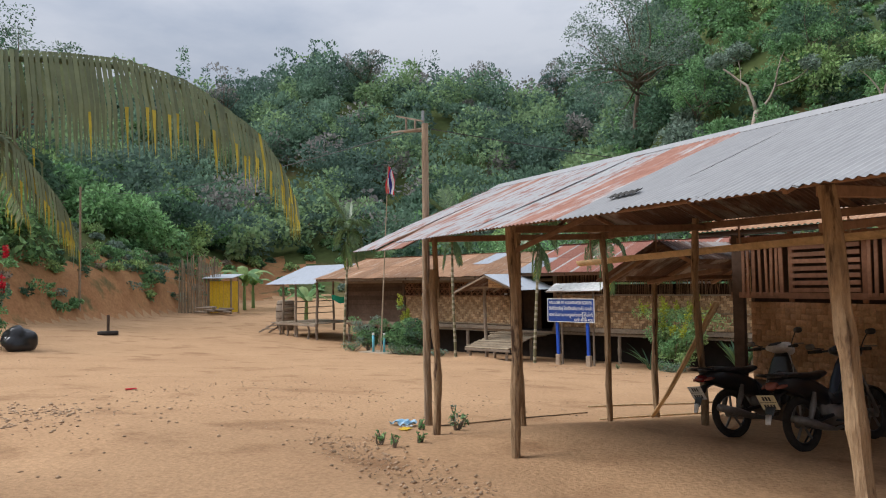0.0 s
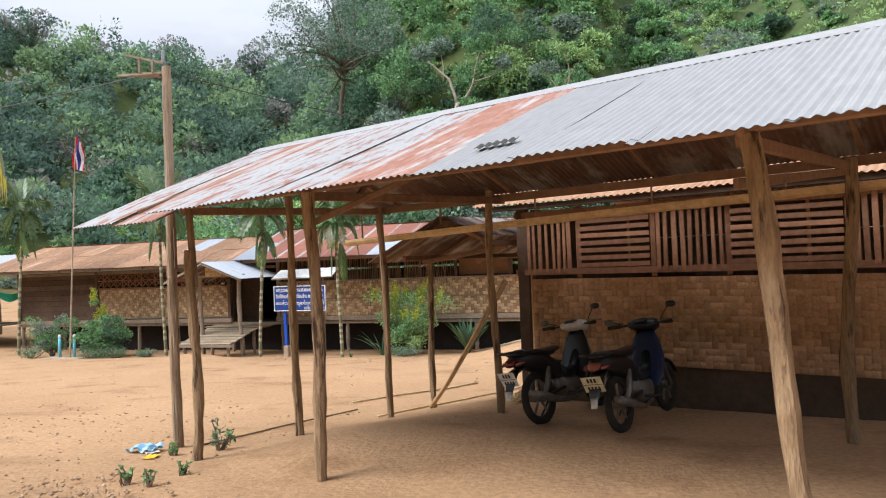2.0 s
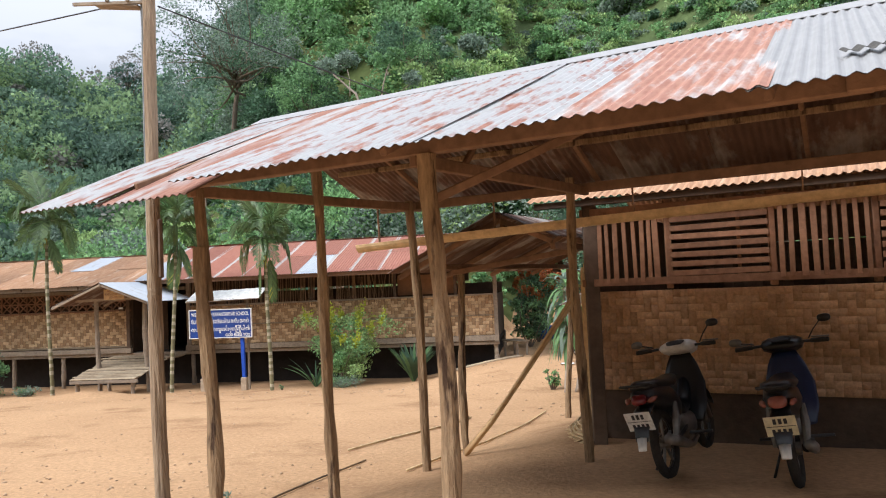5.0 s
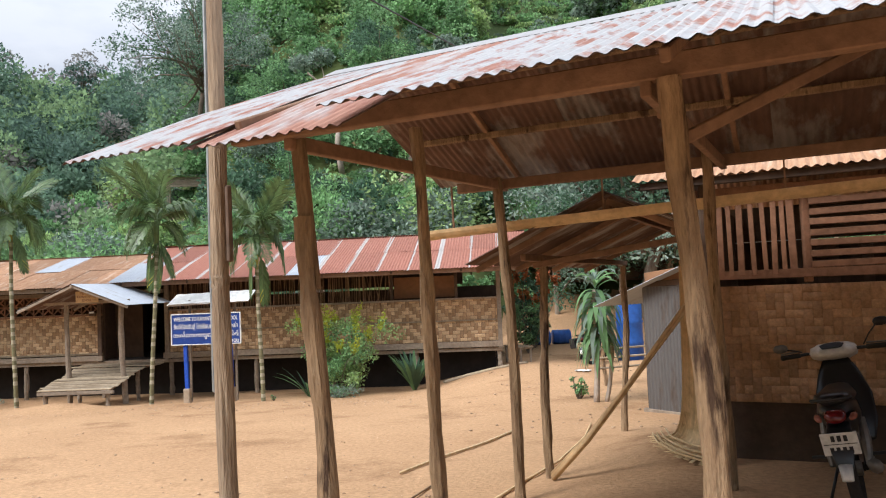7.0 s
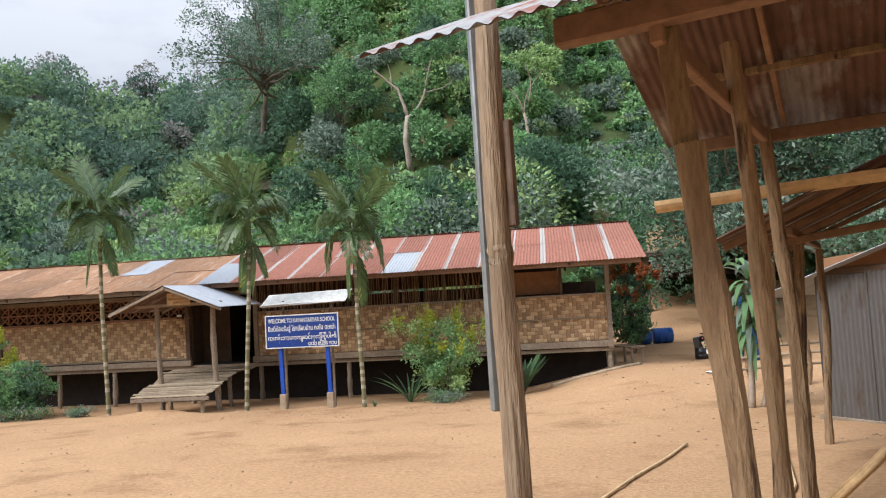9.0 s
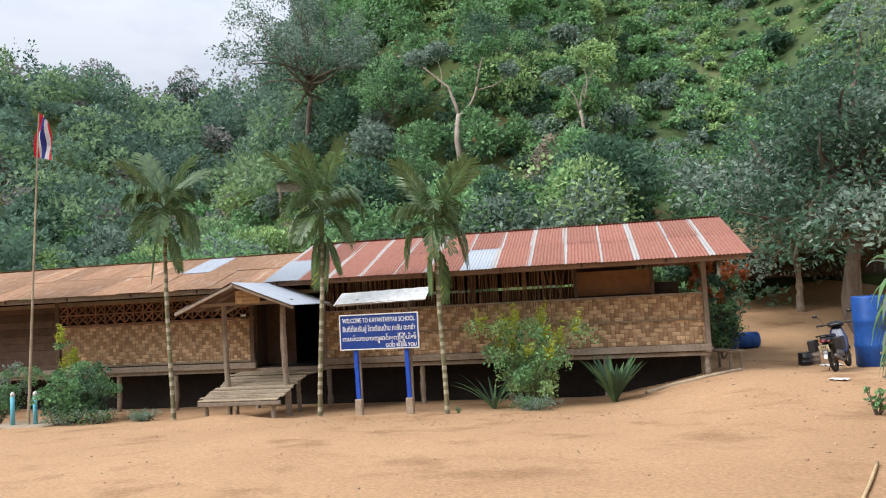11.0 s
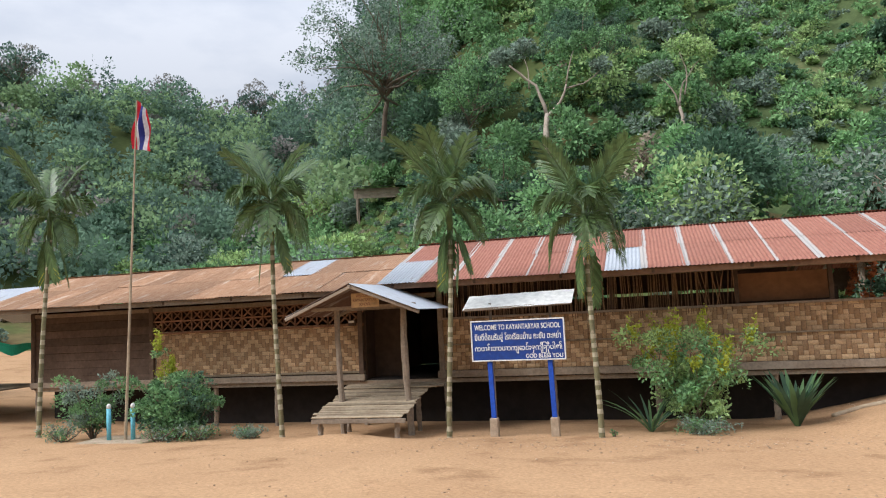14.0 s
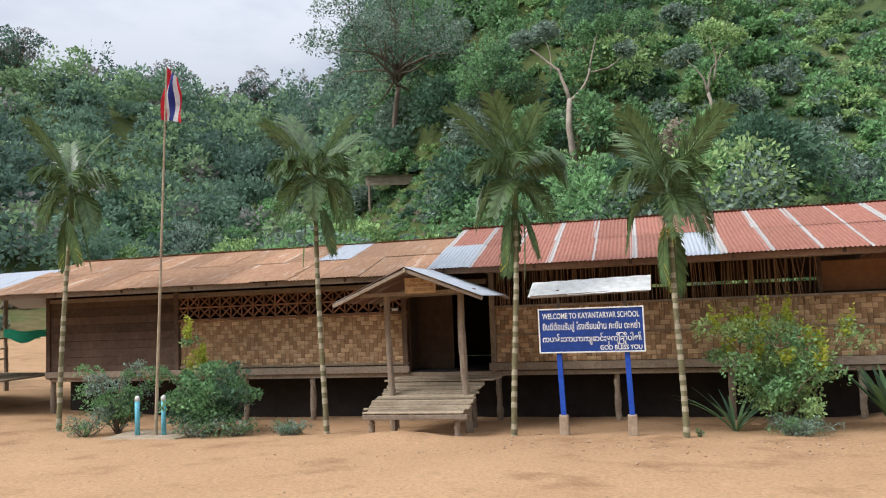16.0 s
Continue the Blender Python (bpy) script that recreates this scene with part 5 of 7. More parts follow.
spread_tree("tall_tree", (-34, -2.5, land(-34, -2.5) - 0.3), 11.5, 5.0, "slender tree with sparse airy leaves", [G[1], G[3]], 9, 0.2, 7000, BARK, 0.2, 22, 0.9, 0.8, 0.4)
for k, (x, y, h, c, s) in enumerate(((-70, 96, 13, 4, 31), (-58, 104, 12, 3.6, 32), (-84, 78, 13, 4.4, 33), (-45, 112, 12, 3.4, 34), (-92, 52, 13, 4.2, 35))):
    tree_base = (x, y, land(x, y) - 0.3)
    spread_tree("ridge_tree", tree_base, h, c, "bare-branched tree standing out on the ridge", [HAZED_GREENS[3], HAZED_GREENS[1]], s, 0.5, 1500, BARK, 0.24, 16, 1.0, 1.3, 0.3)
# forked pale trunk and its neighbour on the slope
zb = land(-0.7, 25.6)
tree("forked_tree", (-0.7, 25.6, zb), [((-0.6, 25.4, zb - 0.3), (-0.7, 25.8, 12.6), 0.19, 0.14), ((-0.7, 25.8, 12.5), (-2.6, 26, 15.6), 0.11, 0.05), ((-0.7, 25.8, 12.5), (0.4, 26, 14.2), 0.10, 0.05),
     ((0.4, 26, 14.2), (0.9, 26.4, 16.2), 0.05, 0.02), ((0.3, 26, 14.0), (2.2, 26.2, 14.8), 0.05, 0.02), ((-1.6, 26, 14.2), (-1.8, 26.4, 16.0), 0.04, 0.02)],
     [((-2.6, 26.2, 16.0), 1.3, 700), ((0.8, 26.4, 16.4), 1.2, 700), ((2.3, 26.2, 15.0), 0.9, 450), ((-1.6, 26.5, 16.6), 1.1, 600)], "pale forked trunk with a thin crown on the slope", [G[3], G[0]], 0.24, PALEBARK, 41)
zb = land(5.6, 25.0)
tree("forked_tree", (5.6, 25.0, zb), [((5.6, 25, zb - 0.3), (6.0, 25, zb + 2.6), 0.12, 0.08), ((6.0, 25, zb + 2.5), (7.2, 25.2, zb + 5.0), 0.06, 0.02), ((6.0, 25, zb + 2.5), (5.0, 25, zb + 4.4), 0.06, 0.02), ((6.3, 25, zb + 3.2), (6.2, 25, zb + 5.4), 0.05, 0.02)],
     [((7.2, 25.2, zb + 5.2), 1.0, 420), ((5.0, 25, zb + 4.6), 0.9, 380), ((6.2, 25, zb + 5.6), 0.9, 360)], "thin pale-stemmed tree with sparse leaves", [G[3], G[2]], 0.22, PALEBARK, 42)
def build_shelter():
    """A low resting shelter on the slope: four posts, a floor and a single tin slope."""
    x, y = -13.0, 33.9
    z = land(x, y)
    t = thing("hillside_shelter", (x, y, z), "small grey shelter with a shallow tin roof on the slope", "shelter")
    inv = t.matrix_world.inverted()
    def add(name, bm, mat):
        part(name, bm, mat, t).matrix_parent_inverse = inv
    rot = Matrix.Rotation(0.28, 3, "Z")
    P = lambda u, v, h: Vector((x, y, z)) + rot @ Vector((u, v, 0)) + Vector((0, 0, h))
    for u in (-1.4, 1.4):
        for v in (-0.7, 0.7):
            bm = bmesh.new(); beam(bm, P(u, v, -0.6), P(u, v, 1.75 + 0.25 * v), 0.12, 0.12); add("post", bm, GREYWOOD)
    for k in range(4):
        bm = bmesh.new(); box(bm, P(0, -0.74, 1.02 + 0.17 * k), (3.2, 0.04, 0.16), rot, 0.006); add("wall_board", bm, GREYWOOD)
    for k in range(5):
        bm = bmesh.new(); wavy(bm, 0, 0.76, 0, 2.3, 0.1, 0.012, 1, 4)
        ey = (rot @ Vector((0, 1, 0.16))).normalized(); ex = rot @ Vector((1, 0, 0))
        o = part("roof_sheet", bm, BARETIN, t); o.matrix_parent_inverse = inv
        o.matrix_basis = Matrix.Translation(P(-1.85 + 0.73 * k, -1.15, 1.70)) @ Matrix((ex, ey, ex.cross(ey))).transposed().to_4x4()


build_shelter()
# grey-leaved dark trees and bright shoots behind the roof
for k, (x, y, h, c, mats, n) in enumerate(((9.2, 22, 4.6, 2.1, [G[1], G[3]], 3600), (7.6, 19, 3.2, 1.6, [G[1], G[3]], 2600), (13.6, 23, 3.4, 1.4, [G[2], G[4]], 1700), (-2.6, 21, 4.4, 1.8, [G[1], G[0]], 2600),
        (-9.5, 17, 3.0, 1.9, [G[1], G[0]], 3200), (-15.5, 18, 2.8, 1.8, [G[1]], 3000), (-5.5, 30, 6.5, 2.6, [G[1], G[0]], 3600), (1.8, 30, 6.8, 2.8, [G[1], G[0]], 3800), (-20, 15, 3.2, 2.0, [G[4], G[0]], 2600))):
    spread_tree("hillside_tree", (x, y, land(x, y) - 0.2), h, c, "rounded leafy tree on the hillside behind the school", mats, 60 + k, 0.17, int(n * 1.3), BARK, 0.12, 11, 1.2, 1.5, 0.25, 0.42)
# the large dark tree by the far house
spread_tree("mango_tree", (13.2, 8.6, land(13.2, 8.6) - 0.2), 10.5, 4.7, "broad dark leafy tree over the far house", [G[1], G[3], G[1]], 71, 0.18, 36000, BARK, 0.28, 44, 1.25, 1.3, 0.3, 0.16)
bmx = bmesh.new(); limb(bmx, (11.0, 23.0, land(11, 23) + 0.9), (14.6, 23.6, land(14.6, 23.6) + 1.9), 0.13, 0.09, 4, 0.03)
tagged(part("fallen_trunk", bmx, PALEBARK), "pale fallen trunk lying on the green slope", "log")


def frond_mesh(name, length, rise0, sag, pairs, leaflet, mats, hang=0.5, tipfrac=0.0, seed=0, up=False):
    """A feather leaf along +x from the origin: a rib and paired leaflets."""
    r = random.Random(seed)
    bm = bmesh.new()
    pts = []
    for i in range(11):
        t = i / 10
        if up:
            pts.append(Vector((0.10 + length * 0.16 * math.sqrt(t), 0, -length * t)))
            continue
        pts.append(Vector((length * (t - 0.22 * sag * t * t), 0, length * (rise0 * t - sag * t * t))))
    tube(bm, pts, [0.016 * (1 - 0.8 * i / 10) + 0.003 for i in range(11)], 5)
    nf = len(bm.faces)
    for f in bm.faces:
        f.material_index = 0
    for k in range(pairs):
        t = 0.10 + 0.90 * k / (pairs - 1)
        i = min(9, int(t * 10)); fr = t * 10 - i
        p = pts[i].lerp(pts[i + 1], fr)
        d = (pts[i + 1] - pts[i]).normalized()
        L = leaflet * (0.45 + 1.1 * math.sin(math.pi * min(1, 0.16 + 0.80 * t)) ** 1.0) * r.uniform(0.75, 1.3)
        for side in (-1, 1):
            w = 0.024 + 0.014 * leaflet
            out = (Vector((0, side, 0)) * (0.5 if up else 0.75) + d * 0.85 + Vector((0, 0, 0.28 - 0.2 * hang))).normalized()
            mid = p + out * L * 0.5
            end = mid + (out * (1 - hang) + Vector((0, 0, -hang * 1.1)) + d * 0.1).normalized() * L * 0.5
            n = out.cross(d).normalized()
            s = d * w
            vs = [bm.verts.new(v) for v in (p - s * 0.4, p + s * 0.4, mid + s, mid - s, end)]
            m = 1 if r.random() < tipfrac else 0
            bm.faces.new((vs[0], vs[1], vs[2], vs[3])).material_index = m
            bm.faces.new((vs[3], vs[2], vs[4])).material_index = m
    me = bpy.data.meshes.new(name)
    bm.to_mesh(me); bm.free()
    for x in mats:
        me.materials.append(x)
    return me


FRONDS = {"rising": frond_mesh("frond_rising", 1.2, 1.6, 0.45, 34, 0.42, [PALMGREEN, PALMTIP], 0.3, 0.0, 1),
          "arching": frond_mesh("frond_arching", 1.2, 1.15, 1.05, 36, 0.44, [PALMGREEN, PALMTIP], 0.6, 0.01, 2),
          "drooping": frond_mesh("frond_drooping", 1.15, 0.5, 1.25, 34, 0.42, [PALMGREEN, PALMTIP], 0.8, 0.015, 3),
          "hanging": frond_mesh("frond_hanging", 1.35, -1.6, 0.6, 40, 0.40, [PALMGREEN, PALMTIP], 0.95, 0.02, 4, True)}


def areca(foot, top, seed, label, dead=2):
    r = random.Random(seed)
    f, tp = Vector(foot), Vector(top)
    pa = thing("areca_palm", f, label, "palm", "palms before the school")
    inv = pa.matrix_world.inverted()
    bm = bmesh.new()
    pts, rad, n = [], [], 44
    for i in range(n + 1):
        t = i / n
        pts.append(f.lerp(tp, t) + Vector((0.07 * math.sin(3 * t + seed), 0.05 * math.sin(2.3 * t + 2 * seed), 0)) - Vector((0, 0, 0.15 * (1 - t))))
        rad.append((0.050 - 0.010 * t) * (1.09 if i % 2 else 0.97) + (0.022 * math.exp(-40 * t)))
    tube(bm, pts, rad, 9, 0.03, seed)
    for q, fc in enumerate(bm.faces):
        fc.material_index = 1 if (q // 9) % 2 and q // 9 % 5 else 0
    o = part("trunk", bm, [ARECA, ARECARING], pa, "ringed green-grey trunk", True); o.matrix_parent_inverse = inv
    bm = bmesh.new(); e = pts[-1]
    tube(bm, [e - Vector((0, 0, 0.05)), e + Vector((0, 0, 0.35)), e + Vector((0, 0, 0.7))], [0.055, 0.066, 0.03], 9, 0.03, seed)
    o = part("crownshaft", bm, PALMGREEN, pa, "smooth green sheath", True); o.matrix_parent_inverse = inv
    k = 0
    for kind, count, z in (("rising", 4, 0.6), ("arching", 6, 0.52), ("drooping", 4, 0.42), ("hanging", dead, 0.05)):
        for j in range(count):
            ob = new("frond", FRONDS[kind]); ob.parent = pa
            ob.matrix_basis = Matrix.Translation(e + Vector((0, 0, z))) @ pose(0, 0, 0, r.uniform(-25, 25), r.uniform(-8, 8), k * 137.5 + r.uniform(-20, 20) + seed * 40) @ Matrix.Scale(r.uniform(0.66, 0.88), 4)
            ob.matrix_parent_inverse = inv
            k += 1
    bm = bmesh.new()
    rr = np.random.RandomState(seed)
    for q in range(26):
        a, b = rr.uniform(0, 6.28), rr.uniform(0.1, 0.3)
        tube(bm, [e + Vector((0.03, -0.05, 0.0)), e + Vector((0.03 + b * math.cos(a) * 0.6 - 0.1, -0.08 + b * math.sin(a) * 0.4, -0.12 - 0.25 * rr.uniform()))], [0.008, 0.004], 4)
    o = part("flower_stalk", bm, PALMTIP if seed % 2 == 0 else PALMGREEN, pa); o.matrix_parent_inverse = inv
    return pa


areca((-4.3, 0.41, land(-4.3, 0.41)), (-4.28, 0.41, 4.15), 2, "slender areca palm with a hanging frond before the school", 2)
areca((-0.74, 0.07, land(-0.74, 0.07)), (-0.68, 0.07, 3.75), 5, "slender areca palm with long hanging fronds before the school", 4)
areca((1.83, -0.18, land(1.83, -0.18)), (1.92, -0.18, 3.35), 8, "shorter areca palm with upright fresh fronds", 2)
areca((-9.9, 0.4, land(-9.9, 0.4)), (-9.62, 0.4, 4.3), 3, "slender dark-leaved areca palm near the boarded wall", 3)


def strap_plant(name, base, count, length, width, label, mats, seed, arch=0.6, upright=0.8):
    """A clump of long arching strap leaves."""
    r = random.Random(seed)
    t = thing(name, base, label, "plant")
    inv = t.matrix_world.inverted()
    for k in range(count):
        a, L = k * 2.4 + r.uniform(-0.3, 0.3), length * r.uniform(0.6, 1.1)
        lean = r.uniform(0.25, 1.0) * (1.2 - upright)
        bm = bmesh.new()
        out, rows = Vector((math.cos(a), math.sin(a), 0)), []
        side = Vector((-out.y, out.x, 0))
        for i in range(7):
            u = i / 6
            p = Vector(base) + out * L * (0.04 + (0.25 + lean) * u + 0.25 * arch * u * u) + Vector((0, 0, L * (1.05 * u - arch * lean * 0.9 * u * u) * 0.9))
            w = width * math.sin(math.pi * (0.12 + 0.86 * u)) * 0.5
            rows.append([bm.verts.new(p - side * w + Vector((0, 0, w * 0.5))), bm.verts.new(p), bm.verts.new(p + side * w + Vector((0, 0, w * 0.5)))])
        for x, y in zip(rows, rows[1:]):
            for j in range(2):
                bm.faces.new((x[j], x[j + 1], y[j + 1], y[j]))
        o = part("leaf", bm, mats[k % len(mats)], t, "", True); o.matrix_parent_inverse = inv
    return t


def shrub(name, base, rad, height, n, leaf, mats, seed, label, stems=9, narrow=0.5, top=None, lumps=9):
    """Stems from one foot and a lumpy crown of small leaves."""
    r, rr = random.Random(seed), np.random.RandomState(seed)
    t = thing(name, base, label, "shrub")
    inv = t.matrix_world.inverted()
    b = Vector(base)
    bm = bmesh.new()
    fo = Foliage()
    for k in range(stems):
        a, q = k * 2.4, rad * r.uniform(0.3, 0.95)
        e = b + Vector((math.cos(a) * q, math.sin(a) * q * 0.8, height * r.uniform(0.55, 1.0)))
        limb(bm, b - Vector((0, 0, 0.05)), e, 0.018, 0.005, seed + k, 0.1, 5, 5)
        for q in (0.95, 0.6, 0.35):
            c = b.lerp(e, q) + Vector((r.uniform(-0.2, 0.2) * rad, r.uniform(-0.2, 0.2) * rad, 0))
            p, o = crown_points(c, rad * r.uniform(0.28, 0.42), n // stems // 3, rr, 5, 0.85)
            p[:, 2] = np.maximum(p[:, 2], b.z + 0.02)
            fo.add(leaves(p, o, leaf, rr, 0.1, narrow), rr.randint(len(mats)))
        if top is not None:
            for s in range(3):
                tip = e + Vector((r.uniform(-0.15, 0.15), r.uniform(-0.15, 0.15), r.uniform(0.15, 0.5)))
                ts = rr.uniform(0, 1, 40)[:, None]
                p = np.array(e) * (1 - ts) + np.array(tip) * ts + rr.normal(0, 0.035, (40, 3))
                fo.add(leaves(p, rr.normal(0, 1, (40, 3)), leaf * 0.9, rr, 0.0, narrow), len(mats))
    o = part("stem", bm, BARK, t); o.matrix_parent_inverse = inv
    o = fo.link("foliage", list(mats) + ([top] if top is not None else [])); o.parent = t; o.matrix_parent_inverse = inv; o["kind"] = "stuff"
    return t


def on(x, y, dz=0.0):
    return (x, y, land(x, y) + dz)


shrub("flowering_shrub", on(3.5, 0.95), 1.15, 1.7, 9000, 0.08, [G[4], G[2], G[2]], 81, "bushy green shrub with yellow young shoots", 15, 0.5, BUSHYELLOW)
strap_plant("strap_leaf_plant", on(2.75, 0.75), 22, 0.95, 0.05, "dark arching strap-leaved clump under the shrub", [G[1], G[0]], 82, 0.8, 0.5)
shrub("ground_cover", on(3.55, 0.25), 0.62, 0.24, 1900, 0.05, [G[3], G[0]], 83, "low grey-green mat of small leaves", 12, 0.35)
strap_plant("crinum_lily", on(5.25, 1.15), 64, 1.0, 0.11, "broad-leaved lily clump with upright green leaves", [G[0], G[1], G[1]], 84, 0.6, 0.92)
shrub("grey_shrub", on(-8.6, 0.45), 0.85, 1.35, 4500, 0.07, [G[3], G[0]], 85, "open grey-green shrub by the flagpole", 12, 0.5)
shrub("dark_shrub", on(-6.65, 0.5), 0.95, 1.25, 9000, 0.08, [G[0], G[1]], 86, "dense dark green shrub by the flagpole", 14, 0.5)
shrub("tall_shoot", on(-7.35, 1.2), 0.45, 2.0, 700, 0.08, [G[2], G[0]], 87, "leggy pale shoots against the bamboo wall", 6, 0.45, BUSHYELLOW)
for k, (x, y, rd, h) in enumerate(((-8.9, -0.1, 0.6, 0.35), (-6.6, -0.15, 0.7, 0.3), (-5.9, 0.1, 0.5, 0.28), (-4.9, 0.2, 0.4, 0.2), (6.0, -13.0, 0.2, 0.3))):
    shrub("ground_plant", on(x, y), rd, h, 900 if rd > 0.3 else 140, 0.055, [G[3], G[0]], 90 + k, "low grey-green plant at the foot of the shrubs" if k < 4 else "small weed by the post", 10 if rd > 0.3 else 5, 0.4)
for k, (x, y) in enumerate(((2.1, -0.1), (5.65, -13.25), (5.97, -14.34), (6.32, -14.06), (6.23, -14.39))):
    shrub("small_weed", on(x, y), 0.08, 0.12, 60, 0.045, [G[4], G[0]], 120 + k, "small green weed in the bare earth", 4, 0.45)
shrub("orange_leaf_shrub", on(8.7, 7.4), 0.85, 2.3, 3200, 0.13, [G[1], G[0], G[1]], 97, "dark shrub with orange leaves beside the school end", 14, 0.45, ORANGE)
shrub("dark_shrub", on(8.4, 5.6), 0.7, 1.5, 2200, 0.11, [G[1], G[0]], 98, "dark leafy shrub beside the school end", 11, 0.45)


def dracaena(base):
    t = thing("dracaena", base, "tall corn plant with drooping glossy leaves on a thin trunk", "plant")
    inv = t.matrix_world.inverted()
    b = Vector(base)
    bm = bmesh.new(); limb(bm, b - Vector((0, 0, 0.05)), b + Vector((0.05, 0, 2.0)), 0.055, 0.035, 5, 0.03, 8, 9); o = part("trunk", bm, PALEBARK, t, "", True); o.matrix_parent_inverse = inv
    bm = bmesh.new(); limb(bm, b + Vector((0.18, 0.05, -0.05)), b + Vector((0.35, 0.1, 1.3)), 0.04, 0.03, 6, 0.04, 8, 7); o = part("trunk", bm, PALEBARK, t, "", True); o.matrix_parent_inverse = inv
    r = random.Random(4)
    for k in range(96):
        z, a, L = 0.95 + 1.25 * (k / 95), k * 2.4 + r.uniform(-0.3, 0.3), r.uniform(0.5, 0.72)
        up = 0.9 if k > 80 else r.uniform(0.1, 0.5)
        out = Vector((math.cos(a), math.sin(a), 0)); side = Vector((-out.y, out.x, 0))
        bm, rows = bmesh.new(), []
        for i in range(7):
            u = i / 6
            p = b + Vector((0.08, 0, z)) + out * L * (u - 0.32 * u * u) + Vector((0, 0, L * (up * u - (1.15 - 0.4 * up) * u * u)))
            w = 0.10 * math.sin(math.pi * (0.1 + 0.88 * u)) * 0.5
            rows.append([bm.verts.new(p - side * w), bm.verts.new(p - Vector((0, 0, w * 0.4))), bm.verts.new(p + side * w)])
        for x, y in zip(rows, rows[1:]):
            for j in range(2):
                bm.faces.new((x[j], x[j + 1], y[j + 1], y[j]))
        o = part("leaf", bm, (G[0], G[3], G[4])[k % 3], t, "", True); o.matrix_parent_inverse = inv


dracaena(on(8.9, -3.63))
shrub("ground_plant", on(8.65, -3.2), 0.2, 0.4, 200, 0.08, [G[0], G[4]], 131, "small leafy plant beside the corn plant", 6, 0.5)


def coconut():
    """The palm beside the road: trunk out of the way, two long fronds over the yard."""
    t = thing("coconut_palm", on(3.3, -18.9), "coconut palm with long drooping yellow-tipped fronds", "palm")
    inv = t.matrix_world.inverted()
    b, crown = Vector(on(3.3, -18.9)), Vector((3.4, -18.6, 4.15))
    bm = bmesh.new(); limb(bm, b - Vector((0, 0, 0.2)), crown, 0.17, 0.12, 2, 0.02, 10, 14); o = part("trunk", bm, BARK, t, "", True); o.matrix_parent_inverse = inv
    for kk, (ctrl, leaf) in enumerate(((((3.4, -18.6, 4.15), (4.4, -18.25, 4.5), (5.21, -17.81, 4.53), (5.62, -17.1, 4.53), (5.80, -16.6, 4.42), (5.98, -16.0, 4.05), (6.06, -15.75, 3.72), (6.11, -15.63, 3.42)), 1.0),
            (((3.4, -18.6, 4.1), (4.6, -18.3, 4.05), (5.55, -18.05, 3.83), (5.62, -17.85, 3.6), (5.65, -17.62, 3.3), (5.66, -17.52, 3.1)), 0.75),
            (((3.4, -18.6, 4.1), (2.6, -17.6, 4.7), (1.6, -16.6, 4.4), (1.0, -16.0, 3.6)), 0.8), (((3.4, -18.6, 4.1), (2.6, -19.8, 4.8), (1.8, -21, 4.4), (1.4, -21.6, 3.4)), 0.8))):
        pts = []
        for (p, q) in zip(ctrl, ctrl[1:]):
            for s in range(6):
                pts.append(Vector(p).lerp(Vector(q), s / 6))
        pts.append(Vector(ctrl[-1]))
        for _ in range(3):
            pts = [pts[0]] + [(pts[i - 1] + pts[i] * 2 + pts[i + 1]) / 4 for i in range(1, len(pts) - 1)] + [pts[-1]]
        bm = bmesh.new()
        n = len(pts)
        tube(bm, pts, [0.035 * (1 - 0.85 * i / n) + 0.004 for i in range(n)], 6)
        r = random.Random(kk)
        lens = [0.0]
        for a, c in zip(pts, pts[1:]):
            lens.append(lens[-1] + (c - a).length)
        m, total = 0, lens[-1]
        s = 0.18 * total
        while s < total:
            i = max(j for j in range(n - 1) if lens[j] <= s)
            p = pts[i].lerp(pts[i + 1], (s - lens[i]) / max(1e-6, lens[i + 1] - lens[i]))
            d = (pts[i + 1] - pts[i]).normalized()
            t_ = s / total
            sidev = d.cross(Vector((0, 0, 1))).normalized()
            L = leaf * (1.0 - 0.55 * max(0, (t_ - 0.55) / 0.45)) * r.uniform(0.92, 1.08)
            for sd in (-1, 1):
                hang = 0.84 if sd > 0 or t_ < 0.55 else r.uniform(0.3, 0.7)
                o1 = (sidev * sd * 0.55 + d * 0.55 + Vector((0, 0, 0.25))).normalized()
                p1 = p + o1 * L * 0.14
                p2 = p1 + (o1 * (1 - hang) + Vector((0, 0, -hang))).normalized() * L * 0.42
                p3 = p2 + (o1 * 0.05 + Vector((0, 0, -1))).normalized() * L * 0.44
                w = 0.017
                vv = [bm.verts.new(q) for q in (p - d * w * 0.6, p + d * w * 0.6, p1 + d * w, p1 - d * w, p2 + d * w * 0.9, p2 - d * w * 0.9, p3)]
                f1, f2, f3 = bm.faces.new((vv[0], vv[1], vv[2], vv[3])), bm.faces.new((vv[3], vv[2], vv[4], vv[5])), bm.faces.new((vv[5], vv[4], vv[6]))
                f3.material_index = 1 if r.random() < 0.03 + 1.5 * max(0, t_ - 0.55) else 0
                f2.material_index = 1 if r.random() < 0.7 * max(0, t_ - 0.75) else 0
            s += 0.042
        o = part("frond", bm, [COCO, COCOTIP], t); o.matrix_parent_inverse = inv


coconut()


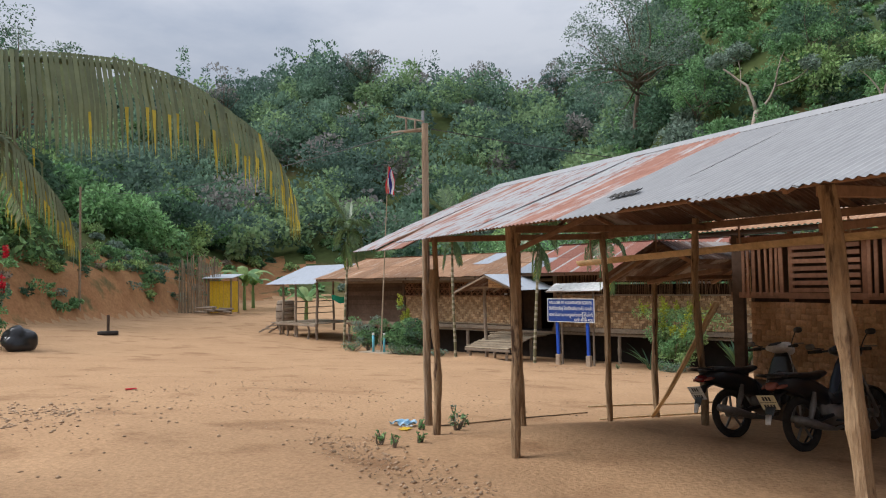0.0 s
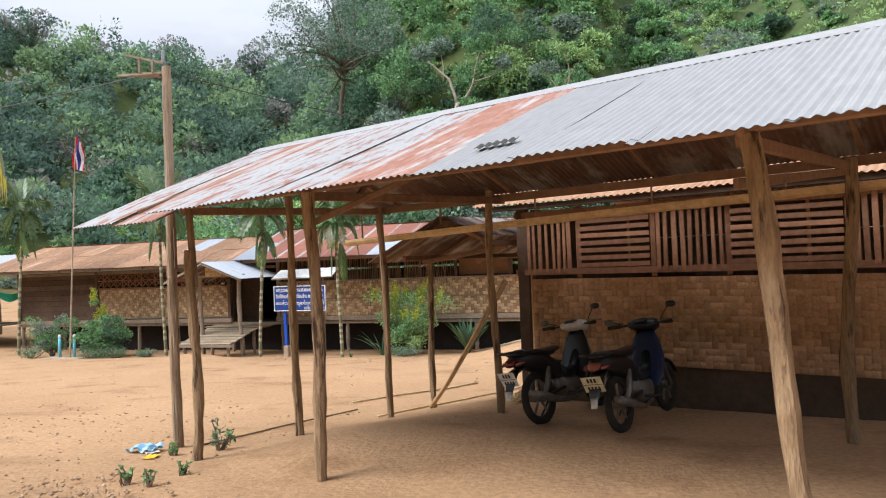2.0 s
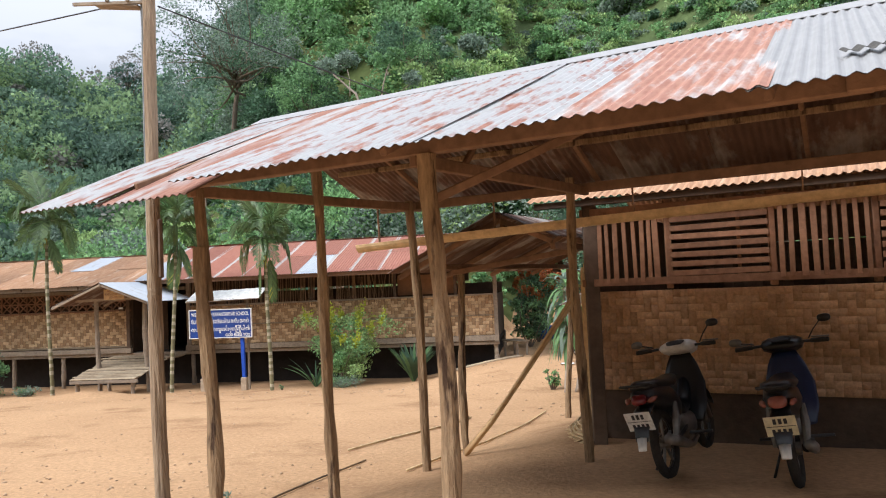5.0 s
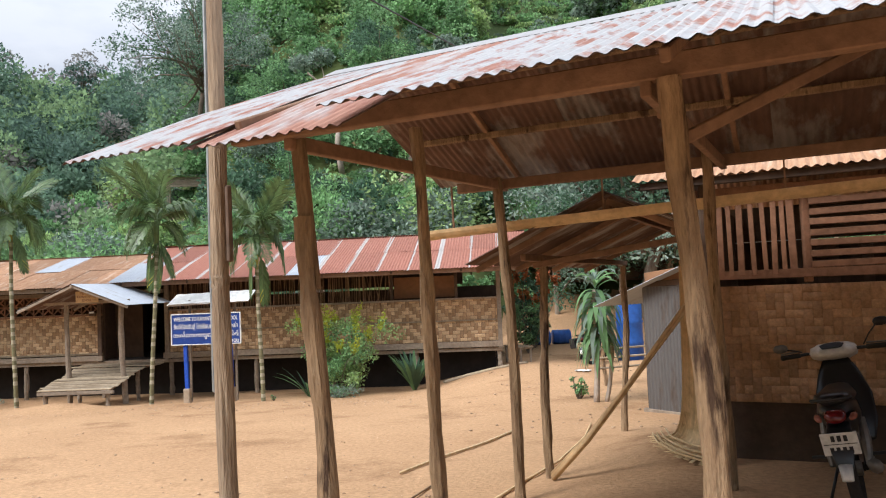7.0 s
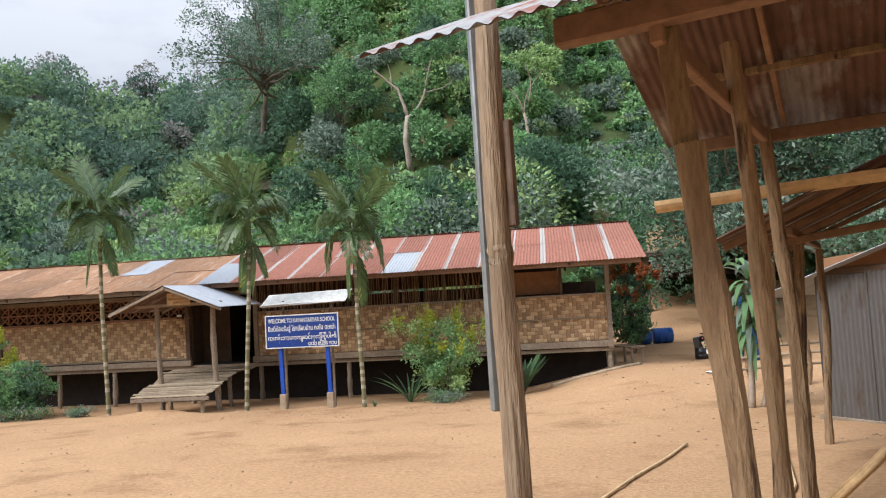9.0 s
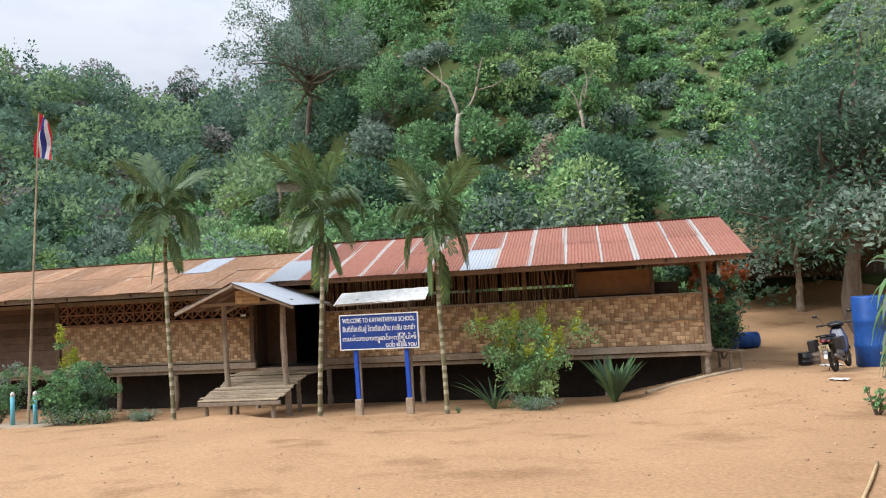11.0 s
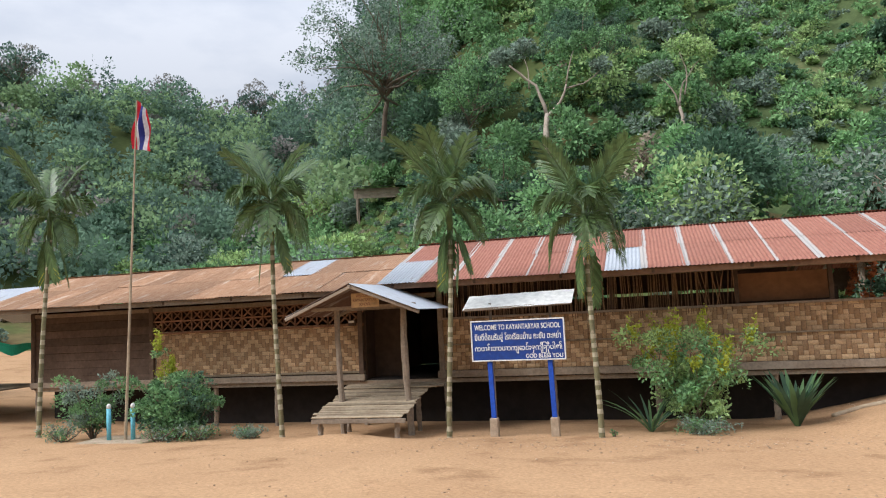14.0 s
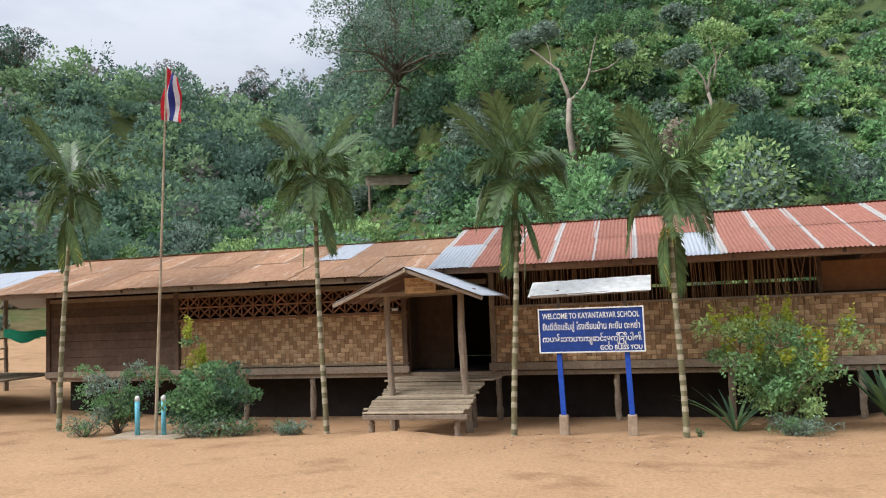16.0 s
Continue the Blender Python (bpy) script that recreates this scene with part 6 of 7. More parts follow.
def banana(base, seed, k):
    r = random.Random(seed)
    t = thing("banana_plant", base, "banana plant with broad split green leaves", "plant")
    inv = t.matrix_world.inverted()
    b = Vector(base)
    bm = bmesh.new(); limb(bm, b - Vector((0, 0, 0.1)), b + Vector((0, 0, 1.6 * k)), 0.13, 0.08, seed, 0.02); o = part("stem", bm, G[2], t, "", True); o.matrix_parent_inverse = inv
    for j in range(8):
        a, L = j * 2.4 + r.uniform(-0.3, 0.3), k * r.uniform(1.5, 2.1)
        out = Vector((math.cos(a), math.sin(a), 0)); side = Vector((-out.y, out.x, 0))
        up = r.uniform(0.7, 1.3)
        bm, rows = bmesh.new(), []
        for i in range(9):
            u = i / 8
            p = b + Vector((0, 0, 1.5 * k)) + out * L * (0.75 * u) + Vector((0, 0, L * (up * u - 0.85 * u * u)))
            w = 0.27 * k * math.sin(math.pi * (0.08 + 0.88 * u)) ** 0.6
            rows.append([bm.verts.new(p - side * w - Vector((0, 0, w * 0.35))), bm.verts.new(p), bm.verts.new(p + side * w - Vector((0, 0, w * 0.35)))])
        for x, y in zip(rows, rows[1:]):
            for q in range(2):
                bm.faces.new((x[q], x[q + 1], y[q + 1], y[q]))
        o = part("leaf", bm, (G[4], G[2])[j % 2], t); o.matrix_parent_inverse = inv


banana(on(-30.3, 10.7), 3, 1.3)
banana(on(-31.6, 12.4), 4, 1.1)
banana(on(-19.5, 6.8), 5, 0.9)

# ---- poles, flag and small structures ----
def build_pole():
    t = thing("utility_pole", on(5.50, -13.0), "rough grey trunk pole with a steel tube strapped on", "pole")
    inv = t.matrix_world.inverted()
    def add(name, bm, mat, label="", smooth=False):
        o = part(name, bm, mat, t, label, smooth); o.matrix_parent_inverse = inv; return o
    z0 = land(5.44, -12.845)
    bm = bmesh.new()
    ctrl = [(5.445, -12.85, z0 - 0.2), (5.412, -12.83, 1.5), (5.398, -12.815, 2.48), (5.394, -12.812, 2.56), (5.396, -12.805, 3.3), (5.398, -12.80, 4.1), (5.40, -12.795, 4.76)]
    pts = []
    for a, b in zip(ctrl, ctrl[1:]):
        for s in range(4):
            pts.append(Vector(a).lerp(Vector(b), s / 4))
    pts.append(Vector(ctrl[-1]))
    tube(bm, pts, [0.054 - 0.010 * i / len(pts) if not 8 < i < 12 else 0.051 for i in range(len(pts))], 11, 0.10, 5)
    add("trunk", bm, POLE)
    bm = bmesh.new(); beam(bm, (5.340, -12.775, 1.90), (5.328, -12.75, 4.95), 0.036, 0.036); add("steel_tube", bm, GREY_STEEL, "grey square steel tube")
    bm = bmesh.new(); beam(bm, (5.458, -12.83, 2.63), (5.454, -12.825, 3.06), 0.03, 0.05); add("strapped_board", bm, DARKWOOD, "dark sawn board nailed to the trunk")
    # bracket at the top
    for p, q in (((4.810, -12.81, 4.72), (5.380, -12.79, 4.70)), ((4.910, -12.81, 4.93), (5.360, -12.79, 4.80)), ((5.080, -12.81, 4.72), (5.080, -12.81, 4.88)), ((5.240, -12.81, 4.71), (5.240, -12.81, 4.83))):
        bm = bmesh.new(); beam(bm, p, q, 0.022, 0.022, 0); add("bracket_bar", bm, GREYWOOD)
    bm = bmesh.new(); beam(bm, (4.960, -12.74, 4.72), (5.310, -12.75, 4.68), 0.10, 0.012, 0); add("bracket_board", bm, GREYWOOD)
    for k, (p, q, sag) in enumerate((((5.0, -12.7, 4.72), (-25, -3, 7.5), 0.5), ((5.42, -12.7, 4.7), (16, 2.0, 4.4), 0.5))):
        bm = bmesh.new()
        pts = [Vector(p).lerp(Vector(q), i / 16) - Vector((0, 0, sag * 4 * (i / 16) * (1 - i / 16))) for i in range(17)]
        tube(bm, pts, 0.006, 4)
        w = part("overhead_wire", bm, GLOSSBLACK)
        tagged(w, "thin black overhead wire slung from the pole", "wire")
    bm = bmesh.new(); tube(bm, [(-25, -3, land(-25, -3) - 0.1), (-25, -3, 7.6)], [0.07, 0.05], 8); tagged(part("wire_post", bm, POLE), "plain wooden post that carries the wire", "pole")
    bm = bmesh.new(); tube(bm, [(16, 2.0, land(16, 2.0) - 0.1), (16, 2.0, 4.5)], [0.07, 0.05], 8); tagged(part("wire_post", bm, POLE), "plain wooden post that carries the wire", "pole")


build_pole()


def build_flag():
    t = thing("flagpole", on(-7.34, -0.18), "thin bamboo flagpole flying a striped flag", "flagpole")
    inv = t.matrix_world.inverted()
    b, e = Vector(on(-7.34, -0.18)), Vector((-7.45, 0.45, 7.1))
    bm = bmesh.new(); tube(bm, [b.lerp(e, i / 8) for i in range(9)], [0.032 - 0.018 * i / 8 for i in range(9)], 7, 0.04); o = part("pole", bm, BAMBOO_OLD, t); o.matrix_parent_inverse = inv
    # five stripes, hanging in folds
    n, h, w = 14, 1.15, 0.5
    for k, (a0, a1, m) in enumerate(((0, 1 / 6, RED), (1 / 6, 2 / 6, CLOTHWHITE), (2 / 6, 4 / 6, CLOTHBLUE), (4 / 6, 5 / 6, CLOTHWHITE), (5 / 6, 1, RED))):
        bm, rows = bmesh.new(), []
        for i in range(n + 1):
            u = i / n
            row = []
            for a in (a0, (a0 + a1) / 2, a1):
                x = w * a * (0.55 + 0.45 * u) - 0.16 * u
                row.append(bm.verts.new(e + Vector((x * 0.95, 0.05 * math.sin(7 * u + 5 * a) + 0.05 * math.sin(9 * a), 0.02 - h * u * (0.9 + 0.1 * a) - 0.25 * a * (1 - u)))))
            rows.append(row)
        for x, y in zip(rows, rows[1:]):
            for j in range(2):
                bm.faces.new((x[j], x[j + 1], y[j + 1], y[j]))
        o = part("flag_stripe", bm, m, t, "", True); o.matrix_parent_inverse = inv
    bm = bmesh.new(); x, y = -7.45, -0.1
    box(bm, (x, y, land(x, y) + 0.01), (1.5, 0.9, 0.08), None, 0.02); tagged(part("concrete_slab", bm, CONC), "low worn concrete slab round the flagpole", "slab")
    for x, y in ((-7.70, -0.2), (-7.19, -0.15)):
        p = thing("bollard", on(x, y), "aqua painted post with a white cap beside the flagpole", "bollard", "bollards by the flag")
        bi = p.matrix_world.inverted()
        z = land(x, y)
        bm = bmesh.new(); tube(bm, [(x, y, z), (x, y, z + 0.66)], 0.045, 12); o = part("shaft", bm, AQUA, p, "", True); o.matrix_parent_inverse = bi
        bm = bmesh.new(); tube(bm, [(x, y, z + 0.66), (x, y, z + 0.72), (x, y, z + 0.75)], [0.047, 0.043, 0.02], 12); o = part("cap", bm, WHITE, p, "", True); o.matrix_parent_inverse = bi


build_flag()


def ring(bm, c, R, r, axis="Y", seg=32, sec=8, wob=0.0):
    """A tyre-like ring round c, its axle along local y."""
    rows = []
    for i in range(seg):
        a = 2 * math.pi * i / seg
        rows.append([bm.verts.new(Vector(c) + Vector(((R + r * math.cos(b)) * math.cos(a), r * 0.85 * math.sin(b), (R + r * math.cos(b)) * math.sin(a)))) for b in (2 * math.pi * k / sec for k in range(sec))])
    for i in range(seg):
        x, y = rows[i], rows[(i + 1) % seg]
        for k in range(sec):
            bm.faces.new((x[k], x[(k + 1) % sec], y[(k + 1) % sec], y[k]))


def loft(bm, secs, seg=12, sq=0.8):
    """A smooth body through sections (x, z, half width, half height, y)."""
    rows = []
    for x, z, w, h, *y in secs:
        row = []
        for k in range(seg):
            a = 2 * math.pi * k / seg
            c, s = math.cos(a), math.sin(a)
            row.append(bm.verts.new((x, (y[0] if y else 0) + w * math.copysign(abs(c) ** sq, c), z + h * math.copysign(abs(s) ** sq, s))))
        rows.append(row)
    for a, b in zip(rows, rows[1:]):
        for k in range(seg):
            bm.faces.new((a[k], b[k], b[(k + 1) % seg], a[(k + 1) % seg]))
    bm.faces.new(rows[0]), bm.faces.new(rows[-1][::-1])


def motorbike(at, heading, lean, label, body, shield, cowl, plate, tailm, mirror_up, basket=False, box_=False):
    """A step-through motorbike: x ahead, the rear tyre stands on the origin."""
    t = thing("motorbike", at, label, "motorbike", "parked motorbikes")
    t.matrix_world = pose(*at, 0, 0, heading) @ pose(0, 0, 0, lean, 0, 0) @ Matrix.Scale(0.91, 4)
    def add(name, bm, mat, parent=None, lab="", smooth=True):
        return part(name, bm, mat, parent or t, lab, smooth)
    for nm, x in (("rear_wheel", 0.0), ("front_wheel", 1.2)):
        bm = bmesh.new(); ring(bm, (x, 0, 0.285), 0.245, 0.045); wh = add("tyre", bm, RUBBER)
        wh.name = nm
        bm = bmesh.new(); ring(bm, (x, 0, 0.285), 0.205, 0.013, seg=28, sec=6); add("rim", bm, GLOSSBLACK, wh)
        for k in range(5):
            a = k * 2 * math.pi / 5 + 0.3
            bm = bmesh.new(); beam(bm, (x + 0.03 * math.cos(a), 0, 0.285 + 0.03 * math.sin(a)), (x + 0.2 * math.cos(a), 0, 0.285 + 0.2 * math.sin(a)), 0.022, 0.028); add("spoke", bm, SILVER, wh, "", False)
        bm = bmesh.new(); tube(bm, [(x, -0.06, 0.285), (x, 0.06, 0.285)], 0.05, 14); add("hub", bm, SILVER, wh, "", False)
    # rear mudguard and tail
    bm = bmesh.new(); loft(bm, [(-0.42, 0.70, 0.03, 0.03), (-0.34, 0.72, 0.085, 0.06), (-0.15, 0.70, 0.12, 0.10), (0.12, 0.64, 0.13, 0.13), (0.35, 0.55, 0.10, 0.12), (0.46, 0.48, 0.05, 0.08)]); add("tail_fairing", bm, body)
    bm = bmesh.new(); loft(bm, [(-0.36, 0.79, 0.07, 0.025), (-0.2, 0.80, 0.12, 0.035), (0.05, 0.77, 0.13, 0.04), (0.25, 0.755, 0.12, 0.045), (0.42, 0.78, 0.08, 0.03)]); add("seat", bm, GLOSSBLACK, None, "worn black seat")
    bm = bmesh.new(); tube(bm, [(-0.28, -0.12, 0.79), (-0.45, -0.11, 0.82), (-0.49, 0, 0.82), (-0.45, 0.11, 0.82), (-0.28, 0.12, 0.79)], 0.012, 7); add("grab_rail", bm, GLOSSBLACK)
    bm = bmesh.new(); loft(bm, [(-0.455, 0.69, 0.03, 0.02), (-0.42, 0.70, 0.062, 0.042), (-0.34, 0.71, 0.075, 0.045)]); add("tail_light", bm, tailm, None, "glossy tail lamp lens")
    for s in (-1, 1):
        bm = bmesh.new(); loft(bm, [(-0.42, 0.685, 0.012, 0.012, s * 0.09), (-0.37, 0.695, 0.022, 0.022, s * 0.105), (-0.3, 0.7, 0.015, 0.015, s * 0.11)], 8); add("indicator", bm, AMBER)
    bm = bmesh.new()
    loft(bm, [(-0.50, 0.40, 0.05, 0.012), (-0.45, 0.50, 0.065, 0.015), (-0.38, 0.60, 0.075, 0.02), (-0.25, 0.64, 0.07, 0.02)]); add("mudguard", bm, GLOSSBLACK)
    bm = bmesh.new(); loft(bm, [(-0.53, 0.33, 0.034, 0.006), (-0.50, 0.42, 0.04, 0.008)], 8); add("mud_flap", bm, CREAMPLASTIC)
    tilt = Matrix.Rotation(radians(-28), 3, "Y")
    bm = bmesh.new(); box(bm, (-0.475, 0, 0.545), (0.006, 0.21, 0.172), tilt, 0.002); pl = add("number_plate", bm, plate, None, "pale metal plate with dark bars", False)
    for z, w in ((0.045, 0.10), (-0.045, 0.15)):
        bm = bmesh.new()
        nb = 3 if w < 0.12 else 4
        for k in range(nb):
            box(bm, Vector((-0.475, 0, 0.545)) + tilt @ Vector((-0.0045, (k - (nb - 1) / 2) * 0.036, z)), (0.002, 0.022, 0.045), tilt)
        add("plate_bars", bm, INK, pl, "", False)
    bm = bmesh.new(); box(bm, Vector((-0.475, 0, 0.545)) + tilt @ Vector((-0.0045, 0, 0.002)), (0.002, 0.19, 0.004), tilt); add("plate_line", bm, INK, pl, "", False)
    # frame, engine, swing arm, exhaust
    bm = bmesh.new(); loft(bm, [(0.30, 0.40, 0.06, 0.10), (0.48, 0.33, 0.11, 0.12), (0.68, 0.33, 0.10, 0.10), (0.82, 0.38, 0.05, 0.06)]); add("engine", bm, SILVER)
    for s in (-1, 1):
        bm = bmesh.new(); beam(bm, (0.0, s * 0.085, 0.285), (0.42, s * 0.08, 0.34), 0.025, 0.04); add("swing_arm", bm, GLOSSBLACK, None, "", False)
        bm = bmesh.new(); tube(bm, [(-0.02, s * 0.11, 0.31), (0.05, s * 0.12, 0.46), (0.10, s * 0.12, 0.60)], [0.022, 0.034, 0.022], 9)
        add("shock_absorber", bm, SILVER, None, "", False)
    bm = bmesh.new(); tube(bm, [(0.6, -0.10, 0.22), (0.35, -0.13, 0.2), (0.15, -0.14, 0.24), (-0.05, -0.145, 0.30), (-0.32, -0.15, 0.37)], [0.018, 0.02, 0.035, 0.045, 0.042], 12); add("exhaust", bm, SILVER)
    bm = bmesh.new(); tube(bm, [(0.45, -0.28, 0.28), (0.45, 0.28, 0.28)], 0.014, 8); add("foot_peg_bar", bm, GLOSSBLACK)
    bm = bmesh.new(); tube(bm, [(0.35, 0.1, 0.26), (0.22, 0.2, 0.02)], 0.011, 7); add("side_stand", bm, GLOSSBLACK)
    # step-through tunnel, leg shield, fork, cowl
    bm = bmesh.new(); loft(bm, [(0.40, 0.56, 0.07, 0.09), (0.56, 0.47, 0.06, 0.06), (0.72, 0.50, 0.06, 0.07), (0.86, 0.66, 0.06, 0.08)]); add("tunnel_cover", bm, body)
    bm = bmesh.new(); loft(bm, [(0.70, 0.34, 0.16, 0.02), (0.77, 0.48, 0.20, 0.05), (0.85, 0.66, 0.20, 0.07), (0.90, 0.82, 0.15, 0.06), (0.93, 0.92, 0.10, 0.03)]); add("leg_shield", bm, shield)
    bm = bmesh.new(); loft(bm, [(0.98, 0.60, 0.05, 0.05), (0.99, 0.74, 0.10, 0.10), (0.98, 0.88, 0.09, 0.06), (0.96, 0.95, 0.05, 0.03)]); add("front_cover", bm, cowl)
    for s in (-1, 1):
        bm = bmesh.new(); tube(bm, [(1.2, s * 0.075, 0.285), (1.0, s * 0.06, 0.80)], [0.024, 0.018], 9); add("fork_leg", bm, SILVER)
    bm = bmesh.new()
    rows = []
    for k in range(13):
        a = radians(20 + 150 * k / 12)
        c = Vector((1.2 + 0.315 * math.cos(a), 0, 0.285 + 0.315 * math.sin(a)))
        rows.append([bm.verts.new(c + Vector((0, y, -0.02 * abs(y) / 0.05))) for y in (-0.06, -0.03, 0, 0.03, 0.06)])
    for a, b in zip(rows, rows[1:]):
        for k in range(4):
            bm.faces.new((a[k], a[k + 1], b[k + 1], b[k]))
    o = add("front_mudguard", bm, body); o.modifiers.new("thickness", "SOLIDIFY").thickness = 0.006
    bm = bmesh.new(); loft(bm, [(0.80, 0.985, 0.10, 0.02), (0.86, 1.0, 0.17, 0.05), (0.95, 0.99, 0.18, 0.075), (1.04, 0.96, 0.12, 0.06), (1.09, 0.93, 0.05, 0.03)]); cw = add("handlebar_cowl", bm, cowl)
    bm = bmesh.new(); loft(bm, [(0.80, 1.03, 0.07, 0.004), (0.86, 1.052, 0.09, 0.006), (0.90, 1.06, 0.06, 0.004)], 12); add("dial", bm, INK, cw)
    bm = bmesh.new(); tube(bm, [(0.80, -0.36, 1.0), (0.88, -0.18, 1.0), (0.9, 0, 0.98), (0.88, 0.18, 1.0), (0.80, 0.36, 1.0)], 0.013, 8); hb = add("handlebar", bm, GLOSSBLACK)
    for s in (-1, 1):
        bm = bmesh.new(); tube(bm, [(0.86, s * 0.24, 1.0), (0.79, s * 0.37, 1.0)], 0.02, 9); add("grip", bm, RUBBER, hb)
        bm = bmesh.new(); tube(bm, [(0.90, s * 0.24, 1.03), (0.90, s * 0.38, 1.02)], 0.007, 6); add("lever", bm, SILVER, hb)
        ht = mirror_up[0] if s > 0 else mirror_up[1]
        e = Vector((0.84, s * 0.34, 1.02 + ht))
        bm = bmesh.new(); tube(bm, [(0.87, s * 0.22, 1.02), (0.86, s * 0.27, 1.02 + ht * 0.5), e], 0.006, 6); mi = add("mirror", bm, GLOSSBLACK)
        bm = bmesh.new(); loft(bm, [(0.83, e.z + 0.01, 0.052, 0.032, s * 0.37), (0.855, e.z + 0.01, 0.055, 0.035, s * 0.37), (0.88, e.z + 0.01, 0.03, 0.02, s * 0.37)], 12); add("mirror_head", bm, SILVER if ht < 0.1 else GLOSSBLACK, mi)
    if box_:
        for s in (-1, 1):
            bm = bmesh.new(); box(bm, (-0.22, s * 0.26, 0.62), (0.36, 0.16, 0.26), None, 0.02); add("pannier", bm, GLOSSBLACK, None, "dark box pannier", False)
    return t


motorbike(on(9.13, -12.23, -0.01), 62, -9, "dark step-through motorbike with a pale cowl parked at the house wall", GLOSSBLACK, GLOSSBLACK, CREAMPLASTIC, PLATE, TAILRED, (0.04, 0.15))
motorbike(on(9.91, -12.65, -0.01), 67, -8, "dark blue step-through motorbike parked at the house wall", GLOSSBLACK, DARKBLUE, GLOSSBLACK, PLATEYELLOW, AMBER, (0.03, 0.15))
motorbike(on(9.55, 0.9, -0.01), 58, -9, "black motorbike with box panniers parked on the path", GLOSSBLACK, DARKBLUE, GLOSSBLACK, PLATEYELLOW, TAILRED, (0.2, 0.22), box_=True)


# ---- round the house corner ----
def build_tin_hut():
    """Hut beside the path: u along its front, v behind it."""
    foot, right = Vector((9.53, -4.92, 0)), Vector((0.645, -0.764, 0))
    behind = Vector((0.764, 0.645, 0))
    t = thing("tin_hut", foot + right * 0.8 + Vector((0, 0, 0.3)), "small hut clad in dull upright corrugated tin", "hut")
    inv = t.matrix_world.inverted()
    up = Vector((0, 0, 1))
    def H(u, v, z):
        return foot + right * u + behind * v + up * z
    def add(name, bm, mat, label="", m=None):
        o = part(name, bm, mat, t, label)
        o.matrix_parent_inverse = inv
        if m is not None:
            o.matrix_basis = m
    front = Matrix((right, up, right.cross(up))).transposed().to_4x4()
    side = Matrix((behind, up, behind.cross(up))).transposed().to_4x4()
    for k, (u, h) in enumerate(((0.0, 1.95), (0.66, 1.98), (1.32, 2.0))):
        bm = bmesh.new(); wavy(bm, 0, 0.69, 0, h, 0.062, 0.008, 2, 6)
        add("wall_sheet", bm, HUTTIN, "", Matrix.Translation(H(u, 0.006 * k, 0.36)) @ front)
    for k in range(3):
        bm = bmesh.new(); wavy(bm, 0, 0.69, 0, 1.95, 0.062, 0.008, 2, 6)
        add("wall_sheet", bm, HUTTIN, "", Matrix.Translation(H(-0.01, 0.66 * k, 0.36)) @ side)
    for u in (0.0, 1.33, 2.0):
        bm = bmesh.new(); beam(bm, H(u, 0.05, 0.1), H(u, 0.05, 2.3 + 0.25 * u), 0.07, 0.07); add("post", bm, DARKWOOD)
    bm = bmesh.new(); beam(bm, H(0, 0.03, 2.34), H(2.0, 0.03, 2.42), 0.05, 0.09); add("head_rail", bm, DARKWOOD)
    bm = bmesh.new(); beam(bm, H(0.02, 0.05, 2.42), H(2.0, 0.05, 2.62), 0.03, 0.22); add("upper_board", bm, PLY)
    bm = bmesh.new(); beam(bm, H(-0.1, 0.02, 0.33), H(2.05, 0.02, 0.33), 0.08, 0.07); add("sill", bm, GREYWOOD)
    p0, p1 = H(-0.85, 0, 1.98), H(2.0, 0, 2.98)
    ey, ex = (p1 - p0).normalized(), -behind
    for k in range(3):
        bm = bmesh.new(); wavy(bm, 0, 0.8, 0, (p1 - p0).length, 0.076, 0.009, 1, 5)
        add("roof_sheet", bm, BARETIN, "", Matrix.Translation(H(-0.85, 0.55 + 0.74 * k, 2.0)) @ Matrix((ex, ey, ex.cross(ey))).transposed().to_4x4())


build_tin_hut()


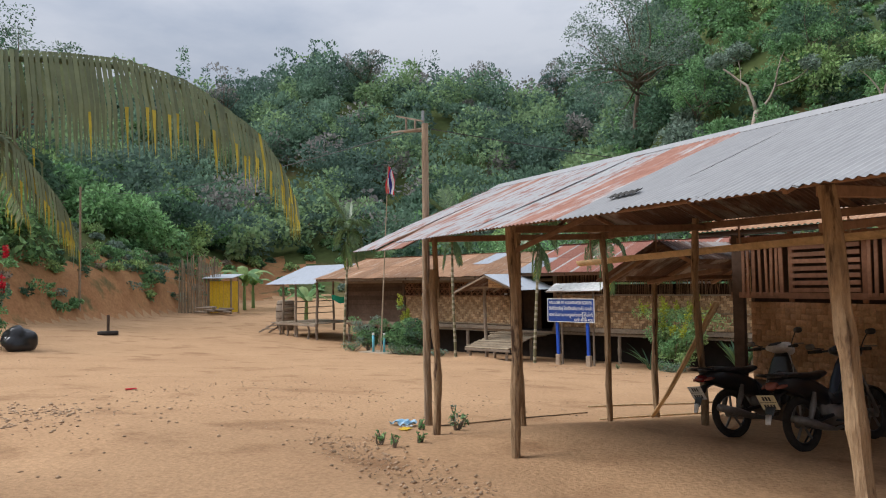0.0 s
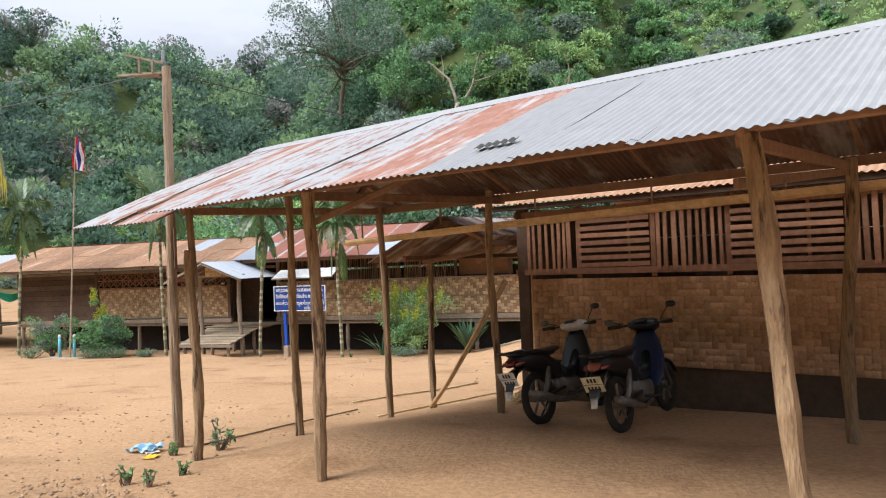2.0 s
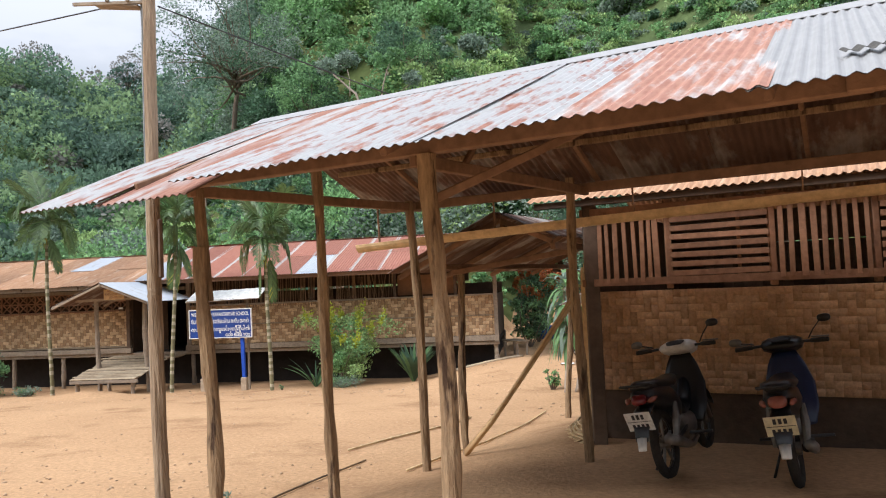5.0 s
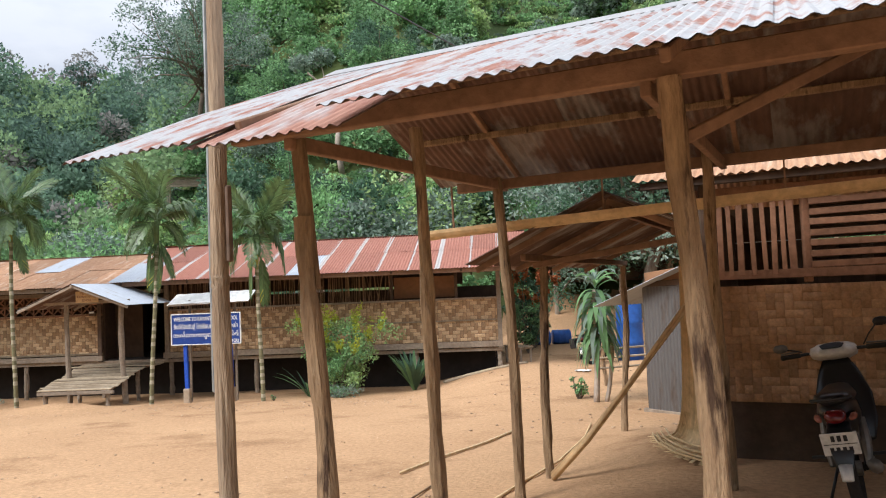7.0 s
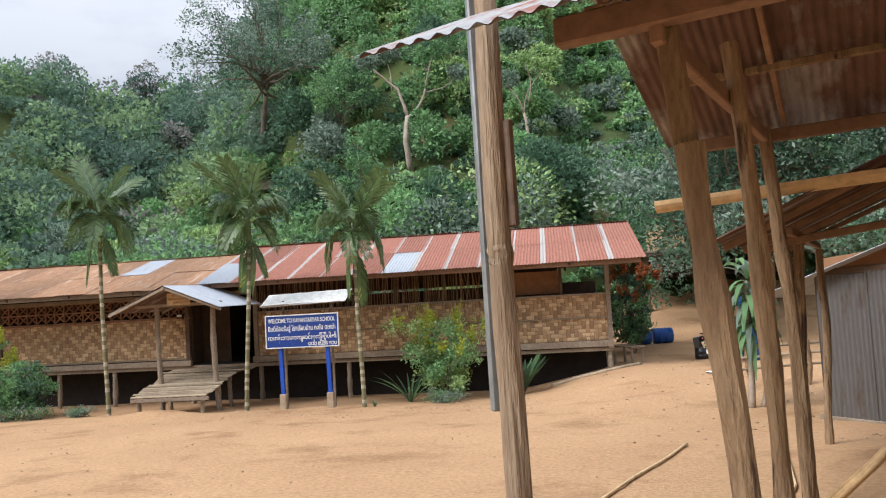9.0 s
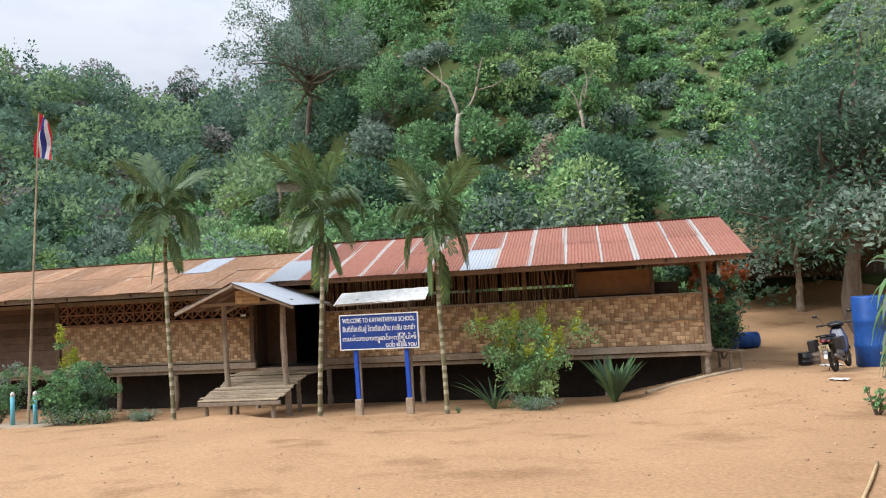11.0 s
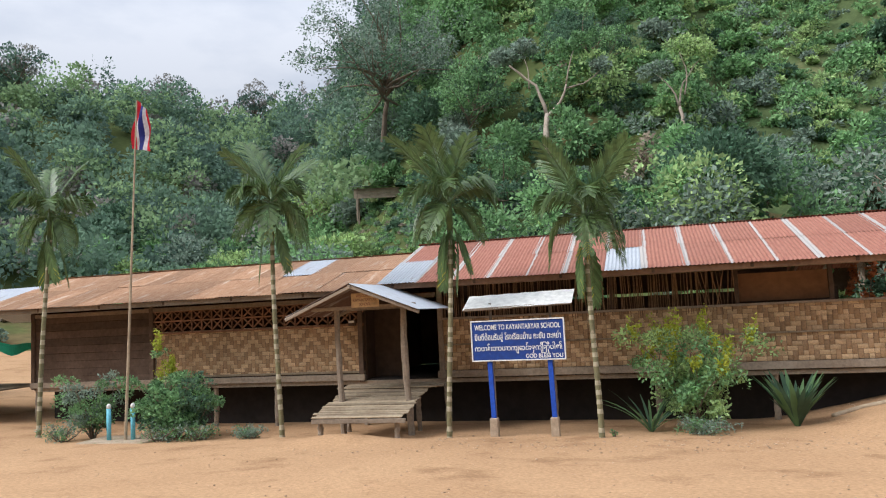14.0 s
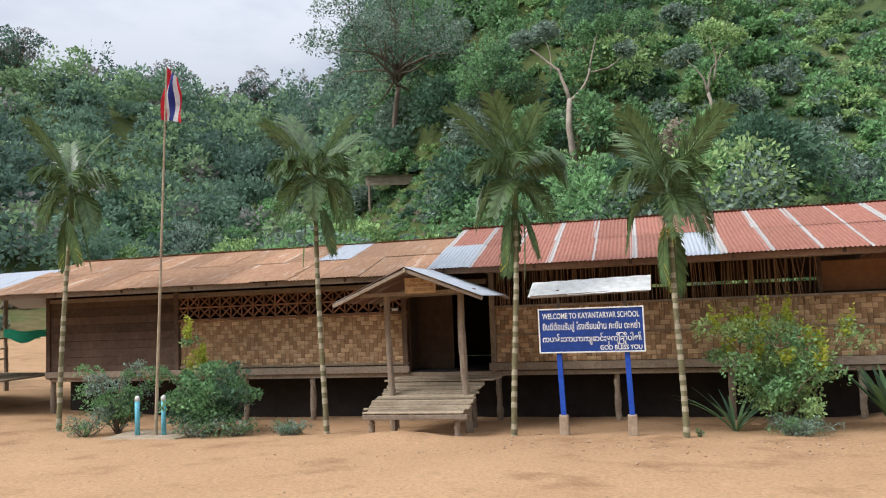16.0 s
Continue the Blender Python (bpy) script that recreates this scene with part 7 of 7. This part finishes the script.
def build_splayed_mat():
    """A stiff split-bamboo sheet, hung from the corner and splayed on the ground."""
    t = thing("split_bamboo_sheet", Q(11.8, -5.3, 0.8), "stiff split-bamboo sheet hung at the corner and splayed over the ground", "mat")
    inv = t.matrix_world.inverted()
    r = random.Random(6)
    n = 46
    for k in range(n):
        s = k / (n - 1)
        top = Q(11.96 + 0.20 * s, -5.75 - 0.28 * s, 2.75 - 0.35 * abs(s - 0.75) + r.uniform(-0.1, 0.1))
        mid = Q(11.94 + 0.22 * s, -5.7 - 0.30 * s, 1.7)
        low = Q(11.92 + 0.26 * s, -5.65 - 0.32 * s, 1.0)
        e0, e1, f = ((11.35, -4.3), (11.58, -5.3), s / 0.38) if s < 0.38 else ((11.58, -5.3), (11.9, -6.15), (s - 0.38) / 0.32) if s < 0.7 else ((11.9, -6.15), (12.22, -6.62), (s - 0.7) / 0.3)
        end = Q(e0[0] + (e1[0] - e0[0]) * f + r.uniform(-0.05, 0.05), e0[1] + (e1[1] - e0[1]) * f + r.uniform(-0.06, 0.06), 0)
        end.z = land(end.x, end.y) + 0.03
        ctrl = [top, top.lerp(mid, 0.5), mid, mid.lerp(low, 0.7), low, low.lerp(end, 0.15) - Vector((0, 0, 0.1)), end]
        pts = []
        for i in range(13):
            u = i / 12
            q = [c.copy() for c in ctrl]
            while len(q) > 1:
                q = [x.lerp(y, u) for x, y in zip(q, q[1:])]
            pts.append(q[0])
        bm, rows = bmesh.new(), []
        for i, p in enumerate(pts):
            u = i / 12
            d = pts[min(i + 1, 12)] - pts[max(i - 1, 0)]
            sd = Vector((0.919, -0.394, 0)) if u < 0.7 else (Vector((0.7, -0.7, 0)))
            w = (0.0062 + 0.011 * u) * r.uniform(0.85, 1.15)
            rows.append([bm.verts.new(p - sd * w), bm.verts.new(p + sd * w)])
        for x, y in zip(rows, rows[1:]):
            bm.faces.new((x[0], x[1], y[1], y[0]))
        o = part("strip", bm, BAMBOO_PALE, t); o.matrix_parent_inverse = inv
        o.modifiers.new("thickness", "SOLIDIFY").thickness = 0.005
    for j, u in enumerate((0.72, 0.8, 0.88, 0.96)):
        bm = bmesh.new()
        g = 1 - u
        pts = [Q(a + (12.05 - a) * g * 1.3, b + (-5.8 - b) * g * 1.3, 0) for a, b in ((11.35, -4.3), (11.46, -4.8), (11.58, -5.3), (11.74, -5.75), (11.9, -6.15), (12.06, -6.4), (12.22, -6.62))]
        for p in pts:
            p.z = land(p.x, p.y) + 0.05 + 0.25 * g * g * 4
        tube(bm, pts, 0.01, 5)
        o = part("cross_strip", bm, BAMBOO_PALE, t); o.matrix_parent_inverse = inv


build_splayed_mat()


def ground_pole(name, pts, r0, r1, mat, label, cat, lift=0.03, bend=0.0, seed=0):
    rows = []
    for i, (x, y) in enumerate(pts):
        rows.append(Vector((x, y, land(x, y) + lift)))
    fine = []
    for a, b in zip(rows, rows[1:]):
        for s in range(5):
            p = a.lerp(b, s / 5)
            p.z = land(p.x, p.y) + lift
            fine.append(p)
    fine.append(rows[-1])
    bm = bmesh.new()
    tube(bm, fine, [r0 + (r1 - r0) * i / len(fine) for i in range(len(fine))], 7, 0.05, seed)
    return tagged(part(name, bm, mat, None, "", True), label, cat)


ground_pole("bamboo_pole", [(5.62, -12.85), (5.9, -11.9), (6.1, -11.0), (6.35, -10.2)], 0.010, 0.009, HOSE, "long thin hose lying across the yard", "hose", 0.015, 0, 1)
ground_pole("bamboo_pole", [(7.25, -6.75), (6.4, -8.6), (6.0, -9.5)], 0.016, 0.013, BAMBOO_PALE, "yellow bamboo pole lying on the yard", "pole", 0.02, 0, 2)
ground_pole("bamboo_pole", [(6.9, -10.9), (7.6, -9.3), (8.15, -7.4), (8.4, -6.2)], 0.013, 0.011, BAMBOO_PALE, "thin bamboo edging pole beside the raised floor", "pole", 0.02, 0, 3)
for k in range(5):
    bm = bmesh.new()
    p, q = Vector(on(7.43 + 0.018 * (k % 2), -10.36 + 0.012 * k, 0.02 + 0.02 * (k // 2))), Q(12.24 + 0.016 * (k % 2), -6.78 + 0.012 * k, 2.36 - 0.02 * (k // 2))
    m = p.lerp(q, 0.5) - Vector((0, 0, 0.04))
    tube(bm, [p, p.lerp(m, 0.5) - Vector((0, 0, 0.03)), m, m.lerp(q, 0.5), q], 0.018, 7, 0.06, k)
    tagged(part("leaning_bamboo", bm, BAMBOO_PALE if k % 2 else BAMBOO, None, "", True), "split bamboo pole leaning against the house corner", "pole", "leaning bamboo")


# low log edge along the school's far corner, drums and clutter on the path
ground_pole("edge_log", [(5.95, 1.6), (6.5, 1.85), (7.0, 1.75), (7.55, 1.9), (8.1, 2.3)], 0.05, 0.04, BAMBOO_OLD, "crooked pale log edging the bank below the school", "log", 0.02, 0, 4)


def drum(name, at, label, turn, mat, R=0.28, H=0.85):
    t = thing(name, at, label, "drum")
    t.matrix_world = pose(*at, *turn)
    bm = bmesh.new()
    tube(bm, [(0, 0, z) for z in (0, 0.02, 0.27 * H, 0.30 * H, 0.33 * H, 0.62 * H, 0.65 * H, 0.68 * H, 0.97 * H, H)], [R * k for k in (0.94, 1, 0.99, 1.05, 0.99, 0.99, 1.05, 0.99, 1, 0.93)], 24)
    part("shell", bm, mat, t, "", True)
    bm = bmesh.new(); tube(bm, [(0.1, 0, H), (0.1, 0, H + 0.02)], 0.04, 12); part("bung", bm, mat, t)
    return t


drum("plastic_drum", on(8.7, 8.1, 0.25), "blue plastic drum lying on its side", (0, 90, 4), PLASTICBLUE, 0.24, 0.6)
drum("plastic_drum", on(9.4, 8.3, 0.25), "blue plastic drum lying on its side", (0, 90, 8), PLASTICBLUE, 0.24, 0.6)
drum("water_tank", on(10.75, 2.2), "tall blue plastic water drum on the path", (0, 0, 0), PLASTICBLUE, 0.33, 1.5)
drum("black_bucket", on(9.75, 3.4), "black plastic bucket with a grey tub beside it", (0, 0, 0), GLOSSBLACK, 0.15, 0.28)
drum("grey_tub", on(9.98, 3.55), "dull grey plastic tub on the path", (0, 0, 0), GREYWOOD, 0.15, 0.3)


def bench(at, rz, w, label):
    t = thing("bamboo_bench", at, label, "bench", rz=rz)
    for k in range(7):
        bm = bmesh.new(); tube(bm, [(-w / 2, -0.2 + 0.06 * k, 0.42), (w / 2, -0.2 + 0.06 * k, 0.42)], 0.02, 7); part("slat", bm, BAMBOO_OLD, t)
    for x in (-w / 2 + 0.1, w / 2 - 0.1):
        for y in (-0.17, 0.14):
            bm = bmesh.new(); tube(bm, [(x, y, -0.05), (x, y, 0.41)], 0.035, 8); part("leg", bm, GREYWOOD, t)
        bm = bmesh.new(); tube(bm, [(x, -0.22, 0.385), (x, 0.2, 0.385)], 0.025, 7); part("crossbar", bm, BAMBOO_OLD, t)


bench(on(7.95, 3.2), -60, 0.9, "small rough bamboo bench at the school end")


def build_rail():
    t = thing("bamboo_rail", on(9.9, -1.8), "rough bamboo rail fence behind the corn plant", "fence")
    inv = t.matrix_world.inverted()
    for x, y in ((9.35, -2.1), (10.4, -1.9), (11.6, -1.7)):
        bm = bmesh.new(); log(bm, on(x, y, -0.1), on(x, y, 0.95), 0.045, 0.04, int(x * 7)); o = part("post", bm, LOG, t); o.matrix_parent_inverse = inv
    for z in (0.35, 0.55, 0.72):
        bm = bmesh.new(); tube(bm, [on(9.2, -2.12, z), on(10.4, -1.9, z + 0.02), on(11.8, -1.68, z)], 0.022, 7); o = part("rail", bm, BAMBOO_OLD, t); o.matrix_parent_inverse = inv


build_rail()


def build_far_house():
    t = thing("raised_house", (13.5, 15.5, 1.5), "old house on posts with a brown thatched roof", "house")
    inv = t.matrix_world.inverted()
    def add(name, bm, mat, lab=""):
        o = part(name, bm, mat, t, lab); o.matrix_parent_inverse = inv; return o
    z = 3.35
    for x in (10.2, 12.85, 14.9, 17.0):
        for y in (13.6, 17.5):
            bm = bmesh.new(); log(bm, on(x, y, -0.2), (x, y, z), 0.12, 0.11, int(x * 3 + y)); add("post", bm, GREYWOOD)
    bm = bmesh.new(); box(bm, (13.6, 15.6, z), (7.8, 4.8, 0.12)); add("floor", bm, DARKWOOD)
    bm = bmesh.new(); box(bm, (13.6, 17.4, 2.2), (7.6, 0.06, 2.2)); add("ground_screen", bm, DARKWOOD)
    bm = bmesh.new(); box(bm, (13.8, 13.75, z + 0.6), (7.0, 0.06, 1.15)); add("wall", bm, WEAVE_A)
    bm = bmesh.new(); box(bm, (13.0, 13.70, z + 0.7), (0.8, 0.05, 0.7)); add("shutter", bm, GREYWOOD)
    for s in (-1, 1):
        for k in range(8):
            bm = bmesh.new()
            f0, f1 = k / 8, (k + 1.35) / 8
            y0, y1 = 15.6 + s * 3.1 * (1 - f0), 15.6 + s * 3.1 * (1 - min(1, f1))
            p = (14.9, (y0 + y1) / 2, z + 0.75 + 2.0 * (f0 + min(1, f1)) / 2 + 0.03)
            box(bm, p, (7.0, abs(y1 - y0) + 0.15, 0.06), Matrix.Rotation(-s * math.atan2(2.0, 3.1), 3, "X"), 0.01)
            add("thatch_course", bm, THATCH)
    bm = bmesh.new(); beam(bm, (9.6, 13.4, z + 0.05), (17.6, 13.4, z + 0.05), 0.1, 0.14); add("edge_beam", bm, GREYWOOD)


build_far_house()


# ---- far side of the yard ----
def build_side_hut():
    t = thing("open_hut", on(-15.5, 4.6), "open tin-roofed hut with a slatted deck", "hut")
    inv = t.matrix_world.inverted()
    def add(name, bm, mat, lab="", m=None):
        o = part(name, bm, mat, t, lab); o.matrix_parent_inverse = inv
        if m is not None: o.matrix_basis = m
        return o
    for x, y in ((-16.7, 2.9), (-15.2, 2.4), (-13.4, 2.1), (-16.7, 6.2), (-13.4, 5.6)):
        bm = bmesh.new(); log(bm, on(x, y, -0.1), (x, y, 2.75 if y < 4 else 2.9), 0.065, 0.055, int(x * 9 + y)); add("post", bm, GREYWOOD)
    ex = Vector((1, -0.12, 0)).normalized()
    for s, ey in ((0, Vector((0.1, 0.95, 0.36)).normalized()), (1, Vector((-0.1, -0.95, 0.36)).normalized())):
        for k in range(5):
            bm = bmesh.new(); wavy(bm, 0, 0.84, 0, 2.6, 0.1, 0.01, 1, 4)
            e = ex * (1 if s == 0 else -1)
            base = Vector((-17.3, 2.3, 2.62)) + ex * 0.8 * (k + s) + (Vector((0.2, 4.95, 0)) if s else Vector((0, 0, 0)))
            add("roof_sheet", bm, BARETIN, "", Matrix.Translation(base) @ Matrix((e, ey, e.cross(ey))).transposed().to_4x4())
    for k in range(20):
        bm = bmesh.new(); box(bm, (-16.6 + 0.17 * k, 3.9 - 0.03 * k, 0.82), (0.15, 2.6, 0.03), None, 0.004); add("deck_slat", bm, BAMBOO_OLD)
    bm = bmesh.new(); beam(bm, (-16.8, 2.45, 0.76), (-13.2, 1.85, 0.76), 0.07, 0.1); add("deck_beam", bm, GREYWOOD)
    for x, y in ((-16.5, 2.5), (-15.9, 2.45), (-15.0, 2.3), (-14.0, 2.1)):
        bm = bmesh.new(); log(bm, on(x, y, -0.1), (x, y, 0.75), 0.05, 0.05, int(x * 5)); add("leg", bm, GREYWOOD)
    for k in range(3):
        bm = bmesh.new(); tube(bm, [(-16.7, 2.9, 1.15 + 0.3 * k), (-16.7, 6.2, 1.15 + 0.3 * k)], 0.025, 6); add("rail", bm, BAMBOO_OLD)
    bm, rows = bmesh.new(), []
    for i in range(13):
        u = i / 12
        rows.append([bm.verts.new((-16.5 + 3.0 * u, 5.9 - 0.5 * u, 2.02 - 0.12 * math.sin(math.pi * u * 2) ** 2 - 0.13 * j + 0.05 * math.sin(9 * u + j))) for j in range(3)])
    for a, b in zip(rows, rows[1:]):
        for j in range(2):
            bm.faces.new((a[j], a[j + 1], b[j + 1], b[j]))
    tagged(part("shade_net", bm, GREENNET), "sagging green netting hung across the hut", "net")
    # ladder-like steps and the water barrel
    st = thing("wooden_steps", on(-17.4, 3.0), "short rough wooden steps at the deck", "steps")
    si = st.matrix_world.inverted()
    for s in (-0.3, 0.3):
        bm = bmesh.new(); beam(bm, on(-17.7, 2.5 + s, 0.0), (-16.7, 2.8 + s, 0.8), 0.05, 0.08); o = part("stringer", bm, GREYWOOD, st); o.matrix_parent_inverse = si
    for k in range(3):
        bm = bmesh.new(); box(bm, (-17.45 + 0.25 * k, 2.6 + 0.07 * k, 0.45 + 0.16 * k), (0.2, 0.7, 0.03), None, 0.004); o = part("tread", bm, GREYWOOD, st); o.matrix_parent_inverse = si
    b = on(-18.3, 4.35)
    ba = thing("water_barrel", b, "tall ribbed brown water barrel beside the hut", "barrel")
    bm = bmesh.new(); tube(bm, [(0, 0, z) for z in (0, 0.05, 0.4, 0.75, 1.1, 1.45, 1.5)], [0.38, 0.42, 0.48, 0.5, 0.48, 0.42, 0.40], 22); part("barrel_wall", bm, GREYWOOD, ba, "", True)
    for z, rr in ((0.25, 0.46), (0.6, 0.50), (0.95, 0.50), (1.3, 0.455)):
        bm = bmesh.new(); tube(bm, [(0, 0, z), (0, 0, z + 0.04)], rr, 22); part("hoop", bm, DARKWOOD, ba, "", True)


build_side_hut()


def build_booth():
    t = thing("yellow_booth", on(-28.9, 8.0), "small yellow-walled booth under a tin sheet", "booth")
    b = Vector(on(-28.9, 8.0))
    inv = t.matrix_world.inverted()
    rot = Matrix.Rotation(radians(35), 3, "Z")
    def add(name, bm, mat):
        o = part(name, bm, mat, t); o.matrix_parent_inverse = inv
    for k in range(6):
        bm = bmesh.new(); box(bm, b + rot @ Vector((-0.6 + 0.24 * k, -0.6, 1.05)), (0.22, 0.04, 2.0), rot, 0.006); add("wall_board", bm, YELLOW)
        bm = bmesh.new(); box(bm, b + rot @ Vector((0.72, -0.5 + 0.22 * k, 1.05)), (0.04, 0.2, 2.0), rot, 0.006); add("wall_board", bm, YELLOW)
    for x, y in ((-0.7, -0.65), (0.75, -0.65), (0.75, 0.7), (-0.7, 0.7)):
        bm = bmesh.new(); beam(bm, b + rot @ Vector((x, y, -0.1)), b + rot @ Vector((x, y, 2.3)), 0.08, 0.08); add("post", bm, GREYWOOD)
    bm = bmesh.new(); box(bm, b + rot @ Vector((0, 0, 2.36)), (2.0, 2.1, 0.05), rot @ Matrix.Rotation(0.12, 3, "X"), 0.01); add("roof", bm, BARETIN)
    for k in range(10):
        r = random.Random(k)
        bm = bmesh.new(); p = b + Vector((r.uniform(0.2, 1.9), r.uniform(-2.2, -0.6), 0.15 + 0.09 * (k % 4)))
        a = r.uniform(-0.5, 0.5)
        tube(bm, [p - Vector((math.cos(a), math.sin(a), 0)) * 0.7, p + Vector((math.cos(a), math.sin(a), 0)) * 0.7], r.uniform(0.05, 0.09), 7)
        tagged(part("firewood", bm, GREYWOOD), "grey split log in a loose pile by the booth", "log", "firewood pile")
    f = thing("bamboo_fence", on(-30.2, 6.2), "tall fence of thin upright bamboo poles", "fence")
    fi = f.matrix_world.inverted()
    r = random.Random(8)
    for k in range(30):
        u = k / 29
        x, y = -30.3 + 1.5 * u, 5.7 + 2.0 * u
        g = Vector(on(x, y, -0.1))
        bm = bmesh.new(); tube(bm, [g, g + Vector((r.uniform(-0.12, 0.12), r.uniform(-0.1, 0.1), r.uniform(2.9, 4.0)))], 0.035, 5); o = part("pole", bm, BAMBOO_OLD, f); o.matrix_parent_inverse = fi
    for z in (0.6, 1.5, 2.3):
        bm = bmesh.new(); tube(bm, [on(-31, 5.3, z), on(-29.3, 7.5, z)], 0.022, 5); o = part("rail", bm, BAMBOO_OLD, f); o.matrix_parent_inverse = fi


build_booth()


def build_yard_bits():
    x, y = -16.6, -5.85
    t = thing("goal_stake", on(x, y), "short wooden stake set in an old tyre", "stake")
    bm = bmesh.new(); tube(bm, [(0, 0, 0.0), (0, 0, 0.14)], 0.38, 22); part("tyre", bm, RUBBER, t, "", True)
    bm = bmesh.new(); tube(bm, [(0, 0, 0.05), (0.02, 0, 0.78)], 0.055, 9); part("stake", bm, DARKWOOD, t)
    # flowering shrub and a black bag at the yard's edge
    shrub("red_flower_shrub", on(-12.9, -11.6), 1.0, 2.6, 3600, 0.12, [G[0], G[1], G[4]], 141, "tall green shrub dotted with red flowers", 7, 0.5, RED)
    strap_plant("pot_plant", on(-12.0, -11.9), 16, 0.9, 0.06, "grassy plant at the yard's edge", [G[0], G[2]], 142, 0.8, 0.4)
    bm = bmesh.new()
    bmesh.ops.create_icosphere(bm, subdivisions=3, radius=0.42)
    for v in bm.verts:
        v.co *= 1 + 0.45 * noise.noise(v.co * 3.3) + 0.12 * noise.noise(v.co * 11)
        v.co.x *= 0.75
        v.co.z = max(v.co.z * 1.0, -0.3)
    o = part("refuse_bag", bm, GLOSSBLACK, None, "", True); o.matrix_world = Matrix.Translation(on(-11.3, -11.2, 0.3)); tagged(o, "crumpled black refuse bag on the ground", "bag")
    for k, (bx, by, mat, s, lab) in enumerate(((5.25, -13.13, BAGBLUE, 0.11, "crumpled pale blue plastic bag"), (5.38, -13.2, WHITE, 0.05, "scrap of white plastic"), (5.52, -13.4, YELLOW, 0.06, "scrap of yellow plastic wrapper"), (9.15, -0.4, WHITE, 0.12, "scrap of white paper"), (10.2, 3.0, WHITE, 0.16, "scrap of white sheet"), (-0.7, -13.56, RED, 0.07, "fallen red flower"))):
        bm = bmesh.new()
        bmesh.ops.create_grid(bm, x_segments=9, y_segments=9, size=s)
        for v in bm.verts:
            v.co.z = 0.35 * s * (noise.noise(v.co / s * 2.2 + Vector((k, 0, 0))) + 0.5) * (1.6 if k == 0 else 0.7)
            v.co.x *= 1.3
        o = part("litter", bm, mat, None); o.modifiers.new("thickness", "SOLIDIFY").thickness = 0.003
        o.matrix_world = Matrix.Translation(on(bx, by, 0.012)) @ pose(0, 0, 0, 0, 0, k * 50)
        tagged(o, lab + " lying on the earth", "litter")
    # loose stones, thicker in the gully beside the shed
    r = np.random.RandomState(3)
    base = np.array([[1, 0, 0], [-1, 0, 0], [0, 1, 0], [0, -1, 0], [0, 0, 1], [0, 0, -1]], float)
    tri = np.array([[0, 2, 4], [2, 1, 4], [1, 3, 4], [3, 0, 4], [2, 0, 5], [1, 2, 5], [3, 1, 5], [0, 3, 5]])
    vs, fs, count = [], [], 0
    def pebble(px, py, s):
        nonlocal count
        v = base * s * r.uniform(0.6, 1.3, (6, 1)) * np.array([1, 1, 0.6])
        a = r.uniform(0, 6.28)
        v = v @ np.array([[math.cos(a), math.sin(a), 0], [-math.sin(a), math.cos(a), 0], [0, 0, 1]])
        vs.append(v + np.array([px, py, land(px, py) + 0.15 * s])); fs.append(tri + 6 * count); count += 1
    for k in range(900):
        q = Q(10.5 + 3.2 * r.uniform(), -11.2 + r.normal(0, 0.24), 0)
        pebble(q.x, q.y, 0.006 + 0.024 * r.uniform() ** 4)
    for k in range(900):
        pebble(r.uniform(-1, 6.5), r.uniform(-14.5, -10), 0.008 + 0.02 * r.uniform() ** 3)
    for k in range(700):
        pebble(r.uniform(-4, 6), r.normal(-1.2, 0.6), 0.008 + 0.025 * r.uniform() ** 3)
    for k in range(500):
        pebble(r.uniform(6.5, 11), r.uniform(-7, 6), 0.01 + 0.03 * r.uniform() ** 3)
    for k in range(2600):
        px, py = r.uniform(-9, 6.5), r.uniform(-15, 1)
        pebble(px, py, 0.006 + 0.016 * r.uniform() ** 4)
    for k in range(700):
        pebble(r.normal(1.3, 0.6), r.normal(-16.4, 0.9), 0.010 + 0.035 * r.uniform() ** 3)
    for k in range(200):
        pebble(r.uniform(0, 5), r.uniform(-19, -15), 0.008 + 0.03 * r.uniform() ** 3)
    o = from_arrays("pebbles", np.concatenate(vs), np.concatenate(fs), [STONE])
    tagged(o, "loose brown pebbles scattered over the earth", "pebbles", kind="stuff")


build_yard_bits()
